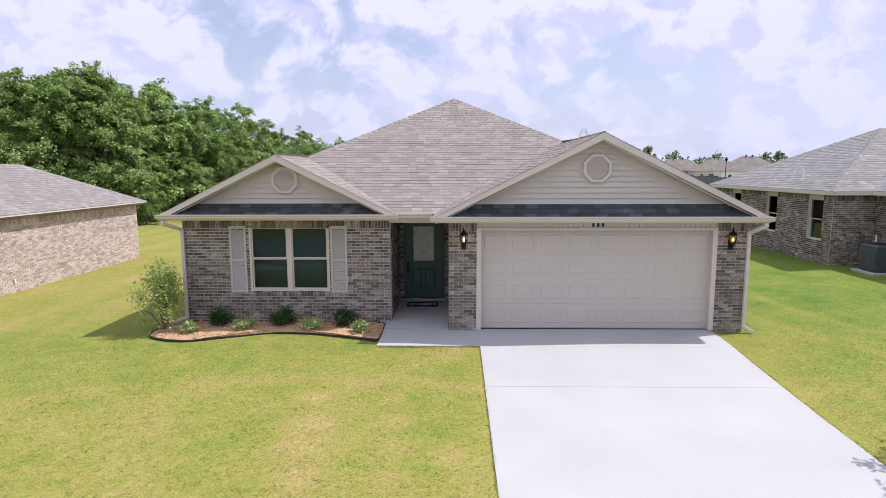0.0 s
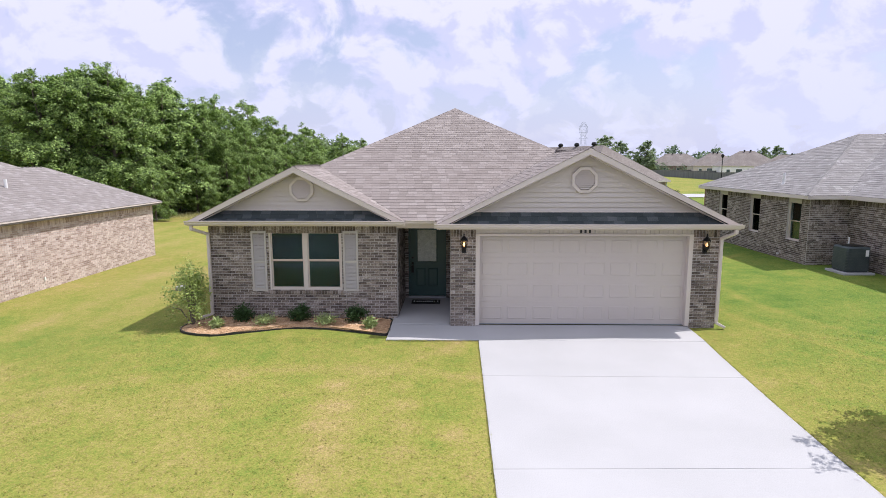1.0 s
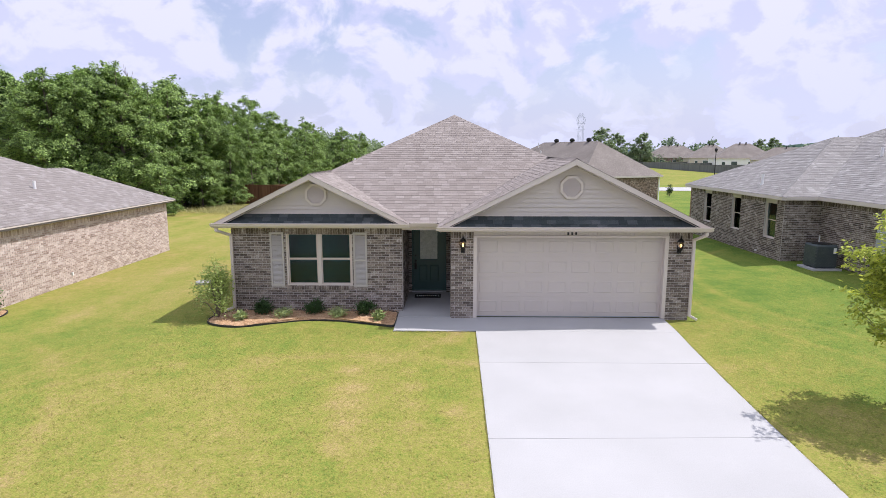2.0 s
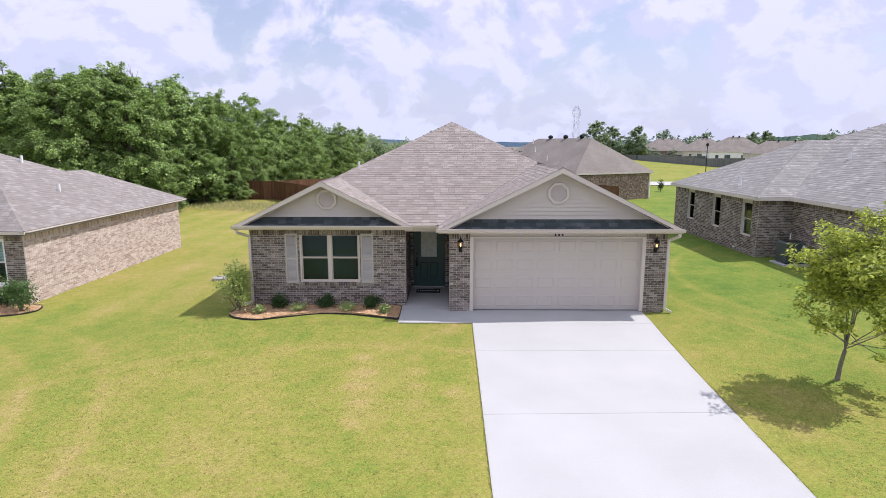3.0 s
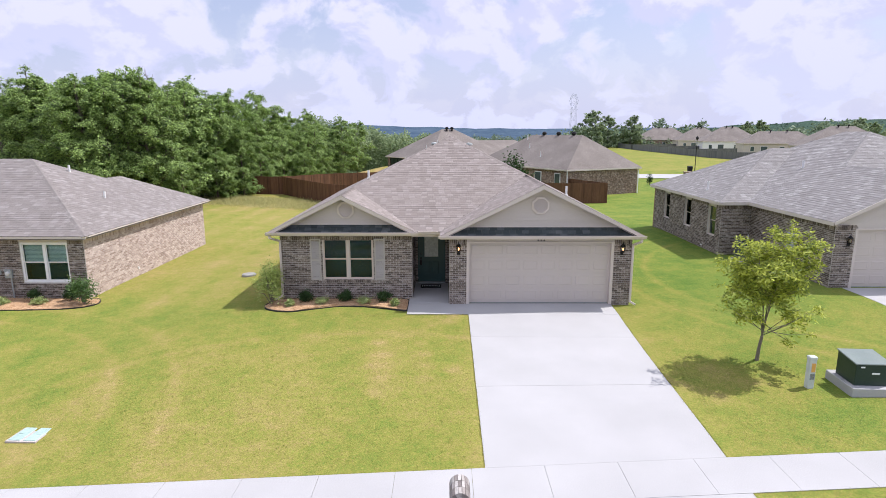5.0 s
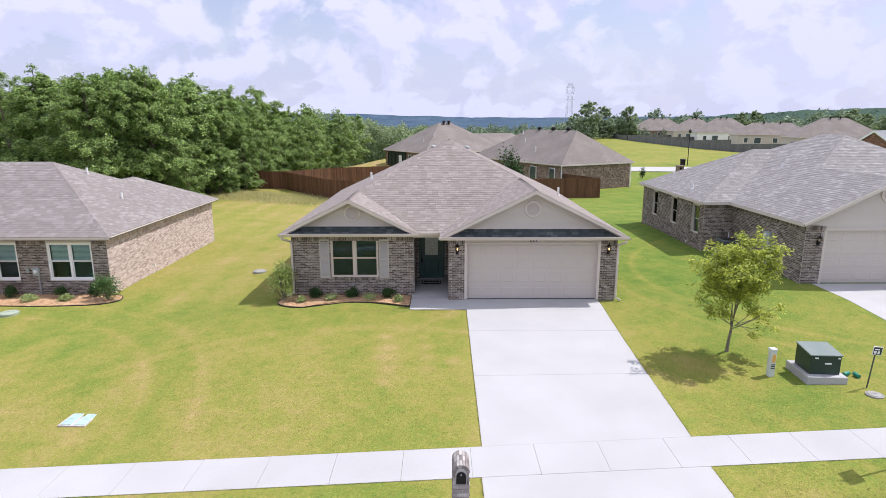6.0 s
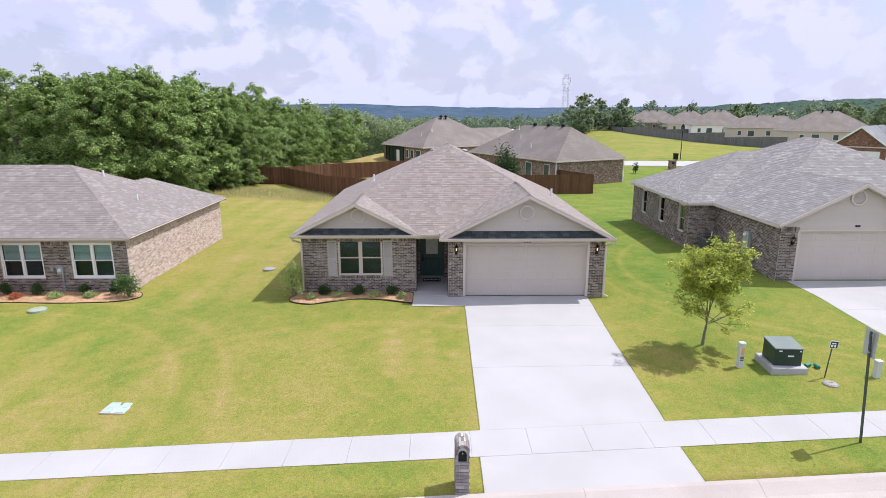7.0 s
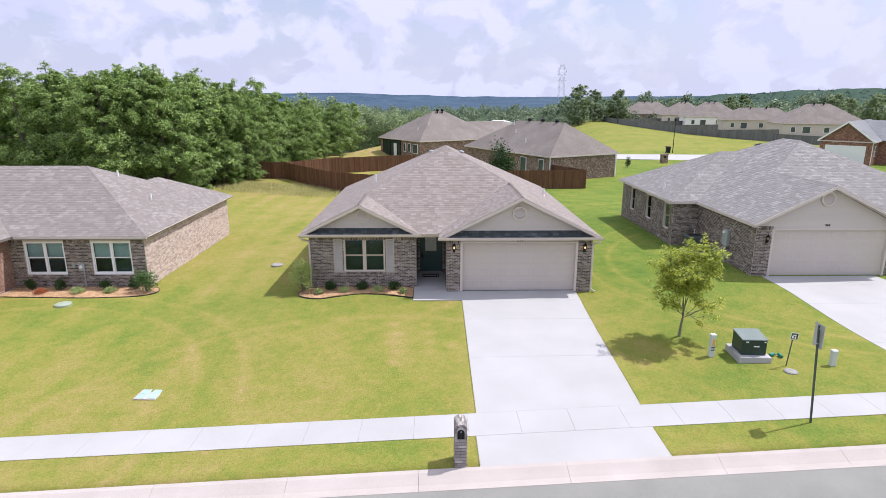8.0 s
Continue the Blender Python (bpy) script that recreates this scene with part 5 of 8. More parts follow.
def shutter(parent, x0, x1, z0, z1, y):
    """Louvred shutter: stiles, three rails and slats."""
    s = new("shutter")
    s.parent = parent
    s.matrix_basis = Matrix.Translation((x0, y, z0))
    tagged(s, label="beige louvred window shutter")
    w, h = x1 - x0, z1 - z0
    fr = Shape().box(0, 0.045, -0.035, 0, 0, h).box(w - 0.045, w, -0.035, 0, 0, h)
    for a, b in ((0, 0.07), (h * 0.49 - 0.02, h * 0.49 + 0.03), (h - 0.06, h)):
        fr.box(0.045, w - 0.045, -0.034, 0, a, b)
    part("shutter_frame", fr, M["shutter"], s)
    for a, b in ((0.075, h * 0.49 - 0.022), (h * 0.49 + 0.034, h - 0.063)):
        z = a
        while z < b - 0.02:
            part("slat", Shape().prism([(0.045, -0.03, z), (w - 0.045, -0.03, z), (w - 0.045, -0.008, z + 0.03), (0.045, -0.008, z + 0.03)], (0, 0.006, 0.004)), M["shutter"], s)
            z += 0.034
    return s


shutter(house, -5.52, -5.15, 0.665, 2.16, W_WALL - 0.002)
shutter(house, -3.27, -2.9, 0.665, 2.16, W_WALL - 0.002)

# front door
fd = new("front_door")
fd.parent = house
fd.matrix_basis = Matrix.Translation((-1.79, 2.83, 0.0))
tagged(fd, label="closed dark teal front door with a glazed upper panel")
W = 0.95
part("door_frame", Shape().box(-0.06, 0.0, -0.04, 0.1, 0, 2.09).box(W, W + 0.06, -0.04, 0.1, 0, 2.09).box(-0.06, W + 0.06, -0.04, 0.1, 2.03, 2.09), M["door_teal"], fd, bevel=0.006)
leaf = Shape().box(0, 0.19, 0, 0.045, 0.05, 2.03).box(W - 0.21, W, 0, 0.045, 0.05, 2.03).box(0.19, W - 0.21, 0, 0.045, 1.94, 2.03).box(0.19, W - 0.21, 0, 0.045, 0.05, 1.02)
for a, b in ((0.16, 0.42), (0.50, 0.77)):
    leaf.add([(a, -0.001, 0.32), (b, -0.001, 0.32), (b, -0.001, 0.84), (a, -0.001, 0.84), (a + 0.03, -0.02, 0.35), (b - 0.03, -0.02, 0.35), (b - 0.03, -0.02, 0.81), (a + 0.03, -0.02, 0.81)],
             [(0, 1, 5, 4), (1, 2, 6, 5), (2, 3, 7, 6), (3, 0, 4, 7), (4, 5, 6, 7)])
part("door_leaf", leaf, M["door_teal"], fd)
part("glazing_bead", Shape().box(0.17, 0.2, -0.018, 0.02, 1.0, 1.96).box(W - 0.22, W - 0.19, -0.018, 0.02, 1.0, 1.96).box(0.2, W - 0.22, -0.018, 0.02, 1.0, 1.03).box(0.2, W - 0.22, -0.018, 0.02, 1.93, 1.96), M["door_teal"], fd, bevel=0.004)
part("pane", Shape().box(0.2, W - 0.22, 0.01, 0.02, 1.03, 1.93), M["etched"], fd, "pale etched glass panel")
part("room_lining", Shape().box(0.1, W - 0.1, 0.25, 0.3, 0.6, 2.05), M["blind"], fd, "pale hall wall behind the glass")
part("threshold", Shape().box(-0.06, W + 0.06, -0.12, 0.1, 0.0, 0.045), M["galv"], fd, "metal threshold")
part("door_handle", Shape().lathe([(0.028, 0), (0.03, 0.01), (0.012, 0.02), (0.02, 0.05), (0.026, 0.065), (0.015, 0.08)], (0, 0, 0), 12), M["metal_black"], fd, "dark door handle").matrix_basis = pose(0.06, 0.0, 0.98, 90, 0, 0)
part("key_safe", Shape().box(0.025, 0.095, -0.075, -0.03, 0.72, 0.92).pipe([(0.04, -0.05, 0.92), (0.04, -0.05, 0.99), (0.08, -0.05, 0.99), (0.08, -0.05, 0.92)], 0.006, 6), M["metal_black"], fd, "black key box hung on the handle", bevel=0.006)
part("deadbolt", Shape().lathe([(0.026, 0), (0.026, 0.015), (0.01, 0.02)], (0, 0, 0), 12), M["metal_black"], fd).matrix_basis = pose(0.06, 0.0, 1.14, 90, 0, 0)
part("doorbell", Shape().box(-0.2, -0.17, -0.03, -0.005, 1.15, 1.25), M["white"], fd)
mat_thing = solid("doormat", Shape().box(-0.39, 0.39, -0.23, 0.23, 0, 0.015), M["rubber"], (-1.33, 2.2, 0.002), "black rubber doormat with pale lettering at the front door", "doormat", bevel=0.005)
bars = Shape()
for k in range(9):
    bars.box(-0.27 + 0.06 * k, -0.225 + 0.06 * k, -0.05, 0.07, 0.0152, 0.017)
bars.box(-0.34, -0.3, -0.08, 0.1, 0.0152, 0.017).box(0.3, 0.34, -0.08, 0.1, 0.0152, 0.017)
part("lettering", bars, M["blind"], mat_thing)
# roof fittings
vent_pipe(house, XL + 2.6, 7.6, EZ + PITCH * 2.6)
vent_pipe(house, XR - 1.15, 7.0, EZ + PITCH * 1.15, 0.4)
part("hip_vent", Shape().lathe([(0.11, -0.1), (0.11, 0.1), (0.17, 0.12), (0.14, 0.18), (0.03, 0.21)], (XM + 0.85, YB - HALF + 0.2, ZP - 0.5), 12), M["grey_box"], house)
part("hip_vent", Shape().lathe([(0.11, -0.1), (0.11, 0.1), (0.17, 0.12), (0.14, 0.18), (0.03, 0.21)], (XM - 0.75, YB - HALF + 0.25, ZP - 0.48), 12), M["grey_box"], house)


# ---- planting bed ----
def bed(outline, name_label, seed, chips=1500, rise=0.05):
    """A mulched bed with a dark edging strip; outline: corners from its wall side round."""
    pts = [Vector(p) for p in outline]
    fine_pts = []
    n = len(pts)
    for i in range(n):
        p0, p1, p2, p3 = pts[(i - 1) % n], pts[i], pts[(i + 1) % n], pts[(i + 2) % n]
        for k in range(5):
            t = k / 5
            fine_pts.append(0.5 * ((2 * p1) + (-p0 + p2) * t + (2 * p0 - 5 * p1 + 4 * p2 - p3) * t * t + (-p0 + 3 * p1 - 3 * p2 + p3) * t ** 3))
    cx = sum((p.x for p in fine_pts)) / len(fine_pts)
    cy = sum((p.y for p in fine_pts)) / len(fine_pts)
    b = thing("planting_bed", (cx, cy, gz(cx, cy)), name_label, "flower bed")
    m = len(fine_pts)
    rings = []
    for f, h in ((1.0, 0.02), (0.93, rise), (0.6, rise + 0.02), (0.25, rise + 0.03)):
        rings.append([((p.x - cx) * f, (p.y - cy) * f, gz(p.x, p.y) - gz(cx, cy) + h + 0.02 * noise.noise((p.x * 3, p.y * 3, f))) for p in fine_pts])
    vs = [p for r in rings for p in r] + [(0, 0, rise + 0.03)]
    fs = [(k * m + i, k * m + (i + 1) % m, (k + 1) * m + (i + 1) % m, (k + 1) * m + i) for k in range(3) for i in range(m)] + [(3 * m + i, 3 * m + (i + 1) % m, 4 * m) for i in range(m)]
    part("mulch", Shape().add(vs, fs), M["mulch"], b, "orange-brown wood mulch")
    e = Shape()
    for i in range(m):
        p, q = rings[0][i], rings[0][(i + 1) % m]
        d = Vector((q[0] - p[0], q[1] - p[1], 0)).normalized()
        s = Vector((d.y, -d.x, 0)) * 0.013
        e.add([(p[0] - s.x, p[1] - s.y, p[2] - 0.06), (p[0] + s.x, p[1] + s.y, p[2] - 0.06), (q[0] + s.x, q[1] + s.y, q[2] - 0.06), (q[0] - s.x, q[1] - s.y, q[2] - 0.06),
               (p[0] - s.x, p[1] - s.y, p[2] + 0.02), (p[0] + s.x, p[1] + s.y, p[2] + 0.02), (q[0] + s.x, q[1] + s.y, q[2] + 0.02), (q[0] - s.x, q[1] - s.y, q[2] + 0.02)],
              [(4, 5, 6, 7), (0, 1, 5, 4), (2, 3, 7, 6), (1, 2, 6, 5), (3, 0, 4, 7)])
    part("edging", e, M["edging"], b, "dark plastic edging strip")
    rng = np.random.default_rng(seed)
    c = []
    poly = [(p.x, p.y) for p in fine_pts]
    xs, ys = [p[0] for p in poly], [p[1] for p in poly]
    while len(c) < chips:
        x, y = rng.uniform(min(xs), max(xs)), rng.uniform(min(ys), max(ys))
        inside = False
        for (x0, y0), (x1, y1) in zip(poly, poly[1:] + poly[:1]):
            if (y0 > y) != (y1 > y) and x < (x1 - x0) * (y - y0) / (y1 - y0) + x0:
                inside = not inside
        if inside:
            c.append((x - cx, y - cy, gz(x, y) - gz(cx, cy) + rise + 0.035 + rng.uniform(-0.01, 0.02)))
    q = leaf_quads(np.array(c), 0.07, rng, droop=0, width=0.45, up=0.8)
    q[:, :, 2] = (q[:, :, 2] - np.array(c)[:, None, 2]) * 0.3 + np.array(c)[:, None, 2]
    ob = new("wood_chips", quads_mesh("wood_chips", q, M["chip"]))
    ob.parent = b
    tagged(ob, kind="stuff")
    return b


bed([(-6.4, 0.5), (-5.0, 0.52), (-3.5, 0.52), (-2.3, 0.52), (-2.08, 0.4), (-2.06, 0.0), (-2.05, -0.6), (-2.1, -0.86), (-2.3, -0.8), (-2.9, -0.58), (-3.6, -0.4), (-4.4, -0.38), (-5.2, -0.68), (-6.0, -0.98), (-6.75, -0.72), (-6.95, -0.2), (-6.75, 0.3)], "mulched bed with dark edging below the front window", 4)


def shrub(name, x, y, r, h, mat, label, n=700, leaf=0.06, seed=1, lift=0.05, stems=5, airy=0.25, z=None):
    """A low shrub: a few stems and leaves gathered in tufts."""
    rng = np.random.default_rng(seed)
    t = thing(name, (x, y, (gz(x, y) if z is None else z) + lift), label, "shrub")
    st = Shape()
    tufts = []
    for k in range(stems * 4):
        a, e = rng.uniform(0, 2 * math.pi), rng.uniform(0.15, 1.0)
        p = Vector((r * e * math.cos(a) * 0.8, r * e * math.sin(a) * 0.8, h * rng.uniform(0.35, 0.95) * (1.15 - 0.45 * e)))
        tufts.append(p)
        if k < stems * 2:
            mid = p * 0.5 + Vector((rng.uniform(-0.05, 0.05) * r, rng.uniform(-0.05, 0.05) * r, h * 0.1))
            st.tube((0, 0, -0.08), mid, 0.012 * h + 0.003, 0.008 * h + 0.002, 5)
            st.tube(mid, p, 0.008 * h + 0.002, 0.003, 5)
    part("stems", st, M["bark"], t)
    c = np.array([tufts[i] for i in rng.integers(0, len(tufts), n)]) + rng.normal(scale=airy, size=(n, 3)) * np.array([r, r, h * 0.55])
    c[:, 2] = np.maximum(c[:, 2], 0.01)
    ob = new("leaves", quads_mesh("leaves", leaf_quads(c, leaf, rng, 0.0, 0.5, face=0.8), M[mat]))
    ob.parent = t
    return t


for k, (x, y) in enumerate(((-5.66, 0.12), (-4.27, 0.12), (-2.9, 0.12))):
    shrub("evergreen_shrub", x, y, 0.25, 0.36, "leaf_shrub", "small dark evergreen shrub in the mulched bed", 1300, 0.06, 20 + k)
for k, (x, y) in enumerate(((-5.02, -0.22), (-3.58, -0.18))):
    shrub("variegated_shrub", x, y, 0.25, 0.26, "leaf_pale", "low pale variegated shrub in the mulched bed", 800, 0.05, 30 + k)
for k, (x, y) in enumerate(((-6.05, -0.5), (-2.5, -0.42))):
    shrub("grass_tuft", x, y, 0.09, 0.19, "leaf_pale", "tuft of yellow-green ornamental grass", 260, 0.12, 40 + k, airy=0.3)
shrub("corner_bush", -6.78, -0.12, 0.6, 1.42, "leaf_bush", "tall loose yellow-green bush at the house corner", 3600, 0.062, 50, stems=11, airy=0.16)


# ---- the neighbouring house to the west ----
LZ = 2.05
west = thing("house", (-14.3, 1.85, -0.4), "neighbouring brick house with a hipped grey-brown shingle roof", "house")


def rel(o, pts):
    return [(p[0] - o[0], p[1] - o[1], p[2] - o[2]) for p in pts]


OW = (-14.3, 1.85, -0.4)
LR = (-19.17, 6.72, LZ + 0.5 * 5.15)
lx, ly, lyb = -14.02, 1.57, 13.2
lw = 3.1                           # the back part's half width
lb = (lx - lw, lyb - lw, LZ + 0.5 * lw)
yv = LR[1] + (LR[2] - lb[2]) * 2   # where the back slope comes down to the back part's ridge
wp = [
    [(lx, ly, LZ), LR, (-27, LR[1], LR[2]), (-27, ly, LZ)],
    [(lx, ly, LZ), (lx, lyb, LZ), lb, (lb[0], yv, lb[2]), LR],
    [(lx, lyb, LZ), (lx - 2 * lw, lyb, LZ), lb],
    [LR, (-27, LR[1], LR[2]), (-27, LR[1] + 5.15, LZ), (lx - 2 * lw, LR[1] + 5.15, LZ), (lb[0], yv, lb[2])],
    [(lb[0], yv, lb[2]), lb, (lx - 2 * lw, lyb, LZ), (lx - 2 * lw, LR[1] + 5.15, LZ)],
    [(-20.0, -3.2, LZ), (-20.0, ly + 0.0, LZ), (-23.2, ly + 3.2, LZ + 1.6), (-23.2, -3.2, LZ + 1.6)],
    [(-26.4, -3.2, LZ), (-26.4, ly, LZ), (-23.2, ly + 3.2, LZ + 1.6), (-23.2, -3.2, LZ + 1.6)],
]
roof(west, [rel(OW, p) for p in wp], tabs="shingle_west", seed=21, label="grey-brown asphalt shingle roof")
hip_caps(west, [tuple(rel(OW, p)) for p in (((lx, ly, LZ), LR), (LR, (-27, LR[1], LR[2])), (LR, (lb[0], yv, lb[2])), ((lb[0], yv, lb[2]), lb), ((lx, lyb, LZ), lb))], M["shingle_west"])
wh = LZ - 0.10 + 0.4
for a in ((-19.9, -14.0, 1.55, 1.58, 0.10), (-14.025, -14.0, 1.58, 13.2, 0.055)):
    part("fascia", Shape().box(a[0] - OW[0], a[1] - OW[0], a[2] - OW[1], a[3] - OW[1], LZ - a[4] - OW[2], LZ - 0.012 - OW[2]), M["trim"], west)
part("soffit", Shape().box(-20 - OW[0], -14.11 - OW[0], 1.58 - OW[1], 1.9 - OW[1], LZ - 0.14 - OW[2], LZ - 0.13 - OW[2]), M["trim"], west)
part("soffit", Shape().box(-14.35 - OW[0], -14.11 - OW[0], 1.9 - OW[1], 13.1 - OW[1], LZ - 0.14 - OW[2], LZ - 0.13 - OW[2]), M["trim"], west)
# same brick as the front; the sunlight on it is painted in
brick_wall(west, (0.004, 0.004), (0.004, 11.0), -0.15, wh + 0.1, mat="brick_pale", seed=22, label="brick side wall, its sunlight put into the brick colour")
brick_wall(west, (-6.05, 0), (0, 0), -0.15, wh + 0.1, holes=[(0.63, 2.43, 0.78, 2.55), (3.63, 5.43, 0.78, 2.55)], mat="brick", seed=23, label="brown brick front wall")
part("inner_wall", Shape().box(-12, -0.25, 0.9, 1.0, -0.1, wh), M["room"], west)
part("back_wall", Shape().box(-6.2, -0.21, 10.8, 11.0, -0.1, wh - 0.05), M["brick_red"], west)
for x0 in (-5.42, -2.42):
    window(west, x0, x0 + 1.8, 0.63, 2.17, (0, 0.03, 0), mat="white", blind=True, frame_w=0.07, mullion=0.1, label="white double window with blinds half down")
    hb = Shape().box(x0, x0 + 1.8, 0.02, 0.14, 2.17, wh - 0.06)
    for k in range(18):
        hb.box(x0 + 0.1 * k + 0.008, x0 + 0.1 * k + 0.09, 0.005, 0.022, 2.2, wh - 0.06)
    part("window_header", hb, M["siding"], west)
part("wing_wall", Shape().box(-6.25, -6.05, -4.6, 0.0, -0.15, wh - 0.03), M["brick_red"], west)
rd = new("front_door")
rd.parent = west
tagged(rd, label="closed red-brown front door")
part("door_leaf", Shape().box(-6.95, -6.02, 0.3, 0.35, 0.06, 2.1), M["door_red"], rd)
part("door_handle", Shape().box(-6.14, -6.09, 0.22, 0.3, 0.9, 1.1), M["white"], rd)
mt = new("electric_meter")
mt.parent = west
mt.matrix_basis = Matrix.Translation((-2.9, -0.02, 0.95))
tagged(mt, label="grey meter box with conduit on the wall")
part("box", Shape().box(-0.13, 0.13, -0.1, 0, -0.13, 0.2), M["grey_box"], mt, bevel=0.01)
part("dial", Shape().lathe([(0.08, 0), (0.075, 0.05), (0.04, 0.07)], (0, 0, 0), 12), M["pvc"], mt).matrix_basis = pose(0, -0.1, 0.06, 90, 0, 0)
part("conduit", Shape().tube((0.08, -0.05, -0.13), (0.08, -0.05, -1.05), 0.025, 0.025, 8), M["grey_box"], mt)
part("junction_box", Shape().box(-0.42, -0.3, -0.06, 0, 0.0, 0.17), M["grey_box"], mt, bevel=0.008)
vent_pipe(west, -17.98 - OW[0], 7.35 - OW[1], 3.98 - OW[2], 0.34)
vent_pipe(west, -15.85 - OW[0], 6.25 - OW[1], 2.91 - OW[2], 0.34)
part("hose_tap", Shape().box(0.01, 0.06, 3.6, 3.66, 0.3, 0.42), M["pvc"], west)
bed([(-20.2, 1.78), (-18, 1.8), (-16, 1.8), (-14.2, 1.8), (-13.75, 1.6), (-13.6, 1.0), (-14.1, 0.55), (-15.0, 0.38), (-16.6, 0.3), (-18.5, 0.4), (-20.1, 0.5), (-20.35, 0.7), (-20.35, 1.5)], "mulched bed with dark edging before the neighbouring windows", 5)
for k, (x, y, r, h, mt_, lb_) in enumerate(((-19.3, 1.3, 0.2, 0.5, "leaf_shrub", "small upright dark shrub"), (-18.0, 1.3, 0.2, 0.5, "leaf_shrub", "small upright dark shrub"), (-16.0, 1.3, 0.22, 0.5, "leaf_shrub", "small upright dark shrub"),
                                            (-14.7, 1.35, 0.22, 0.55, "leaf_shrub", "small upright dark shrub"), (-14.0, 1.0, 0.40, 1.0, "leaf_corner", "rounded dark shrub at the house corner"),
                                            (-18.6, 0.85, 0.24, 0.22, "leaf_coral", "low coral-coloured plant"), (-17.0, 0.85, 0.28, 0.24, "leaf_pale", "low pale variegated shrub"), (-15.6, 0.9, 0.28, 0.22, "leaf_pale", "low yellow-green shrub"))):
    shrub("shrub", x, y, r, h, mt_, lb_ + " in the neighbouring bed", 1900 if h > 0.9 else 900, 0.08 if h > 0.9 else 0.07, 60 + k)

# ---- the neighbouring house to the east ----
OE = (13.5, 1.3, 0.22)
RZ = 2.67
east = thing("house", OE, "neighbouring grey brick house with shingle roof and beige garage gable", "house")
ge, gr = 12.98, 19.8               # garage gable's eaves
gm = (ge + gr) / 2
gzr = RZ + 0.5 * (gm - ge)
ex0, ey0, ey1 = 11.65, 6.95, 16.1  # the back part's west eave and its ends
er = (ex0 + (ey1 - ey0) / 2, (ey0 + ey1) / 2, RZ + 0.25 * (ey1 - ey0))
MX = 19.23                          # the main ridge
mz = RZ + 0.5 * (MX - ge)
YV = 2.45 + gm - ge                # where the garage ridge meets the main slope
ep = [
    [(ge, 0.98, RZ), (gm, 0.98, gzr), (gm, YV, gzr), (MX, 8.7, mz), (MX, 10.4, mz), (ge, 16.65, RZ)],
    [(gr, 0.98, RZ), (gm, 0.98, gzr), (gm, YV, gzr), (gr, 2.45, RZ)],
    [(gr, 2.45, RZ), (25.48, 2.45, RZ), (MX, 8.7, mz), (gm, YV, gzr)],
    [(ex0, ey0, RZ), (er[0], er[1], er[2]), (ex0, ey1, RZ)],
    [(ex0, ey0, RZ), (ge + 0.1, ey0, RZ), (19.0, er[1], er[2]), (er[0], er[1], er[2])],
    [(ex0, ey1, RZ), (24, ey1, RZ), (19.6, er[1], er[2]), (er[0], er[1], er[2])],
    [(25.48, 2.45, RZ), (25.48, 16.65, RZ), (MX, 10.4, mz), (MX, 8.7, mz)],
    [(ge, 16.65, RZ), (25.48, 16.65, RZ), (MX, 10.4, mz)],
]
roof(east, [rel(OE, p) for p in ep], tabs="shingle_grey", seed=31, label="grey-brown asphalt shingle roof")
hip_caps(east, [tuple(rel(OE, p)) for p in (((ex0, ey0, RZ), er), ((ex0, ey1, RZ), er), ((gm, 0.98, gzr), (gm, YV, gzr)), ((gm, YV, gzr), (MX, 8.7, mz)), ((MX, 8.7, mz), (MX, 10.4, mz)), ((MX, 8.7, mz), (25.48, 2.45, RZ)), ((ge, 16.65, RZ), (MX, 10.4, mz)))], M["shingle_grey"])
for a in ((11.63, 11.655, 6.93, 16.1), (11.65, 12.98, 6.93, 6.955), (12.96, 12.985, 0.98, 6.93)):
    part("fascia", Shape().box(a[0] - OE[0], a[1] - OE[0], a[2] - OE[1], a[3] - OE[1], RZ - 0.13 - OE[2], RZ - 0.005 - OE[2]), M["trim"], east)
for a in ((11.655, 11.95, 6.955, 16.0), (11.95, 13.28, 6.955, 7.25), (12.985, 13.28, 1.0, 7.0)):
    part("soffit", Shape().box(a[0] - OE[0], a[1] - OE[0], a[2] - OE[1], a[3] - OE[1], RZ - 0.142 - OE[2], RZ - 0.13 - OE[2]), M["trim"], east)
eh = RZ - 0.14 - OE[2]
rakes(east, ge - OE[0], gr - OE[0], gm - OE[0], gzr - OE[2], 0.98 - OE[1], RZ - OE[2])
lap_siding(east, ((0.56, 2.16), (5.84, 2.16), (5.84, eh + 0.01), (6.2, eh + 0.01), (gm - OE[0], gzr - 0.14 - OE[2]), (-0.22, eh + 0.01), (0.56, eh + 0.01)), 0.0, 2.16, gzr - 0.2 - OE[2], label="beige lap-sided gable end over the garage")
octagon_vent(east, gm - OE[0] - 0.1, -0.02, 3.76 - OE[2], 0.34)
brick_wall(east, (-0.22, 0), (0.52, 0), -0.2, eh + 0.2, seed=32, label="grey brick pier beside the garage")
brick_wall(east, (5.85, 0), (6.2, 0), -0.2, eh + 0.2, seed=33, label="grey brick pier beside the garage")
brick_wall(east, (-0.224, 5.896), (-0.224, 0.004), -0.3, eh + 0.3, seed=34, label="grey brick side wall")
brick_wall(east, (-1.6, 5.9), (-0.22, 5.9), -0.3, eh + 0.3, seed=35, label="grey brick wall in the recess")
wins = [(1.55, 2.35), (4.45, 5.25), (7.25, 8.1)]
brick_wall(east, (-1.604, 14.5), (-1.604, 5.904), -0.4, eh + 0.4, holes=[(a, b, 1.15, eh + 0.4) for a, b in wins], seed=36, label="grey brick side wall with three windows")
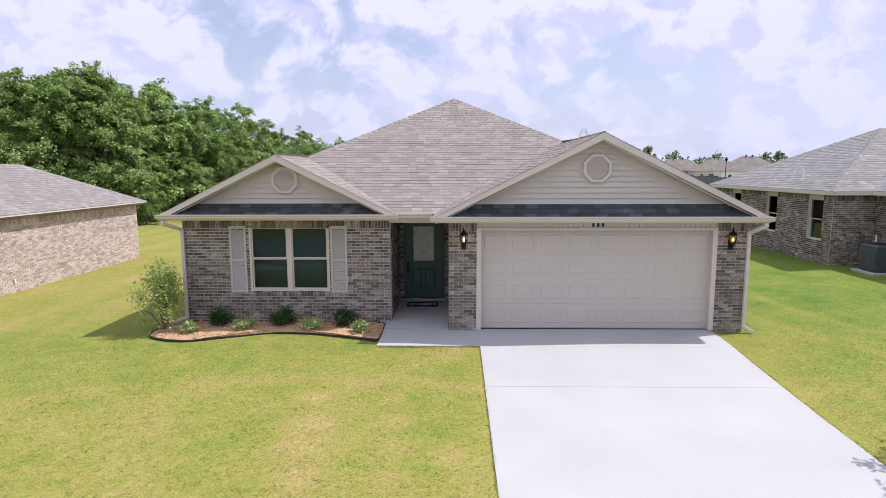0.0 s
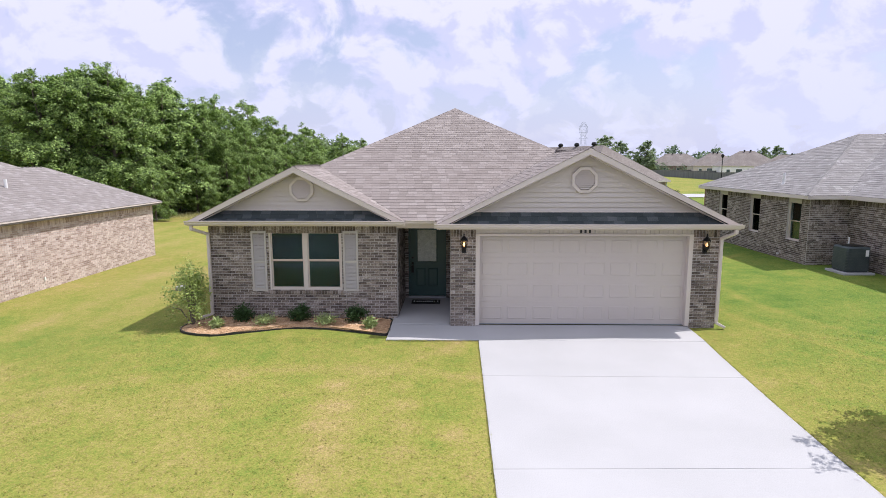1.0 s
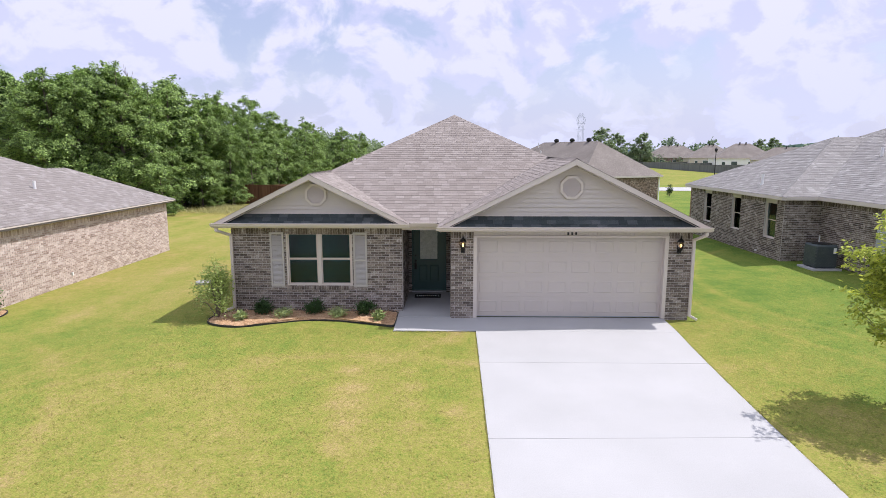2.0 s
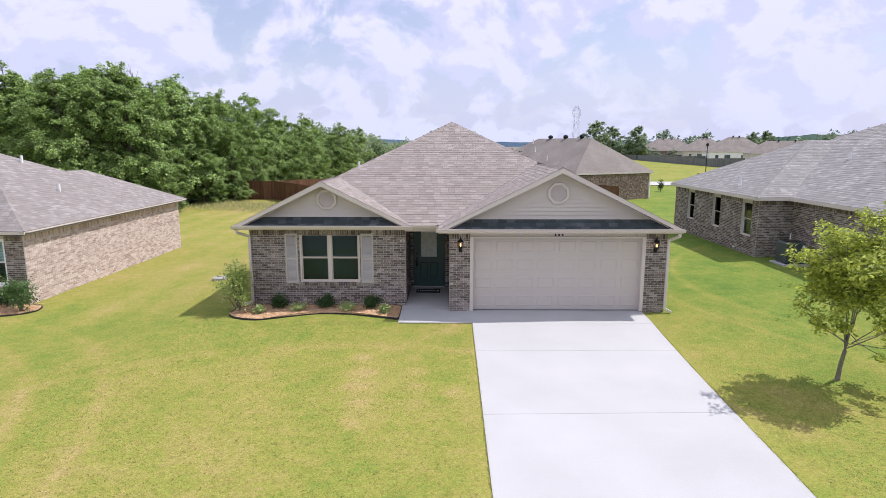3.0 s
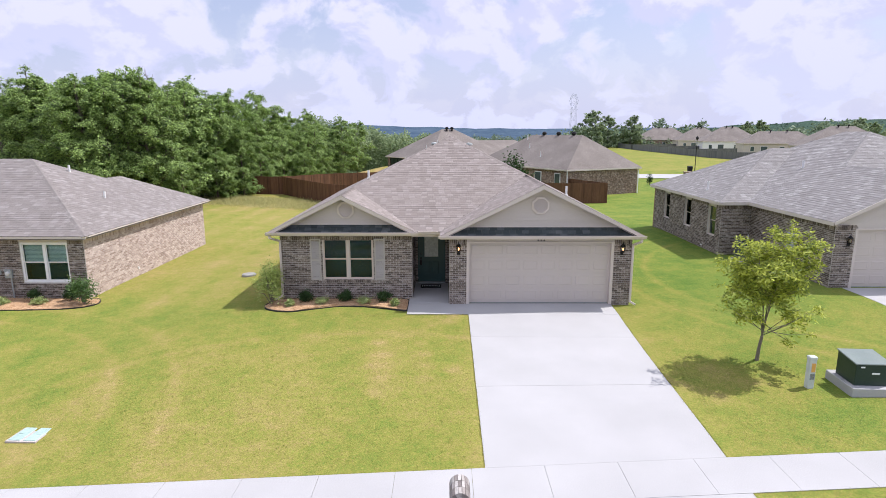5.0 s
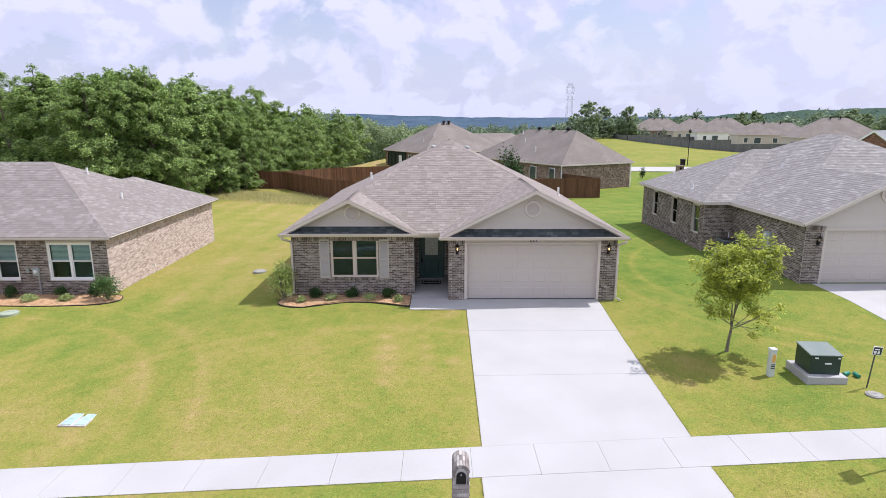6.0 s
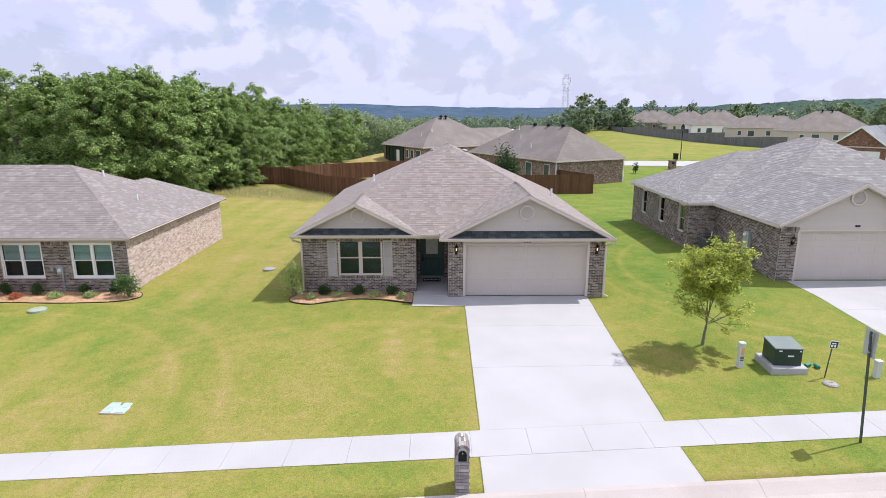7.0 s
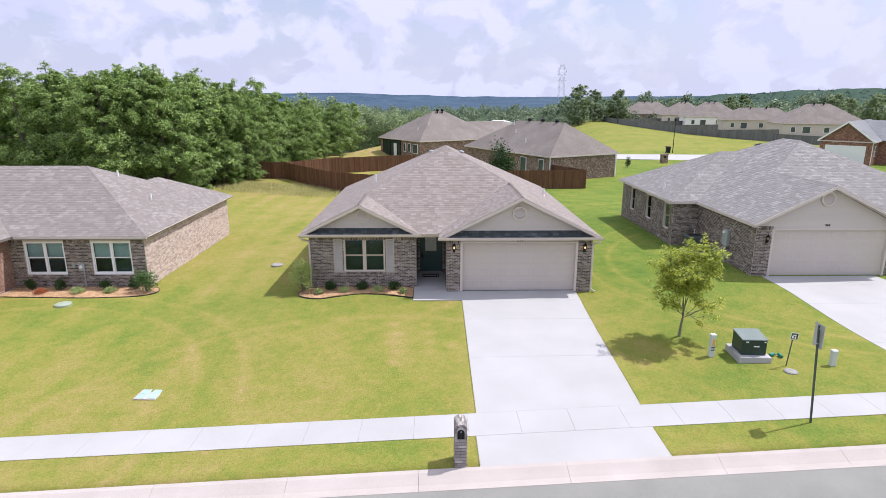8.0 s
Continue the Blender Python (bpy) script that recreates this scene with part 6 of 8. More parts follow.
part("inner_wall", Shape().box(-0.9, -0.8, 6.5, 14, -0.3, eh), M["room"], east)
part("back_wall", Shape().box(-1.59, 10.0, 14.5, 14.7, -0.5, eh), M["brick_red"], east)
for a, b in wins:
    # seen from the west the wall runs from north to south
    window(east, a, b, 0.75, 2.15, (-1.545, 14.5, 0), facing=(-1, 0), mat="trim", lights=1, room=0.5, frame_w=0.025, sash_w=0.02, glass="glass" if a > 7 else "glass_dark", label="narrow sash window with beige frame")
    hb = Shape().box(-1.58, -1.45, 14.5 - b, 14.5 - a, 2.15, eh - 0.005)
    part("window_header", hb, M["siding"], east)
part("garage_trim", Shape().box(0.5, 0.6, -0.02, 0.2, -0.05, 2.16).box(5.78, 5.88, -0.02, 0.2, -0.05, 2.16).box(0.5, 5.88, -0.026, 0.2, 2.12, 2.18), M["trim"], east, bevel=0.005)
panel_door(east, 0.6, 5.78, 0.0, 2.12, 0.1)
for k in range(3):
    part("numeral_bar", Shape().box(2.86 + 0.075 * k, 2.905 + 0.075 * k, -0.02, 0.01, 2.3, 2.38), M["ink"], east)
lantern(east, 0.28, -0.11, 1.75, lit=False)
part("roof_ventilator", Shape().lathe([(0.2, -0.4), (0.2, 0.25), (0.36, 0.28), (0.38, 0.4), (0.28, 0.55), (0.05, 0.62)], (19.4 - OE[0], 13.0 - OE[1], 4.72 - OE[2]), 14), M["metal_black"], east, "dark domed roof ventilator", smooth=True)
vent_pipe(east, 12.28 - OE[0], 9.68 - OE[1], RZ + 0.5 * 0.63 - OE[2], 0.42)
vent_pipe(east, 15.95 - OE[0], 8.13 - OE[1], RZ + 0.5 * 2.75 - OE[2], 0.45)
eb = new("electric_panel")
eb.parent = east
eb.matrix_basis = Matrix.Translation((-0.24, 2.42, 1.19))
tagged(eb, label="grey electric panel with conduit on the brick wall")
part("cabinet", Shape().box(-0.16, 0, -0.24, 0.24, -0.35, 0.42), M["grey_box"], eb, bevel=0.01)
part("meter_socket", Shape().lathe([(0.09, 0), (0.085, 0.06), (0.05, 0.09)], (0, 0, 0), 12), M["pvc"], eb).matrix_basis = pose(-0.16, 0.05, 0.28, 0, -90, 0)
part("conduit", Shape().tube((-0.08, -0.05, -0.35), (-0.08, -0.05, -1.5), 0.04, 0.04, 8).tube((-0.08, 0.12, -0.35), (-0.08, 0.12, -1.5), 0.03, 0.03, 8), M["grey_box"], eb)
part("hose_tap", Shape().box(-1.68, -1.6, 7.6, 7.66, 0.1, 0.16), M["pvc"], east)

ac = thing("air_conditioner", (12.5, 5.75, gz(12.5, 5.75)), "dark grey outdoor condenser unit on a concrete pad", "air conditioner")
part("pad", Shape().box(-0.5, 0.5, -0.5, 0.5, -0.05, 0.07), M["concrete"], ac, bevel=0.01)
part("casing", Shape().box(-0.38, 0.38, -0.38, 0.38, 0.07, 0.9), M["ac"], ac, bevel=0.05)
part("rating_plate", Shape().box(0.2, 0.3, -0.4, -0.395, 0.6, 0.8), M["white"], ac)
for k in range(13):
    part("louvre", Shape().box(-0.386, 0.386, -0.386, 0.386, 0.14 + 0.05 * k, 0.15 + 0.05 * k), M["ac"], ac)
part("fan_guard", Shape().lathe([(0.33, 0.89), (0.33, 0.915), (0.28, 0.925), (0.08, 0.93), (0.02, 0.93)], (0, 0, 0), 20), M["metal_black"], ac)
part("line_set", Shape().pipe([(0.3, 0.42, 0.5), (0.3, 0.62, 0.5), (0.3, 0.62, 1.1)], 0.025, 8), M["pvc"], ac)


# ---- things on the front lawns ----
def young_tree():
    x, y = 7.55, -4.78
    rng = np.random.default_rng(77)
    t = thing("tree", (x, y, gz(x, y) - 0.02), "young multi-stemmed tree with a rounded yellow-green crown", "tree")
    tr = Shape()
    foot = [Vector((0, 0, -0.1)), Vector((0.01, 0, 0.1)), Vector((0.0, -0.05, 0.4)), Vector((0.0, -0.13, 0.74))]
    for p, q, r0, r1 in zip(foot, foot[1:], (0.07, 0.05, 0.042), (0.05, 0.042, 0.038)):
        tr.tube(p, q, r0, r1, 9)
    fork = foot[-1]
    sprays = []

    def twig(p, e, r, fill, size):
        """A thin limb with sprays of leaves over its outer part."""
        mid = p.lerp(e, 0.5) + Vector((rng.uniform(-0.05, 0.05), rng.uniform(-0.05, 0.05), -0.04))
        tr.tube(p, mid, r, r * 0.7, 6)
        tr.tube(mid, e, r * 0.7, 0.004, 5)
        d = Vector((e.x - 0.1, e.y + 0.5, 0.15)).normalized()
        for g in fill:
            q = p.lerp(mid, g * 2) if g < 0.5 else mid.lerp(e, g * 2 - 1)
            sprays.append((q + Vector((rng.normal(), rng.normal(), rng.normal() * 0.6)) * 0.09, d, size * rng.uniform(0.7, 1.25)))

    # stems that fan upward from the fork, each with side limbs
    for k in range(7):
        a = 0.9 * k + rng.uniform(-0.2, 0.2)
        wide = (0.12, 0.75, 0.62, 0.8, 0.55, 0.7, 0.5)[k]
        top = Vector((0.0 + -0.08 + math.cos(a) * wide * 1.15, -0.6 + math.sin(a) * wide * 1.15, -0.32 + (3.75, 3.2, 3.35, 2.95, 3.4, 3.05, 3.5)[k]))
        prev, r = fork, 0.02
        for n in range(1, 7):
            f = n / 6
            bent = f ** 1.5
            q = fork + Vector(((top.x - fork.x) * bent, (top.y - fork.y) * bent, (top.z - fork.z) * f)) + Vector((rng.uniform(-0.03, 0.03), rng.uniform(-0.03, 0.03), 0))
            tr.tube(prev, q, r, r * 0.8, 6)
            if f > 0.48:
                for _ in range(7):
                    b = rng.uniform(0, 2 * math.pi)
                    far = rng.uniform(0.35, 0.82) * (1.2 - 0.6 * f)
                    e = q + Vector((math.cos(b) * far, math.sin(b) * far, far * rng.uniform(0.0, 0.6)))
                    twig(q, e, r * 0.45, (0.55, 0.85, 1.0), 0.17)
            prev, r = q, r * 0.8
        sprays.append((top + Vector((0, 0, 0.04)), Vector((0, 0, 1)), 0.15))
    # limbs that hang out below the crown
    for e, n in (((1.0, -0.4, 1.5), 9), ((0.95, -0.1, 1.3), 6), ((0.85, -0.9, 1.05), 4), ((0.5, -0.6, 0.75), 3), ((-1.1, -0.5, 1.65), 9), ((-1.1, -0.1, 1.85), 9), ((-0.8, -0.95, 1.7), 8),
                 ((0.2, -1.3, 1.85), 8), ((0.75, -1.2, 1.85), 7)):
        twig(fork.lerp(Vector((0.15, -0.2, 1.0)), rng.uniform(0, 1)), Vector(e), 0.011, [0.62 + 0.4 * i / n for i in range(n)], 0.15)
    part("trunk", tr, M["bark_young"], t)
    ob = new("crown", spray_leaves(sprays, 18500, rng, 0.10, M["leaf_young"], thick=0.3, width=0.42, three=False))
    ob.parent = t
    return t


young_tree()


def mailbox():
    x, y = -0.56, -12.0
    z = gz(x, y)
    m = thing("mailbox", (x, y, z), "brick mailbox pillar with an arched top and a dark opening", "mailbox")
    hw, d, h, r = 0.143, 0.48, 0.99, 0.143
    prof = [(-hw, -0.1), (hw, -0.1), (hw, h)] + [(r * math.cos(t), h + r * math.sin(t)) for t in np.linspace(0, math.pi, 11)[1:-1]] + [(-hw, h)]
    part("core", Shape().prism([(p * 0.97, 0.01, q if q < h else h + (q - h) * 0.95) for p, q in prof], (0, d - 0.02, 0)), M["mortar"], m)
    rows = 14
    bh = (h + 0.1) / rows
    for k in range(rows):
        z0 = -0.1 + k * bh + 0.007
        z1 = z0 + bh - 0.014
        cutx = (-hw, 0.03, hw) if k % 2 else (-hw, -0.06, hw)
        opening = 0.75 < (z0 + z1) / 2 < 1.2
        for a, b in zip(cutx, cutx[1:]):
            if opening:
                a, b = (a, -0.1) if a < -0.1 else (0.1, b)
                if b - a < 0.02:
                    continue
            part("brick", Shape().box(a + 0.004, b - 0.004, -0.008, 0.09, z0, z1), M["mail_brick"], m)
        for sx in (-1, 1):
            c = 0.1 if k % 2 else 0.0
            while c < d - 0.02:
                e = min(c + 0.2, d)
                xs = sorted((sx * (hw - 0.02), sx * (hw + 0.008)))
                part("brick", Shape().box(xs[0], xs[1], c + 0.005, e - 0.005, z0, z1), M["mail_brick"], m)
                c += 0.2
    n = 9
    for k in range(n):
        t0, t1 = math.pi * k / n + 0.02, math.pi * (k + 1) / n - 0.02
        for j in range(3):
            y0, y1 = j * d / 3 + 0.004, (j + 1) * d / 3 - 0.004
            if j == 0:
                y0 = -0.008
            p = [(rr * math.cos(t), y0, h + rr * math.sin(t)) for rr, t in ((r - 0.055, t0), (r + 0.012, t0), (r + 0.012, t1), (r - 0.055, t1))]
            part("arch_brick", Shape().prism(p, (0, y1 - y0, 0)), M["mail_brick"], m)
    mouth = [(-0.085, 0.77), (0.085, 0.77), (0.085, 0.92)] + [(0.085 * math.cos(t), 0.92 + 0.085 * math.sin(t)) for t in np.linspace(0, math.pi, 8)[1:-1]] + [(-0.085, 0.92)]
    part("box_door", Shape().prism([(p, -0.012, q) for p, q in mouth], (0, 0.06, 0)), M["metal_black"], m, "dark metal letter flap", bevel=0.004)
    part("knob", Shape().box(-0.012, 0.012, -0.035, -0.01, 0.95, 0.98), M["galv"], m)
    return m


mailbox()


def transformer():
    x, y = 9.08, -6.55
    t = thing("transformer", (x, y, gz(x, y)), "dark green pad-mounted transformer cabinet on a concrete plinth", "transformer", rz=-4)
    part("plinth", Shape().box(-0.50, 0.51, -0.55, 0.56, -0.1, 0.2), M["concrete"], t, bevel=0.015)
    w, f, k = 0.385, -0.38, 0.36
    part("cabinet", Shape().add([(-w, f, 0.2), (w, f, 0.2), (w, k, 0.2), (-w, k, 0.2), (-w, f, 0.7), (w, f, 0.7), (w, k, 0.78), (-w, k, 0.78)],
                                [(3, 2, 1, 0), (4, 5, 6, 7), (0, 1, 5, 4), (1, 2, 6, 5), (2, 3, 7, 6), (3, 0, 4, 7)]), M["box_green"], t, bevel=0.012)
    w, f, k = 0.41, -0.405, 0.385
    part("lid", Shape().add([(-w, f, 0.705), (w, f, 0.705), (w, k, 0.785), (-w, k, 0.785), (-w, f, 0.74), (w, f, 0.74), (w, k, 0.82), (-w, k, 0.82)],
                            [(3, 2, 1, 0), (4, 5, 6, 7), (0, 1, 5, 4), (1, 2, 6, 5), (2, 3, 7, 6), (3, 0, 4, 7)]), M["lid_grey"], t, "grey-green lid, the sun on it put into its colour", bevel=0.01)
    part("label_plate", Shape().box(-0.02, 0.15, -0.386, -0.38, 0.48, 0.52), M["blind"], t)
    part("label_plate", Shape().box(0.29, 0.35, -0.386, -0.38, 0.63, 0.67), M["blind"], t)
    part("label_plate", Shape().box(-0.28, -0.19, -0.386, -0.38, 0.63, 0.665), M["blind"], t)
    part("handle", Shape().box(0.2, 0.3, -0.42, -0.4, 0.73, 0.745), M["galv"], t)


transformer()


def pedestal(x, y, h, w, label, sticker):
    p = thing("utility_pedestal", (x, y, gz(x, y)), label, "utility box", group="pedestals on the lawn")
    part("post", Shape().box(-w, w, -w * 0.9, w * 0.9, -0.1, h), M["pale_post"], p, bevel=0.012)
    part("cap", Shape().box(-w - 0.012, w + 0.012, -w * 0.9 - 0.012, w * 0.9 + 0.012, h - 0.06, h + 0.02), M["pale_post"], p, bevel=0.015)
    if sticker:
        part("warning_label", Shape().box(-0.03, 0.06, -w * 0.9 - 0.004, -w * 0.9, h - 0.36, h - 0.14), M["orange"], p)
        for k in range(3):
            part("lettering", Shape().box(-0.05, 0.06, -w * 0.9 - 0.004, -w * 0.9, h - 0.44 - 0.05 * k, h - 0.415 - 0.05 * k), M["ink"], p)


pedestal(7.91, -6.48, 0.77, 0.08, "pale grey-green utility post with a warning label", True)
pedestal(11.3, -7.42, 0.5, 0.08, "short pale utility post on the lawn", False)


def lot_sign():
    x, y = 9.88, -7.35
    t = thing("lot_sign", (x, y, gz(x, y)), "small dark green and white sign on a leaning stake", "sign")
    part("stake", Shape().tube((0, 0, -0.1), (0.12, 0.03, 1.05), 0.018, 0.018, 6), M["post_green"], t)
    b = part("board", Shape().box(-0.105, 0.135, -0.01, 0.004, 0.01, 0.235), M["white"], t, bevel=0.003)
    b.matrix_basis = pose(0.1, 0, 0.88, 0, 6, 0)
    f = part("face", Shape().box(-0.09, 0.12, -0.014, -0.011, 0.025, 0.22), M["box_green"], b)
    bars = Shape().box(-0.07, -0.01, -0.018, -0.0145, 0.05, 0.12).box(0.02, 0.07, -0.018, -0.0145, 0.05, 0.12).box(-0.06, 0.06, -0.018, -0.0145, 0.145, 0.175)
    part("lettering", bars, M["white"], b)


lot_sign()


def round_lid(x, y, r, h, mat, label, name="access_lid"):
    t = thing(name, (x, y, gz(x, y)), label, "manhole cover")
    part("rim", Shape().lathe([(r, -0.1), (r, h), (r * 0.9, h + 0.005), (r * 0.88, h - 0.01)], (0, 0, 0), 24), M[mat], t)
    part("cover", Shape().lathe([(r * 0.86, h - 0.02), (r * 0.86, h), (r * 0.8, h + 0.015), (0.02, h + 0.03)], (0, 0, 0), 24), M[mat], t)
    part("grip", Shape().box(-0.05, 0.05, -0.012, 0.012, h + 0.02, h + 0.04), M[mat], t)


round_lid(9.8, -7.76, 0.2, 0.03, "aged", "round grey concrete lid in the grass")
round_lid(-16.75, -0.6, 0.33, 0.08, "septic", "round pale plastic septic lid on the lawn")
round_lid(-9.1, 4.55, 0.29, 0.07, "aged", "round concrete lid on the lawn between the houses")
for k, (x, y) in enumerate(((9.85, -6.62), (10.06, -6.72))):
    t = thing("pipe_stub", (x, y, gz(x, y)), "short green plastic pipe end lying in the grass", "pipe", group="green pipe ends", rz=20 + 70 * k)
    part("pipe", Shape().tube((-0.09, 0, 0.05), (0.09, 0, 0.065), 0.055, 0.055, 14), M["plastic_green"], t)
    # a dark disc stands for the shade inside the open pipe end
    part("bore", Shape().tube((0.085, 0, 0.065), (0.094, 0, 0.065), 0.04, 0.04, 12), M["rubber"], t)

ml = thing("water_meter_box", (-9.75, -8.0, gz(-9.75, -8.0)), "pair of pale teal water meter lids set in the lawn", "meter box", rz=-3)
for k in (-1, 1):
    part("lid", Shape().box(k * 0.17 - 0.135, k * 0.17 + 0.135, -0.27, 0.27, -0.05, 0.035), M["lid"], ml, bevel=0.012)
    part("grip", Shape().box(k * 0.2 - 0.05, k * 0.2 + 0.05, -0.015, 0.015, 0.03, 0.042), M["lid"], ml)
part("collar", Shape().box(-0.34, 0.34, -0.31, 0.31, -0.08, 0.02), M["kerb"], ml)


def street_sign():
    x, y = 8.66, -10.9 + STREET * 9
    t = thing("street_sign", (x, y, gz(x, y)), "traffic sign seen from behind on a dark steel post", "sign")
    lean = -0.22
    part("post", Shape().prism([(-0.02, 0, -0.2), (0.02, 0, -0.2), (0.02 + lean, 0, 2.72), (-0.02 + lean, 0, 2.72)], (0, 0.04, 0)), M["post_green"], t)
    p = part("plate", Shape().box(-0.20, 0.20, -0.004, 0.0, -0.31, 0.31), M["sign_face"], t, "bare metal back of the sign plate")
    p.matrix_basis = pose(lean * 0.9 + 0.05, 0.07, 2.42, 0, 0, -92)
    for z in (2.22, 2.62):
        part("bolt", Shape().box(lean * 0.9 - 0.015, lean * 0.9 + 0.015, -0.015, 0.06, z, z + 0.03), M["galv"], t)


street_sign()


# ---- back fences ----
def fence(pts, h, mat, label, board=0.14, gap=0.006, group=""):
    """A close-boarded fence along points: posts, rails and each board."""
    f = thing("fence", (pts[0][0], pts[0][1], gz(*pts[0])), label, "fence", group)
    o = Vector((pts[0][0], pts[0][1], gz(*pts[0])))
    rails = Shape()
    boards = Shape()
    count = 0
    for (x0, y0), (x1, y1) in zip(pts, pts[1:]):
        d = Vector((x1 - x0, y1 - y0, 0))
        L = d.length
        d /= L
        nrm = Vector((-d.y, d.x, 0))
        n = max(1, int(L / (board + gap)))
        for k in range(n):
            a = Vector((x0, y0, 0)) + d * (k * L / n)
            b = a + d * (L / n - gap)
            z = gz(a.x, a.y)
            t = h + 0.015 * math.sin(k * 12.9898 + x0)
            vs = [a, b, b, a]
            zz = [z - 0.02, z - 0.02, z + t, z + t]
            q = [tuple(Vector((p.x, p.y, w)) - o) for p, w in zip(vs, zz)]
            boards.prism(q, tuple(nrm * 0.018))
            count += 1
        m = max(1, int(L / 2.4))
        for k in range(m + 1):
            a = Vector((x0, y0, 0)) + d * (k * L / m) + nrm * 0.06
            z = gz(a.x, a.y)
            pp = a - o
            part("post", Shape().box(pp.x - 0.045, pp.x + 0.045, pp.y - 0.045, pp.y + 0.045, z - 0.3 - o.z, z + h - 0.05 - o.z), M[mat], f)
            if k < m:
                b = Vector((x0, y0, 0)) + d * ((k + 1) * L / m) + nrm * 0.06
                zb = gz(b.x, b.y)
                for e in (0.3, h * 0.5, h - 0.25):
                    p, q = a - o, b - o
                    rails.add([(p.x, p.y, z + e - o.z), (q.x, q.y, zb + e - o.z), (q.x, q.y, zb + e + 0.09 - o.z), (p.x, p.y, z + e + 0.09 - o.z)], [(0, 1, 2, 3)])
    part("rails", rails, M[mat], f)
    part("boarding", boards, M[mat], f, kind="stuff")
    return f


fence([(-17.65, 41.2), (-11.3, 32.6), (-7.2, 29.8), (6.4, 33.2), (13.85, 33.6)], 1.83, "fence", "dark red-brown stained close-boarded garden fence")
fence([(-21.6, 41.6), (-17.65, 41.2)], 1.83, "fence", "dark red-brown stained close-boarded garden fence")
fence([(-17.65, 41.2), (-13.55, 45.6), (-3.5, 50.6)], 1.83, "fence", "red-brown garden fence in the sun")
fence([(13.85, 33.6), (10.2, 41.0)], 1.83, "fence", "dark red-brown stained garden fence")
fence([(64, 205), (61.5, 170), (61, 140), (61.5, 122), (65.5, 106.5), (73.5, 91), (86, 79)], 1.65, "fence_old", "weathered grey close-boarded fence along the field", board=0.3)
for pts in ([(62, 182), (84, 190)], [(61.3, 160), (80, 166)], [(61.2, 133), (76, 137.5)], [(64.0, 112), (79, 113.5)]):
    fence(pts, 1.65, "fence_old", "weathered grey fence between the far gardens", board=0.3, group="cross fences of the far gardens")


# ---- houses behind ----
def far_house(at, w, d, h, pitch, rz, label, wall="brick_far", roof_mat="roof_far", wins=(), vents=2, side_wins=(), gable=False, trim="trim", setback=None):
    """A hipped house; its front (towards -y before the turn) from x 0 to w, depth d."""
    t = thing("house", at, label, "house", "houses behind", rz=rz)
    part("wall", Shape().box(0.3, w - 0.3, 0.3, d - 0.3, -0.8, h), M[wall], t)
    half = min(w, d) / 2
    zt = h + pitch * half
    if w >= d:
        r0, r1 = (half, d / 2, zt), (w - half, d / 2, zt)
    else:
        r0, r1 = (w / 2, setback or half, zt), (w / 2, d - half, zt)
    c = [(0, 0, h), (w, 0, h), (w, d, h), (0, d, h)]
    if gable:
        r0, r1 = (w / 2, 0, h + pitch * w / 2), (w / 2, d, h + pitch * w / 2)
        pl = [[c[0], r0, r1, c[3]], [c[1], c[2], r1, r0]]
        part("gable_wall", Shape().prism([(0.3, 0.3, h), (w - 0.3, 0.3, h), (w / 2, 0.3, r0[2] - 0.2)], (0, 0.2, 0)), M[wall], t)
        for x0 in (0, w):
            part("barge_board", Shape().prism([(x0, -0.03, h + 0.05), (w / 2, -0.03, r0[2] + 0.05), (w / 2, -0.03, r0[2] - 0.22), (x0, -0.03, h - 0.2)], (0, 0.03, 0)), M["white"], t)
    elif w >= d:
        pl = [[c[0], c[1], r1, r0], [c[1], c[2], r1], [c[2], c[3], r0, r1], [c[3], c[0], r0]]
    else:
        pl = [[c[0], c[1], r0], [c[1], c[2], r1, r0], [c[2], c[3], r1], [c[3], c[0], r0, r1]]
    s = Shape()
    for p in pl:
        s.prism(p, (0, 0, -0.12))
    r = part("roof", s, M[roof_mat], t)
    part("fascia", Shape().box(0, w, -0.02, 0.0, h - 0.14, h).box(-0.02, 0, 0, d, h - 0.14, h).box(w, w + 0.02, 0, d, h - 0.14, h), M[trim], t)
    for k in range(vents):
        f = (k + 0.7) / (vents + 0.4)
        p = Vector(r0).lerp(Vector(r1), f)
        part("turbine_vent", Shape().lathe([(0.12, -0.3), (0.12, 0.15), (0.24, 0.18), (0.27, 0.32), (0.2, 0.46), (0.04, 0.52)], (p.x, p.y - 0.4, p.z - 0.15), 10), M["metal_black"], t)
    for x0, x1, z0, z1 in wins:
        o = new("window")
        o.parent = t
        part("window_frame", Shape().box(x0, x1, 0.22, 0.3, z0, z1), M["white"], o)
        part("pane", Shape().box(x0 + 0.07, x1 - 0.07, 0.2, 0.23, z0 + 0.07, z1 - 0.07), M["pane_far"], o)
    for y0, y1, z0, z1 in side_wins:
        o = new("window")
        o.parent = t
        part("window_frame", Shape().box(0.22, 0.3, y0, y1, z0, z1), M["white"], o)
        part("pane", Shape().box(0.2, 0.23, y0 + 0.07, y1 - 0.07, z0 + 0.07, z1 - 0.07), M["pane_far"], o)
    return t


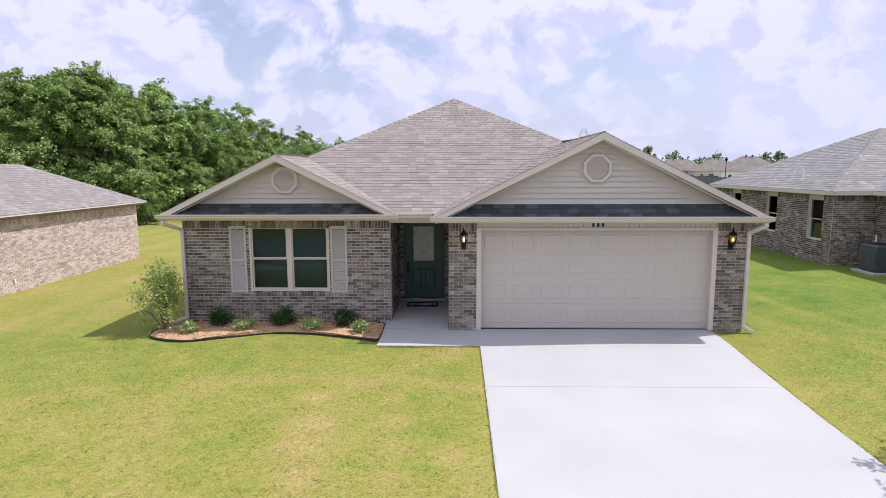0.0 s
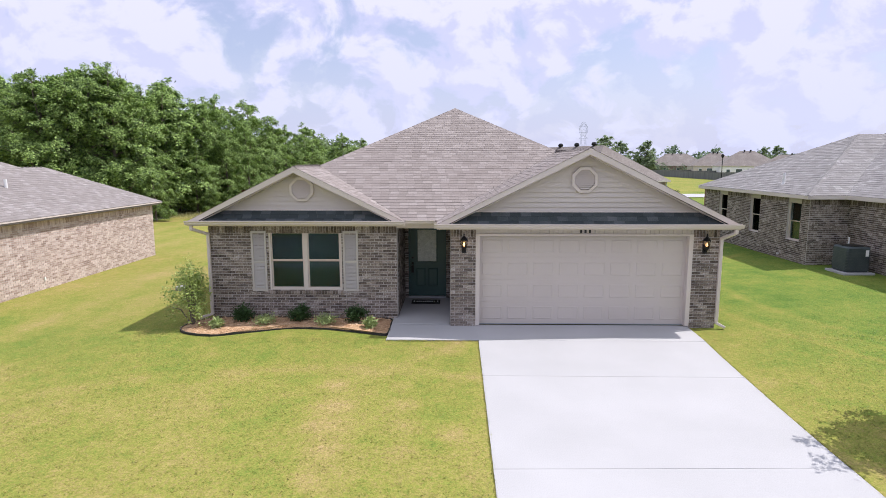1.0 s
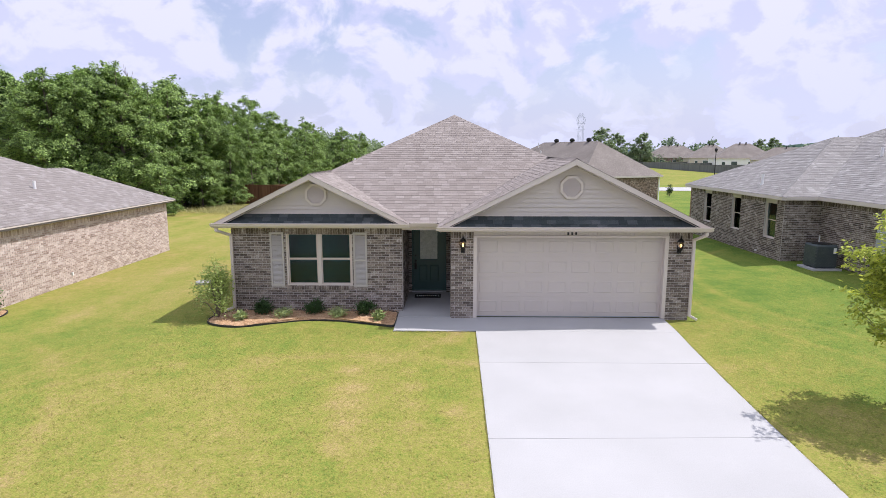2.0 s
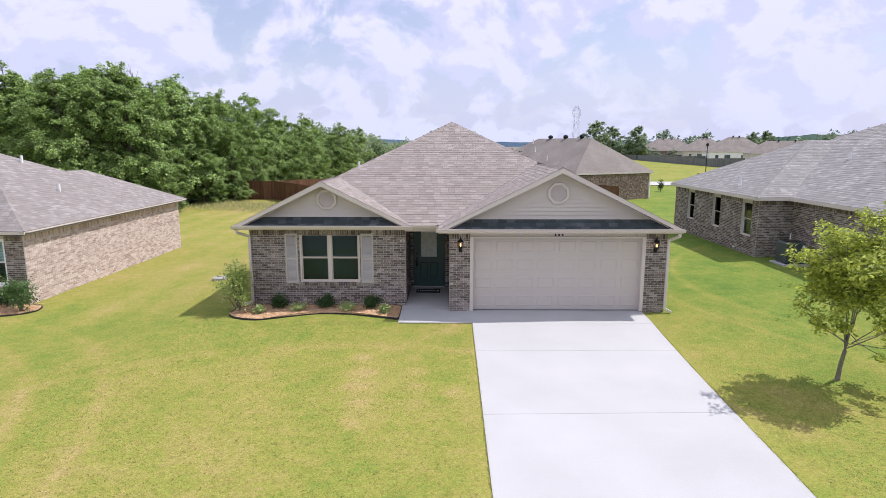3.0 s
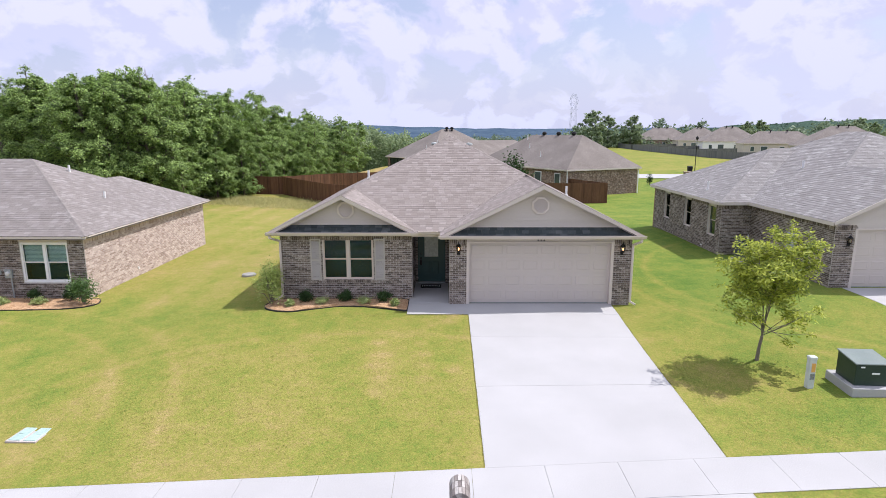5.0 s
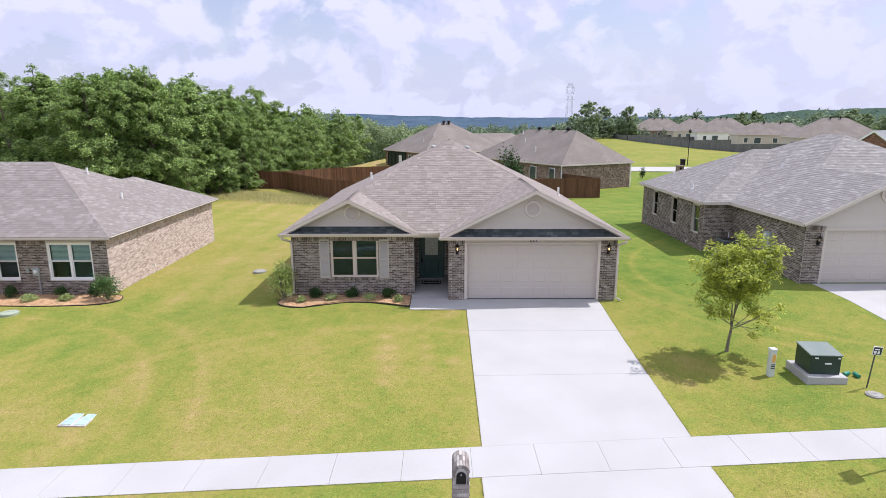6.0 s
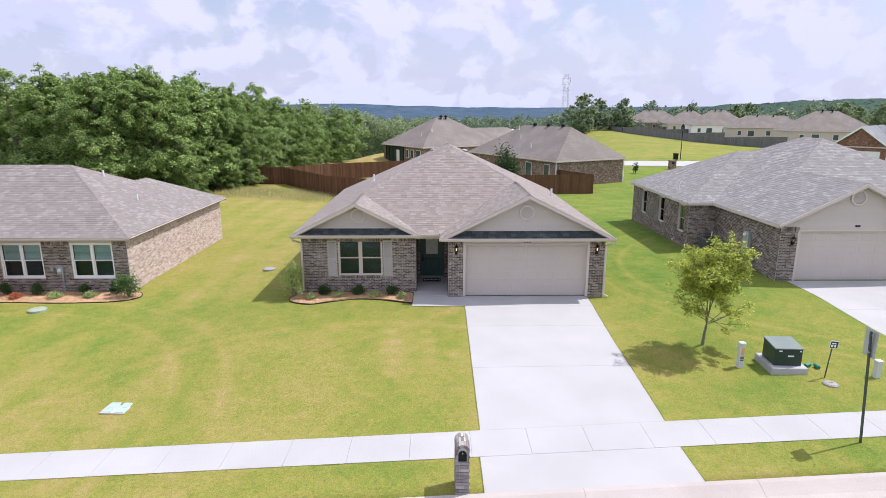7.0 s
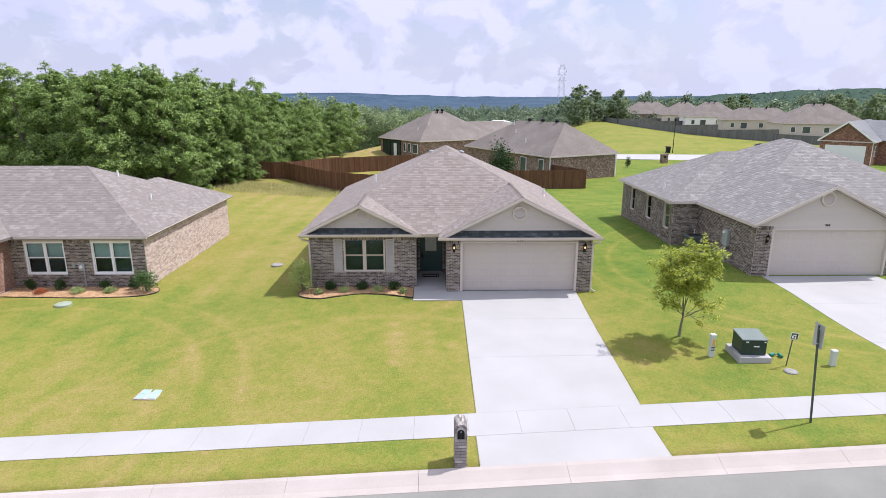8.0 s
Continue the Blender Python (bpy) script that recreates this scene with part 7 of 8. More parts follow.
bh2 = far_house((11.05, 38.0, -0.48), 10.0, 17.5, 2.6, 0.66, 28, "brown brick house with a steep hipped shingle roof behind the fence", wins=(), side_wins=((1.3, 2.2, 0.6, 2.2), (4.4, 5.5, 0.3, 2.2), (9.5, 10.4, 0.9, 2.2)), vents=3, setback=3.7)
for vx, vy in ((1.6, 6.4), (2.9, 10.2), (4.2, 12.4)):
    vent_pipe(bh2, vx, vy, 2.6 + 0.66 * vx, 0.5)
part("downspout", Shape().box(0.22, 0.3, 0.2, 0.28, -0.4, 2.5), M["white"], bh2)
part("downspout", Shape().box(9.72, 9.8, 0.2, 0.28, -0.4, 2.5), M["white"], bh2)
bh = far_house((-3.2, 62.4, -0.78), 15.0, 12.8, 2.8, 0.64, 33, "brown brick house with a screened porch behind the fence", side_wins=((1.0, 2.3, 0.9, 2.3), (3.0, 3.8, 1.0, 2.3), (4.4, 5.1, 1.0, 2.3)), vents=2)
scr = Shape()
for k in range(6):
    scr.box(0.18, 0.28, 5.9 + 1.1 * k, 6.0 + 1.1 * k, -0.6, 2.7)
scr.box(0.18, 0.28, 5.9, 11.5, 2.5, 2.7).box(0.18, 0.28, 5.9, 11.5, 0.1, 0.2)
part("screen", Shape().box(0.24, 0.3, 5.9, 11.5, -0.6, 2.6), M["box_green"], bh, "dark screened porch")
part("porch_frame", scr, M["metal_black"], bh)
part("porch_door", Shape().box(0.14, 0.18, 7.1, 8.0, -0.1, 2.1), M["white"], bh)
for vx, vy in ((2.2, 4.0), (3.6, 3.2)):
    vent_pipe(bh, vx, vy, 2.8 + 0.64 * min(vx, vy), 0.45)
part("wing_wall", Shape().box(13.5, 24.0, 2.3, 9.7, -0.8, 2.75), M["brick_far"], bh)
part("wing_roof", Shape().prism([(8.0, 2.0, 2.8), (24.3, 2.0, 2.8), (20.3, 6.0, 5.2), (8.0, 6.0, 5.2)], (0, 0, -0.12)).prism([(24.3, 2.0, 2.8), (24.3, 10.0, 2.8), (20.3, 6.0, 5.2)], (0, 0, -0.12)).prism([(8.0, 10.0, 2.8), (24.3, 10.0, 2.8), (20.3, 6.0, 5.2), (8.0, 6.0, 5.2)], (0, 0, -0.12)), M["roof_far"], bh)

ROW = ((70.5, 203, 20, 13, 3.0, -10, "brick_far"), (78.5, 185, 16, 13, 3.0, -12, "siding"), (76.2, 160, 17, 13, 3.1, -14, "white"), (77.5, 138, 19, 9.5, 2.9, -14, "siding"), (81.0, 116, 18.5, 13.5, 2.9, -14, "siding"))
for k, (x, y, w, d, h, rz, wall) in enumerate(ROW):
    far_house((x, y, gz(x, y)), w, d, h, 0.66, rz, "distant house with a brown hipped roof beyond the field", wall=wall, wins=((2, 3, 0.8, 2.1), (4.5, 6.2, 0.6, 2.2), (9, 10.2, 0.8, 2.1)), vents=2)
gh = far_house((51.8, 57.3, -0.15), 6.6, 14, 2.75, 0.78, -46, "red brick house with a white garage door in its gable", roof_mat="roof_grey", gable=True, vents=0, side_wins=(), wall="brick_rust")
part("garage_door", Shape().box(0.95, 5.65, 0.24, 0.31, -0.2, 2.15), M["white"], gh)
gw = new("window")
gw.parent = gh
part("window_frame", Shape().box(6.3, 6.36, 2.2, 3.2, 0.7, 2.1), M["white"], gw)
part("pane", Shape().box(6.34, 6.38, 2.27, 3.13, 0.77, 1.37).box(6.34, 6.38, 2.27, 3.13, 1.43, 2.03), M["pane_far"], gw)
part("downspout", Shape().box(6.3, 6.38, 0.34, 0.42, -0.3, 2.7), M["white"], gh)
part("wing_wall", Shape().box(6.3, 15, 4.5, 13.5, -0.8, 2.7), M["brick_rust"], gh)
part("wing_roof", Shape().prism([(3.3, 4.2, 2.78), (15.3, 4.2, 2.78), (15.3, 9.0, 5.33), (3.3, 9.0, 5.33)], (0, 0, -0.12)).prism([(3.3, 13.8, 2.78), (15.3, 13.8, 2.78), (15.3, 9.0, 5.33), (3.3, 9.0, 5.33)], (0, 0, -0.12)), M["roof_grey"], gh)

bp = thing("brick_pillar", (30.8, 57.5, gz(30.8, 57.5)), "square brown brick mailbox pillar beside the back road", "mailbox")
part("shaft", Shape().box(-0.42, 0.42, -0.35, 0.35, -0.2, 1.15), M["brick_far"], bp)
part("cap", Shape().box(-0.48, 0.48, -0.41, 0.41, 1.15, 1.27), M["brick_far"], bp, bevel=0.02)
part("letter_flap", Shape().box(-0.16, 0.16, -0.37, -0.34, 0.7, 1.0), M["metal_black"], bp)
wb = thing("wheeled_bin", (37.5, 73.2, gz(37.5, 73.2)), "black wheeled rubbish bin standing by the kerb", "bin")
part("body", Shape().prism([(-0.26, -0.3, 0.08), (0.26, -0.3, 0.08), (0.33, -0.3, 1.0), (-0.33, -0.3, 1.0)], (0, 0.6, 0)), M["rubber"], wb, bevel=0.02)
part("lid", Shape().prism([(-0.36, -0.36, 1.0), (-0.36, 0.36, 1.0), (-0.36, 0.36, 1.12), (-0.36, -0.3, 1.05)], (0.72, 0, 0)), M["rubber"], wb)
for sx in (-0.3, 0.24):
    part("wheel", Shape().tube((sx, 0.3, 0.12), (sx + 0.06, 0.3, 0.12), 0.12, 0.12, 12), M["rubber"], wb)
pv = thing("barn", (18.6, 146, gz(18.6, 146)), "long low barn with a curved white metal roof", "barn")
hb = 1.75 - gz(18.6, 146)
part("wall", Shape().box(-3.4, 3.4, 0.2, 9.8, -0.5, hb - 0.7), M["siding"], pv)
part("roof", Shape().prism([(3.7 * math.cos(a), 0, hb - 0.75 + 0.85 * math.sin(a)) for a in np.linspace(0, math.pi, 13)], (0, 10, 0)), M["white"], pv)

# far road across the field
s = Shape()
pts = [(14, 69), (26, 67.5), (36, 66), (48, 65), (70, 63)]
vs = []
for x, y in pts:
    vs += [(x, y + 4.6, gz(x, y + 4.6) + 0.05), (x, y - 4.6, gz(x, y - 4.6) + 0.05)]
s.add(vs, [(2 * i, 2 * i + 1, 2 * i + 3, 2 * i + 2) for i in range(len(pts) - 1)])
tagged(new("road", s.mesh("road", M["concrete"])), "pale road crossing behind the houses", "road", kind="structure")

lp = thing("street_lamp", (38.6, 74.0, gz(38.6, 74)), "tall thin dark street lamp post by the field", "street lamp")
part("post", Shape().tube((0, 0, -0.2), (0, 0, 5.1), 0.07, 0.05, 8), M["metal_black"], lp)
part("lamp_head", Shape().lathe([(0.06, 5.1), (0.2, 5.25), (0.22, 5.5), (0.1, 5.65), (0.02, 5.75)], (0, 0, 0), 10), M["metal_black"], lp)


def pylon():
    x, y = 88.2, 400
    z = gz(x, y) + 2.0
    t = thing("pylon", (x, y, z), "pale steel lattice power pylon in the distance", "pylon")
    s = Shape()
    levels = [(0, 3.2), (8, 2.6), (16, 2.1), (24, 1.7), (32, 1.4), (38, 1.2), (44, 2.2), (50, 0.8)]
    levels = [(h * 0.78, w * 1.15) for h, w in levels]
    for (h0, w0), (h1, w1) in zip(levels, levels[1:]):
        for sx, sy in ((-1, -1), (1, -1), (1, 1), (-1, 1)):
            s.tube((sx * w0, sy * w0, h0), (sx * w1, sy * w1, h1), 0.10, 0.10, 4)
            s.tube((sx * w0, sy * w0, h0), (-sx * w1, sy * w1, h1), 0.05, 0.05, 4)
    for h in (28, 32, 36):
        s.tube((-2.9, 0, h), (2.9, 0, h), 0.09, 0.09, 4)
        s.tube((-2.9, 0, h), (0, 0, h + 2.0), 0.08, 0.08, 4)
        s.tube((2.9, 0, h), (0, 0, h + 2.0), 0.08, 0.08, 4)
    part("lattice", s, M["steel_far"], t)


pylon()


# ---- woods ----
def tree_parts(seed, h, r, leaves, leaf, mat):
    """Trunk with rising limbs, and a crown of leaves in layered sprays along them, with dark gaps between."""
    rng = np.random.default_rng(seed)
    tr = Shape()
    bend = Vector((rng.uniform(-0.7, 0.7), rng.uniform(-0.7, 0.7), 0))
    spine = [Vector((bend.x * f ** 2 + rng.uniform(-0.12, 0.12), bend.y * f ** 2 + rng.uniform(-0.12, 0.12), -0.5 + (h * 0.95 + 0.5) * f)) for f in np.linspace(0, 1, 9)]
    rad = [0.016 * h * (1 - 0.85 * f) for f in np.linspace(0, 1, 9)]
    for k in range(8):
        tr.tube(spine[k], spine[k + 1], rad[k], rad[k + 1], 7)
    sprays = []
    limbs = 34
    for k in range(limbs):
        f = 0.10 + 0.86 * (k + rng.uniform(0, 0.9)) / limbs
        p = f * 8
        q = spine[int(p)].lerp(spine[int(p) + 1], p - int(p))
        a = 2.4 * k + rng.uniform(-0.5, 0.5)
        reach = r * float(np.interp(f, (0.08, 0.28, 0.55, 0.8, 1.0), (0.8, 1.0, 0.92, 0.62, 0.22))) * rng.uniform(0.7, 1.15)
        out = Vector((math.cos(a), math.sin(a), 0))
        e = q + out * reach + Vector((0, 0, reach * rng.uniform(0.12, 0.62)))
        m = q.lerp(e, 0.5) - Vector((0, 0, 0.06 * reach))
        thick_here = 0.006 * h * (1.1 - f)
        tr.tube(q, m, thick_here, thick_here * 0.6, 5)
        tr.tube(m, e, thick_here * 0.6, 0.012, 5)
        across = Vector((-out.y, out.x, 0))
        for g in (0.34, 0.52, 0.68, 0.8, 0.92, 1.02):
            shift = across * rng.normal() * 0.17 * reach + Vector((0, 0, rng.normal() * 0.07 * reach))
            sprays.append((m.lerp(e, g * 2 - 1) + shift if g > 0.5 else q.lerp(m, g * 2) + shift, out, rng.uniform(0.34, 0.68) * (0.75 + 0.12 * r) * (1.05 - 0.35 * f)))
    for g in (0.3, 0.1, -0.12):
        sprays.append((spine[8] + Vector((rng.normal() * 0.16, rng.normal() * 0.16, g)), Vector((0, 0, 0.3)), 0.34))
    return tr.mesh("trunk", M["bark"]), spray_leaves(sprays, leaves, rng, leaf, mat)


KINDS = [tree_parts(100 + k, hh, rr, 34000, 0.14, M["leaf_wood"]) for k, (hh, rr) in enumerate(((10.8, 2.9), (11.3, 2.5), (10.5, 3.2), (11.0, 2.7)))]


KINDS += [tree_parts(140 + k, 10.5, 3.6, 17000, 0.30, M["leaf_mid"]) for k in range(2)]
KINDS += [tree_parts(160 + k, 10.8, 3.0, 14000, 0.22, M["leaf_wood"]) for k in range(3)]
HEIGHTS = [max(v.co.z for v in crown.vertices) for _, crown in KINDS]


def tree(x, y, kind, scale, turn, label="broad-leaved woodland tree with a dense green crown", group="trees at the wood's edge"):
    t = thing("tree", (x, y, gz(x, y) - 0.1), label, "tree", group)
    t.matrix_basis = Matrix.LocRotScale((x, y, gz(x, y) - 0.1), Euler((0, 0, turn)), (scale, scale, scale))
    for name, me in zip(("trunk", "crown"), KINDS[kind]):
        o = new(name, me)
        o.parent = t
    return t


rng = np.random.default_rng(9)
# the wood's edge: x, y and the height of the tree tops there; behind it a second and a third row
EDGE = ((-66, 31, 10.2), (-48, 33.5, 10.2), (-38, 33.5, 10.2), (-33, 29.5, 10.3), (-29.5, 26.5, 9.9), (-26.5, 27.5, 9.9), (-24.6, 32, 10.0), (-23.6, 38, 9.9), (-22.6, 45, 9.6), (-21.4, 52, 9.2), (-19.6, 60, 7.8), (-17.8, 69, 7.4), (-14.5, 79, 7.0))
for (x0, y0, h0), (x1, y1, h1) in zip(EDGE, EDGE[1:]):
    d = Vector((x1 - x0, y1 - y0, 0))
    n = max(2, int(d.length / 3.1))
    back = Vector((-d.y, d.x, 0)).normalized()
    for k in range(n):
        for row in range(3 if x0 < -24 else 2):
            f = (k + rng.uniform(0, 0.8)) / n
            p = Vector((x0, y0, 0)) + d * f + back * (0.4 + 5.0 * row + rng.uniform(-0.9, 0.9))
            kind = int(rng.integers(0, 4)) if row == 0 else int(rng.integers(6, 9))
            top = h0 + (h1 - h0) * f + rng.uniform(-1.3, 0.5)
            tree(p.x, p.y, kind, (top + 1.55) / HEIGHTS[kind], rng.uniform(0, 6.28))
    # young growth at the foot of the wood
    for k in range(int(d.length / 4.0) if -50 < x0 < -19 else 0):
        p = Vector((x0, y0, 0)) + d * ((k + rng.uniform(0, 0.9)) / max(1, int(d.length / 4.0))) - back * rng.uniform(1.4, 2.6)
        tree(p.x, p.y, int(rng.integers(0, 4)), rng.uniform(0.3, 0.48), rng.uniform(0, 6.28), "low leafy sapling at the wood's edge")
# low crowns that reach the ground where the wood meets the fence
for x, y, kind, s in ((-24.2, 34.0, 2, 0.5), (-22.6, 36.4, 0, 0.52), (-21.3, 40.0, 3, 0.66), (-20.4, 43.5, 1, 0.7)):
    tree(x, y, kind, s, 1.7 * x, "low broad-leaved tree with branches down to the grass")
# a bare dead tree top among the crowns
dt = thing("dead_tree", (-27.3, 33.5, gz(-27.3, 33.5) - 0.2), "bare grey dead tree standing among the green crowns", "tree")
ds = Shape().tube((0, 0, 0), (0.3, 0.2, 7.0), 0.14, 0.09, 7).tube((0.3, 0.2, 7.0), (0.5, 0.1, 11.4), 0.09, 0.02, 6)
for k in range(16):
    z = 7.2 + 0.26 * k
    a = 2.4 * k
    p = Vector((0.3 + 0.2 * (z - 7) / 4.4, 0.2 - 0.1 * (z - 7) / 4.4, z))
    e = p + Vector((math.cos(a) * 0.9, math.sin(a) * 0.9, 0.75)) * rng.uniform(0.6, 1.3)
    ds.tube(p, e, 0.035, 0.012, 5).tube(p.lerp(e, 0.55), p.lerp(e, 0.7) + Vector((rng.uniform(-0.4, 0.4), rng.uniform(-0.4, 0.4), 0.6)), 0.018, 0.008, 4)
part("trunk", ds, M["bark"], dt)
# lone trees by the far houses
for x, y, s in ((52, 196, 1.4), (60, 205, 1.15), (67, 200, 1.15), (112, 205, 0.95), (119, 209, 1.0), (126, 158, 0.85), (134, 160, 0.95), (141, 166, 1.0), (131, 172, 1.0)):
    tree(x, y, int(rng.integers(4, 6)), s, rng.uniform(0, 6.28), "tall broad-leaved tree by the distant houses", "trees by the far houses")
shrub("garden_tree", 5.6, 36.5, 1.3, 3.6, "leaf_shrub", "leafy garden tree before the brick house behind", 3600, 0.24, 81, airy=0.3)
shrub("garden_shrub", 24.0, 52.0, 0.35, 1.2, "leaf_shrub", "small pointed shrub by the road", 400, 0.15, 82)


def woods(name, pts, crown, quads, leaf, mat, label, seed):
    """Far woodland: the tops of many crowns as clumps of leaves. pts: x, y, z of crown tops."""
    rng = np.random.default_rng(seed)
    cs = []
    for x, y, z in pts:
        n = quads
        rr = crown * rng.uniform(0.7, 1.2)
        puff = rng.normal(size=(9, 3))
        puff /= np.linalg.norm(puff, axis=1)[:, None]
        puff[:, 2] = puff[:, 2] * 0.9 + 0.15
        puff *= rr * rng.uniform(0.45, 0.8, (9, 1))
        off = rng.normal(size=(n, 3))
        off /= np.linalg.norm(off, axis=1)[:, None]
        cs.append(np.array([x, y, z - rr * 1.05]) + puff[rng.integers(0, 9, n)] + off * rr * 0.36 * rng.uniform(0.4, 1.0, (n, 1)))
    c = np.concatenate(cs)
    ob = new(name, quads_mesh(name, leaf_quads(c, leaf, rng, 0.1, 0.8, 0.6, face=1.2, three=True), mat))
    return tagged(ob, label, "woods", kind="stuff")


pts = []
near = []
for k in range(1250):
    y = rng.uniform(80, 300)
    x = rng.uniform(-0.6 * y - 10, min(0.16 * y - 4, 0.5 * y - 60))
    (near if y < 140 else pts).append((x, y, gz(x, y) + rng.uniform(7.5, 10.5)))
woods("valley_woods", near, 3.3, 600, 0.45, M["leaf_mid"], "dense green woodland below the gardens", 50)
woods("valley_woods", pts, 3.6, 220, 0.75, M["leaf_mid"], "dense green woodland falling away into the valley", 51)
pts = []
for k in range(1200):
    y = 250 + 480 * rng.uniform(0, 1) ** 1.3
    x = rng.uniform(-0.75 * y, 0.75 * y)
    pts.append((x, y, gz(x, y) + rng.uniform(8, 13)))
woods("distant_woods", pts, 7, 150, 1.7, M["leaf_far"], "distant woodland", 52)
pts = []
for k in range(430):
    y = rng.uniform(200, 300)
    x = rng.uniform(0.22 * y, 0.85 * y)
    pts.append((x, y, gz(x, y) + rng.uniform(4, 6)))
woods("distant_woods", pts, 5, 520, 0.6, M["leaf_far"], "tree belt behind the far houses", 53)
grass = []
for k in range(12000):
    f = rng.uniform(0, 1)
    x, y = -23 + 13 * f + rng.uniform(-2, 2), 35.5 - 5.5 * f + rng.uniform(-2.5, 3.5)
    if y < 40.8 - (x + 17.4):
        grass.append((x, y, gz(x, y)))
q = leaf_quads(np.array(grass), 0.34, rng, -1.3, 0.07, 0.2)
tagged(new("tall_grass", quads_mesh("tall_grass", q, M["dry_grass"])), "pale unmown grass along the wood and fence", "grass", kind="stuff")


def hill(name, dist, x0, x1, heights, base, mat, label, rough, seed):
    """A wooded ridge: a sheet that rises to an uneven crest."""
    n = 260
    vs, fs = [], []
    for i in range(n + 1):
        f = i / n
        x = x0 + (x1 - x0) * f
        p = f * (len(heights) - 1)
        k = min(int(p), len(heights) - 2)
        t = smooth01(p - k)
        h = heights[k] * (1 - t) + heights[k + 1] * t + rough * noise.noise((f * 60 + seed, 0, 0)) + rough * 0.5 * noise.noise((f * 240 + seed, 3, 0))
        for j in range(7):
            g = j / 6
            vs.append((x * (1 + 0.25 * (g - 1)), dist * (1 + 0.25 * (g - 1)), base + (h - base) * float(smooth01(g * 0.5) * 2) * 1.0 + rough * 0.5 * noise.noise((x * 0.01, g * 9, seed))))
    for i in range(n):
        for j in range(6):
            a = i * 7 + j
            fs.append((a, a + 7, a + 8, a + 1))
    ob = new(name, Shape().add(vs, fs).mesh(name, mat, smooth=True))
    return tagged(ob, label, "hill", kind="structure")


hill("backdrop", 3900, -4200, 4200, [31, 36, 40, 44, 48, 51, 50, 46, 41, 46, 33, 23, 21, 23, 26, 28, 30, 32, 34, 32, 30, 28], -60, M["hill"], "wooded ridge on the horizon, the haze put into its blue-green colour", 3.0, 2)
pts = []
HILL = (-8, 6, 10, 22, 30, 35, 37, 40, 43, 46, 47, 46, 44, 42, 40)
for k in range(3600):
    f, g = rng.uniform(0, 0.75), rng.uniform(0.55, 1.0)
    x, y = (280 + 2320 * f) * (1 + 0.25 * (g - 1)), 1500 * (1 + 0.25 * (g - 1))
    z = -40 + (float(np.interp(f * 14, range(15), HILL)) + 40) * float(smooth01(g * 0.5) * 2)
    pts.append((x, y, z + rng.uniform(0, 4)))
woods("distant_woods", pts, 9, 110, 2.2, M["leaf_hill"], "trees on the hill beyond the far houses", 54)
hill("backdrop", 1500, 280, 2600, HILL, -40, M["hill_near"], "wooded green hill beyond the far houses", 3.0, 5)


# ---- grass blades on the near lawn ----
def blades(tufts, each, x0, x1, y0, y1, seed):
    """Mown grass: blades gathered in small tufts with gaps between."""
    rng = np.random.default_rng(seed)
    n = tufts * each
    x = np.repeat(rng.uniform(x0, x1, tufts), each) + rng.normal(scale=0.018, size=n)
    y = np.repeat(rng.uniform(y0, y1, tufts), each) + rng.normal(scale=0.022, size=n)
    tall = np.repeat(rng.uniform(0.7, 1.5, tufts), each)
    ys = y - STREET * x
    keep = ~((x > -0.08) & (x < 4.98) & (y < 0.1)) & ~((ys < WALK_BACK + 0.05) & (ys > WALK_FRONT - 0.05)) & (ys > KERB_BACK + 0.03)
    keep &= ~((x > -2.1) & (x < 0.1) & (y > -1.27)) & ~((x > -7.0) & (x < -1.9) & (y > -1.0)) & ~((x > 13.7) & (x < 19.05)) & (y < np.where((x > -6.7) & (x < 5.6), -0.1, 99)) & ~((x > 11.8) & (y > 1.2)) & ~((x < -14.2) & (y > 1.5))
    keep &= ~((x < -13.3) & (y > 0.2)) & ~((x > 8.4) & (x < 9.7) & (y > -7.1) & (y < -5.8))
    # thinner away from the front lawn
    far = np.maximum(np.abs(x) - 9, 0) / 15 + np.maximum(y + 1, 0) / 14
    keep &= np.repeat(rng.uniform(0, 1, tufts), each) < np.exp(-1.6 * far)
    x, y, tall = x[keep], y[keep], tall[keep]
    z = lawn_z(x, y) - 0.003
    m = len(x)
    a = rng.uniform(0, 2 * math.pi, m)
    h = rng.uniform(0.010, 0.024, m) * tall
    w = rng.uniform(0.004, 0.009, m)
    bow = rng.uniform(0.5, 1.6, m) * h
    dx, dy = np.cos(a) * w, np.sin(a) * w
    lx, ly = -np.sin(a) * bow + rng.normal(scale=0.006, size=m), np.cos(a) * bow + rng.normal(scale=0.006, size=m)
    q = np.stack([np.stack([x - dx, y - dy, z], -1), np.stack([x + dx, y + dy, z], -1), np.stack([x + lx, y + ly, z + h], -1)], 1)
    ob = new("grass_blades", quads_mesh("grass_blades", q, M["blade"]))
    return tagged(ob, "short mown grass blades of the lawn", "grass", kind="stuff")


blades(340000, 3, -26, 26, -12.4, 17, 61)


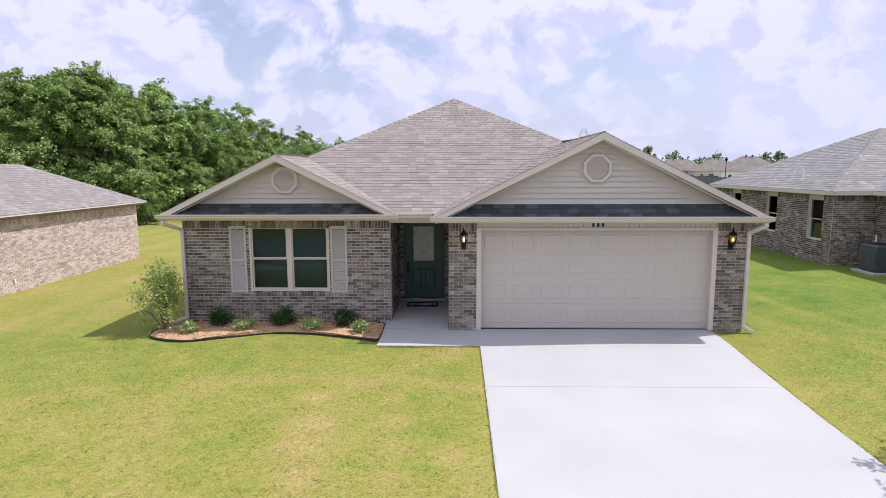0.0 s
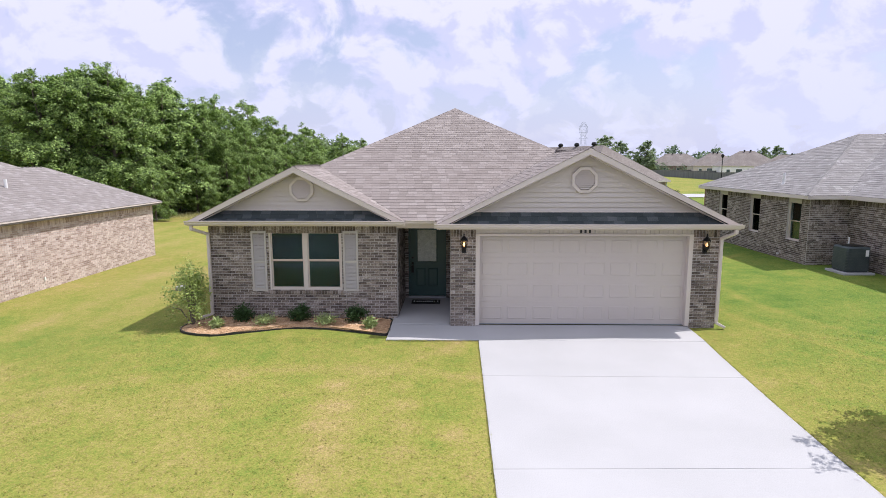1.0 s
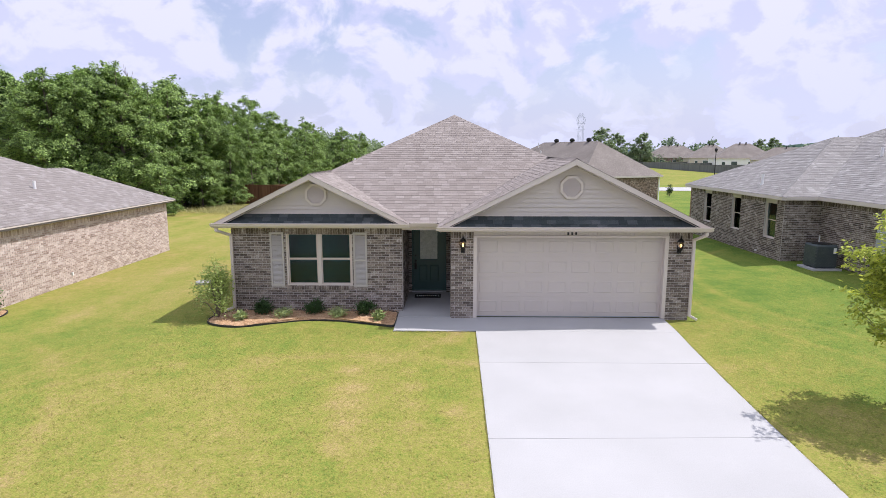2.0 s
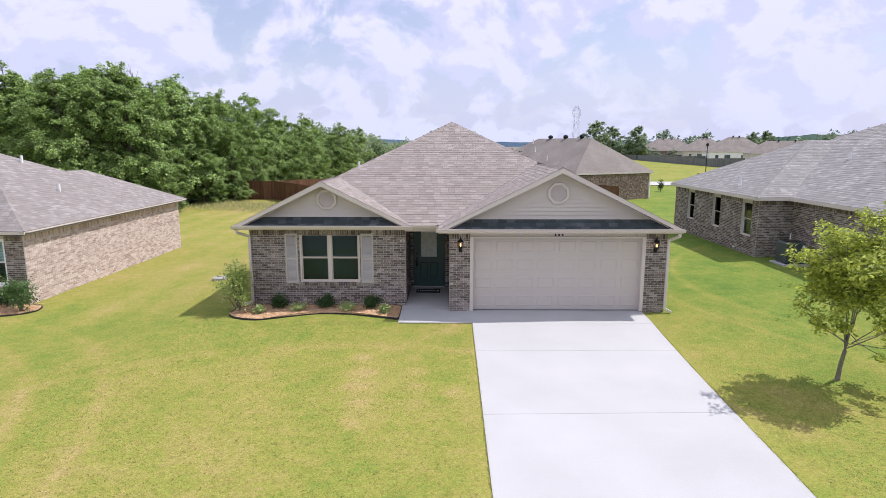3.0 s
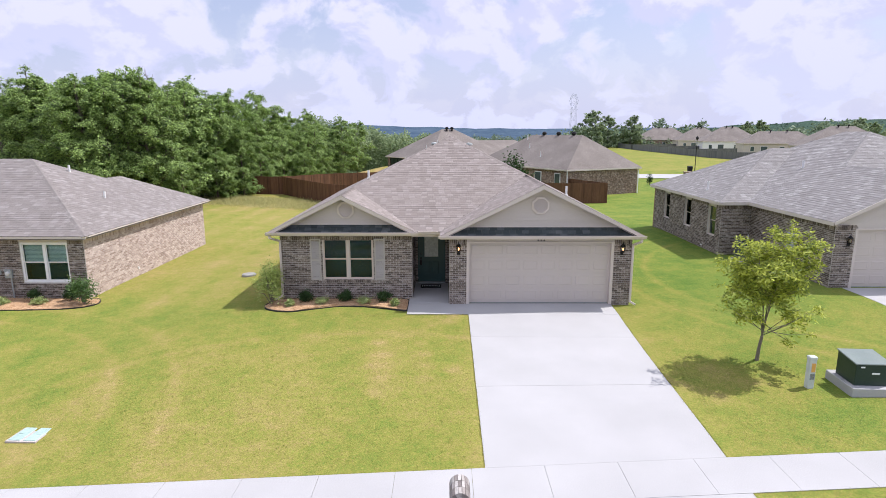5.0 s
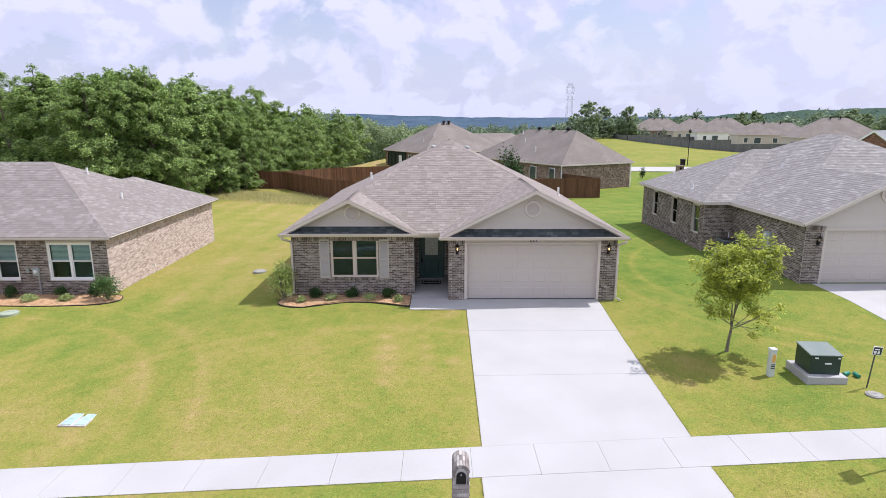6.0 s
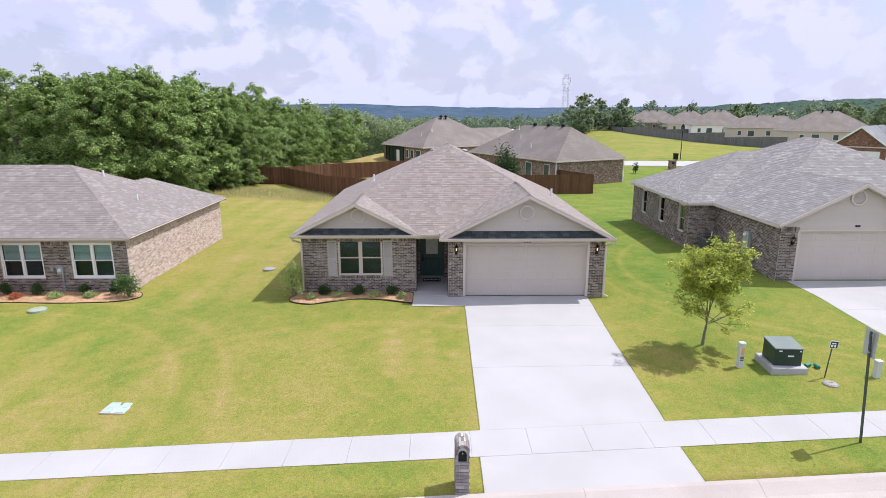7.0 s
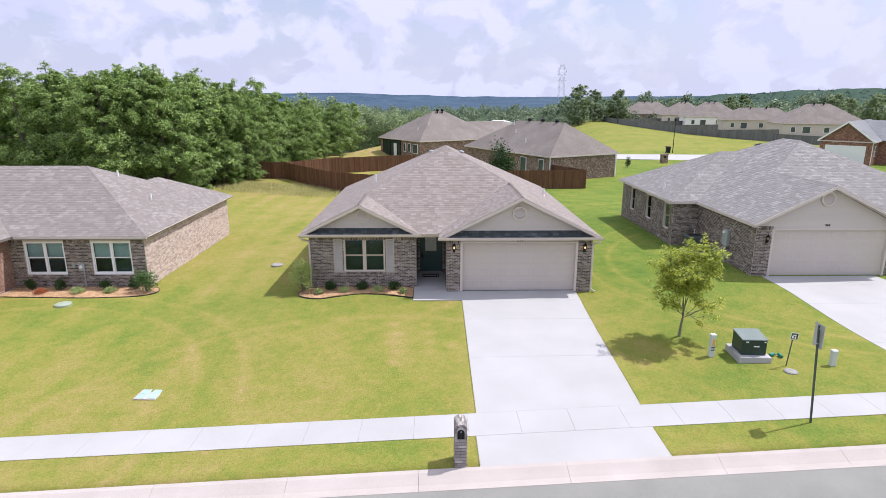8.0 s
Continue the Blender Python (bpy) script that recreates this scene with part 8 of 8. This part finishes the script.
def fringe(seed):
    """Longer grass that leans over the edges of the driveway, the pavement and the kerb."""
    rng = np.random.default_rng(seed)
    rows = []
    for n, line in ((2600, lambda f: (-0.02 + 0 * f, -1.3 - 8.2 * f, 1, 0)), (2600, lambda f: (4.92 - 0.32 * f, -0.2 - 9.3 * f, -1, 0)),
                    (500, lambda f: (-2.02 + 1.98 * f, -1.23 + 0 * f, 0, 1)), (350, lambda f: (-0.1 + 0 * f, street_y(-0.1, WALK_FRONT - 0.02 - 1.28 * f), 1, 0)), (350, lambda f: (4.52 + 0 * f, street_y(4.5, WALK_FRONT - 0.02 - 1.28 * f), -1, 0)),
                    (6000, lambda f: (-24 + 23.9 * f, WALK_BACK + STREET * (-24 + 23.9 * f), 0, -1)), (6000, lambda f: (-24 + 23.8 * f, WALK_FRONT + STREET * (-24 + 23.8 * f), 0, 1)),
                    (4000, lambda f: (4.7 + 15 * f, WALK_BACK + STREET * (4.7 + 15 * f), 0, -1)), (3000, lambda f: (4.6 + 15 * f, WALK_FRONT + STREET * (4.6 + 15 * f), 0, 1)),
                    (5000, lambda f: (-24 + 23.8 * f, KERB_BACK + STREET * (-24 + 23.8 * f), 0, -1)), (3000, lambda f: (4.6 + 15 * f, KERB_BACK + STREET * (4.6 + 15 * f), 0, -1))):
        f = rng.uniform(0, 1, n)
        px, py, nx, ny = line(f)
        back = np.abs(rng.normal(scale=0.018, size=n))
        px, py = px - nx * back, py - ny * back
        reach = rng.uniform(0.01, 0.05, n) * (0.5 + np.array([noise.noise((u * 40, n, 0.0)) for u in f]) * 0.9)
        h = rng.uniform(0.012, 0.028, n)
        z = ground_z(px, py) - 0.005
        a = rng.uniform(0, 2 * math.pi, n)
        wx, wy = np.cos(a) * 0.009, np.sin(a) * 0.009
        sx, sy = rng.normal(scale=0.012, size=n), rng.normal(scale=0.012, size=n)
        rows.append(np.stack([np.stack([px - wx, py - wy, z], -1), np.stack([px + wx, py + wy, z], -1), np.stack([px + nx * reach + sx, py + ny * reach + sy, z + h], -1)], 1))
    ob = new("edge_grass", quads_mesh("edge_grass", np.concatenate(rows), M["blade"]))
    return tagged(ob, "ragged grass along the concrete edges", "grass", kind="stuff")


fringe(62)


# ---- bricks and shingles ----
def finish_bricks(wall, a, along, inward, cells, mat, singles, seed):
    rng = np.random.default_rng(seed)
    a, along, inward, up = (np.array(v) for v in (a, along, inward, Vector((0, 0, 1))))
    order = list(range(len(cells)))
    one = set()
    if singles:
        full = [i for i in order if 0.18 < cells[i][1] - cells[i][0] < 0.2 and cells[i][3] - cells[i][2] < 0.1]
        one = set(full[:: max(1, len(full) // singles)][:singles])
    vs, fs = [], []
    for i in order:
        x0, x1, z0, z1 = cells[i]
        if i in one:
            continue
        d = -0.008 - rng.uniform(0, 0.005)
        base = [a + along * x + inward * q + up * z for q in (d, 0.01) for x, z in ((x0, z0), (x1, z0), (x1, z1), (x0, z1))]
        n = len(vs)
        vs.extend(tuple(p) for p in base)
        fs += [(n, n + 1, n + 2, n + 3), (n, n + 4, n + 5, n + 1), (n + 1, n + 5, n + 6, n + 2), (n + 2, n + 6, n + 7, n + 3), (n + 3, n + 7, n + 4, n)]
    me = bpy.data.meshes.new("bricks")
    me.from_pydata(vs, [], fs)
    me.materials.append(M[mat])
    ob = new("bricks", me)
    ob.parent = wall
    tagged(ob, kind="stuff")
    if one:
        w, h = 0.190, cells[min(one)][3] - cells[min(one)][2]
        turn = Matrix(((along[0], inward[0], 0, 0), (along[1], inward[1], 0, 0), (0, 0, 1, 0), (0, 0, 0, 1)))
        shared = Shape().box(0, w, 0, 0.03, 0, h).mesh("brick", M["brick_piece"])
        for i in sorted(one):
            x0, x1, z0, z1 = cells[i]
            b = new("brick", shared)
            b.parent = wall
            b.matrix_basis = Matrix.Translation(a + along * x0 + up * z0 + inward * (-0.008 - rng.uniform(0, 0.006))) @ turn


def finish_shingles(deck, planes, singles, seed, mat):
    rng = np.random.default_rng(seed)
    tabs = [t for p in planes for t in shingle_quads(p, rng)]
    few = []
    if singles:
        few = [t for t in tabs if singles(t[0]) and singles(t[1])][:300]
        ids = {id(t) for t in few}
        tabs = [t for t in tabs if id(t) not in ids]
    ob = new("shingles", shingle_mesh("shingles", tabs, M[mat]))
    ob.parent = deck
    tagged(ob, kind="stuff")
    for t in few:
        o = t[0]
        b = new("shingle", shingle_mesh("shingle", [tuple(p - o for p in t)], M["shingle_piece"]))
        b.parent = deck
        b.matrix_basis = Matrix.Translation(o)


for job in LATE:
    if job[0] == "bricks":
        finish_bricks(*job[1:])
    else:
        finish_shingles(*job[1:])
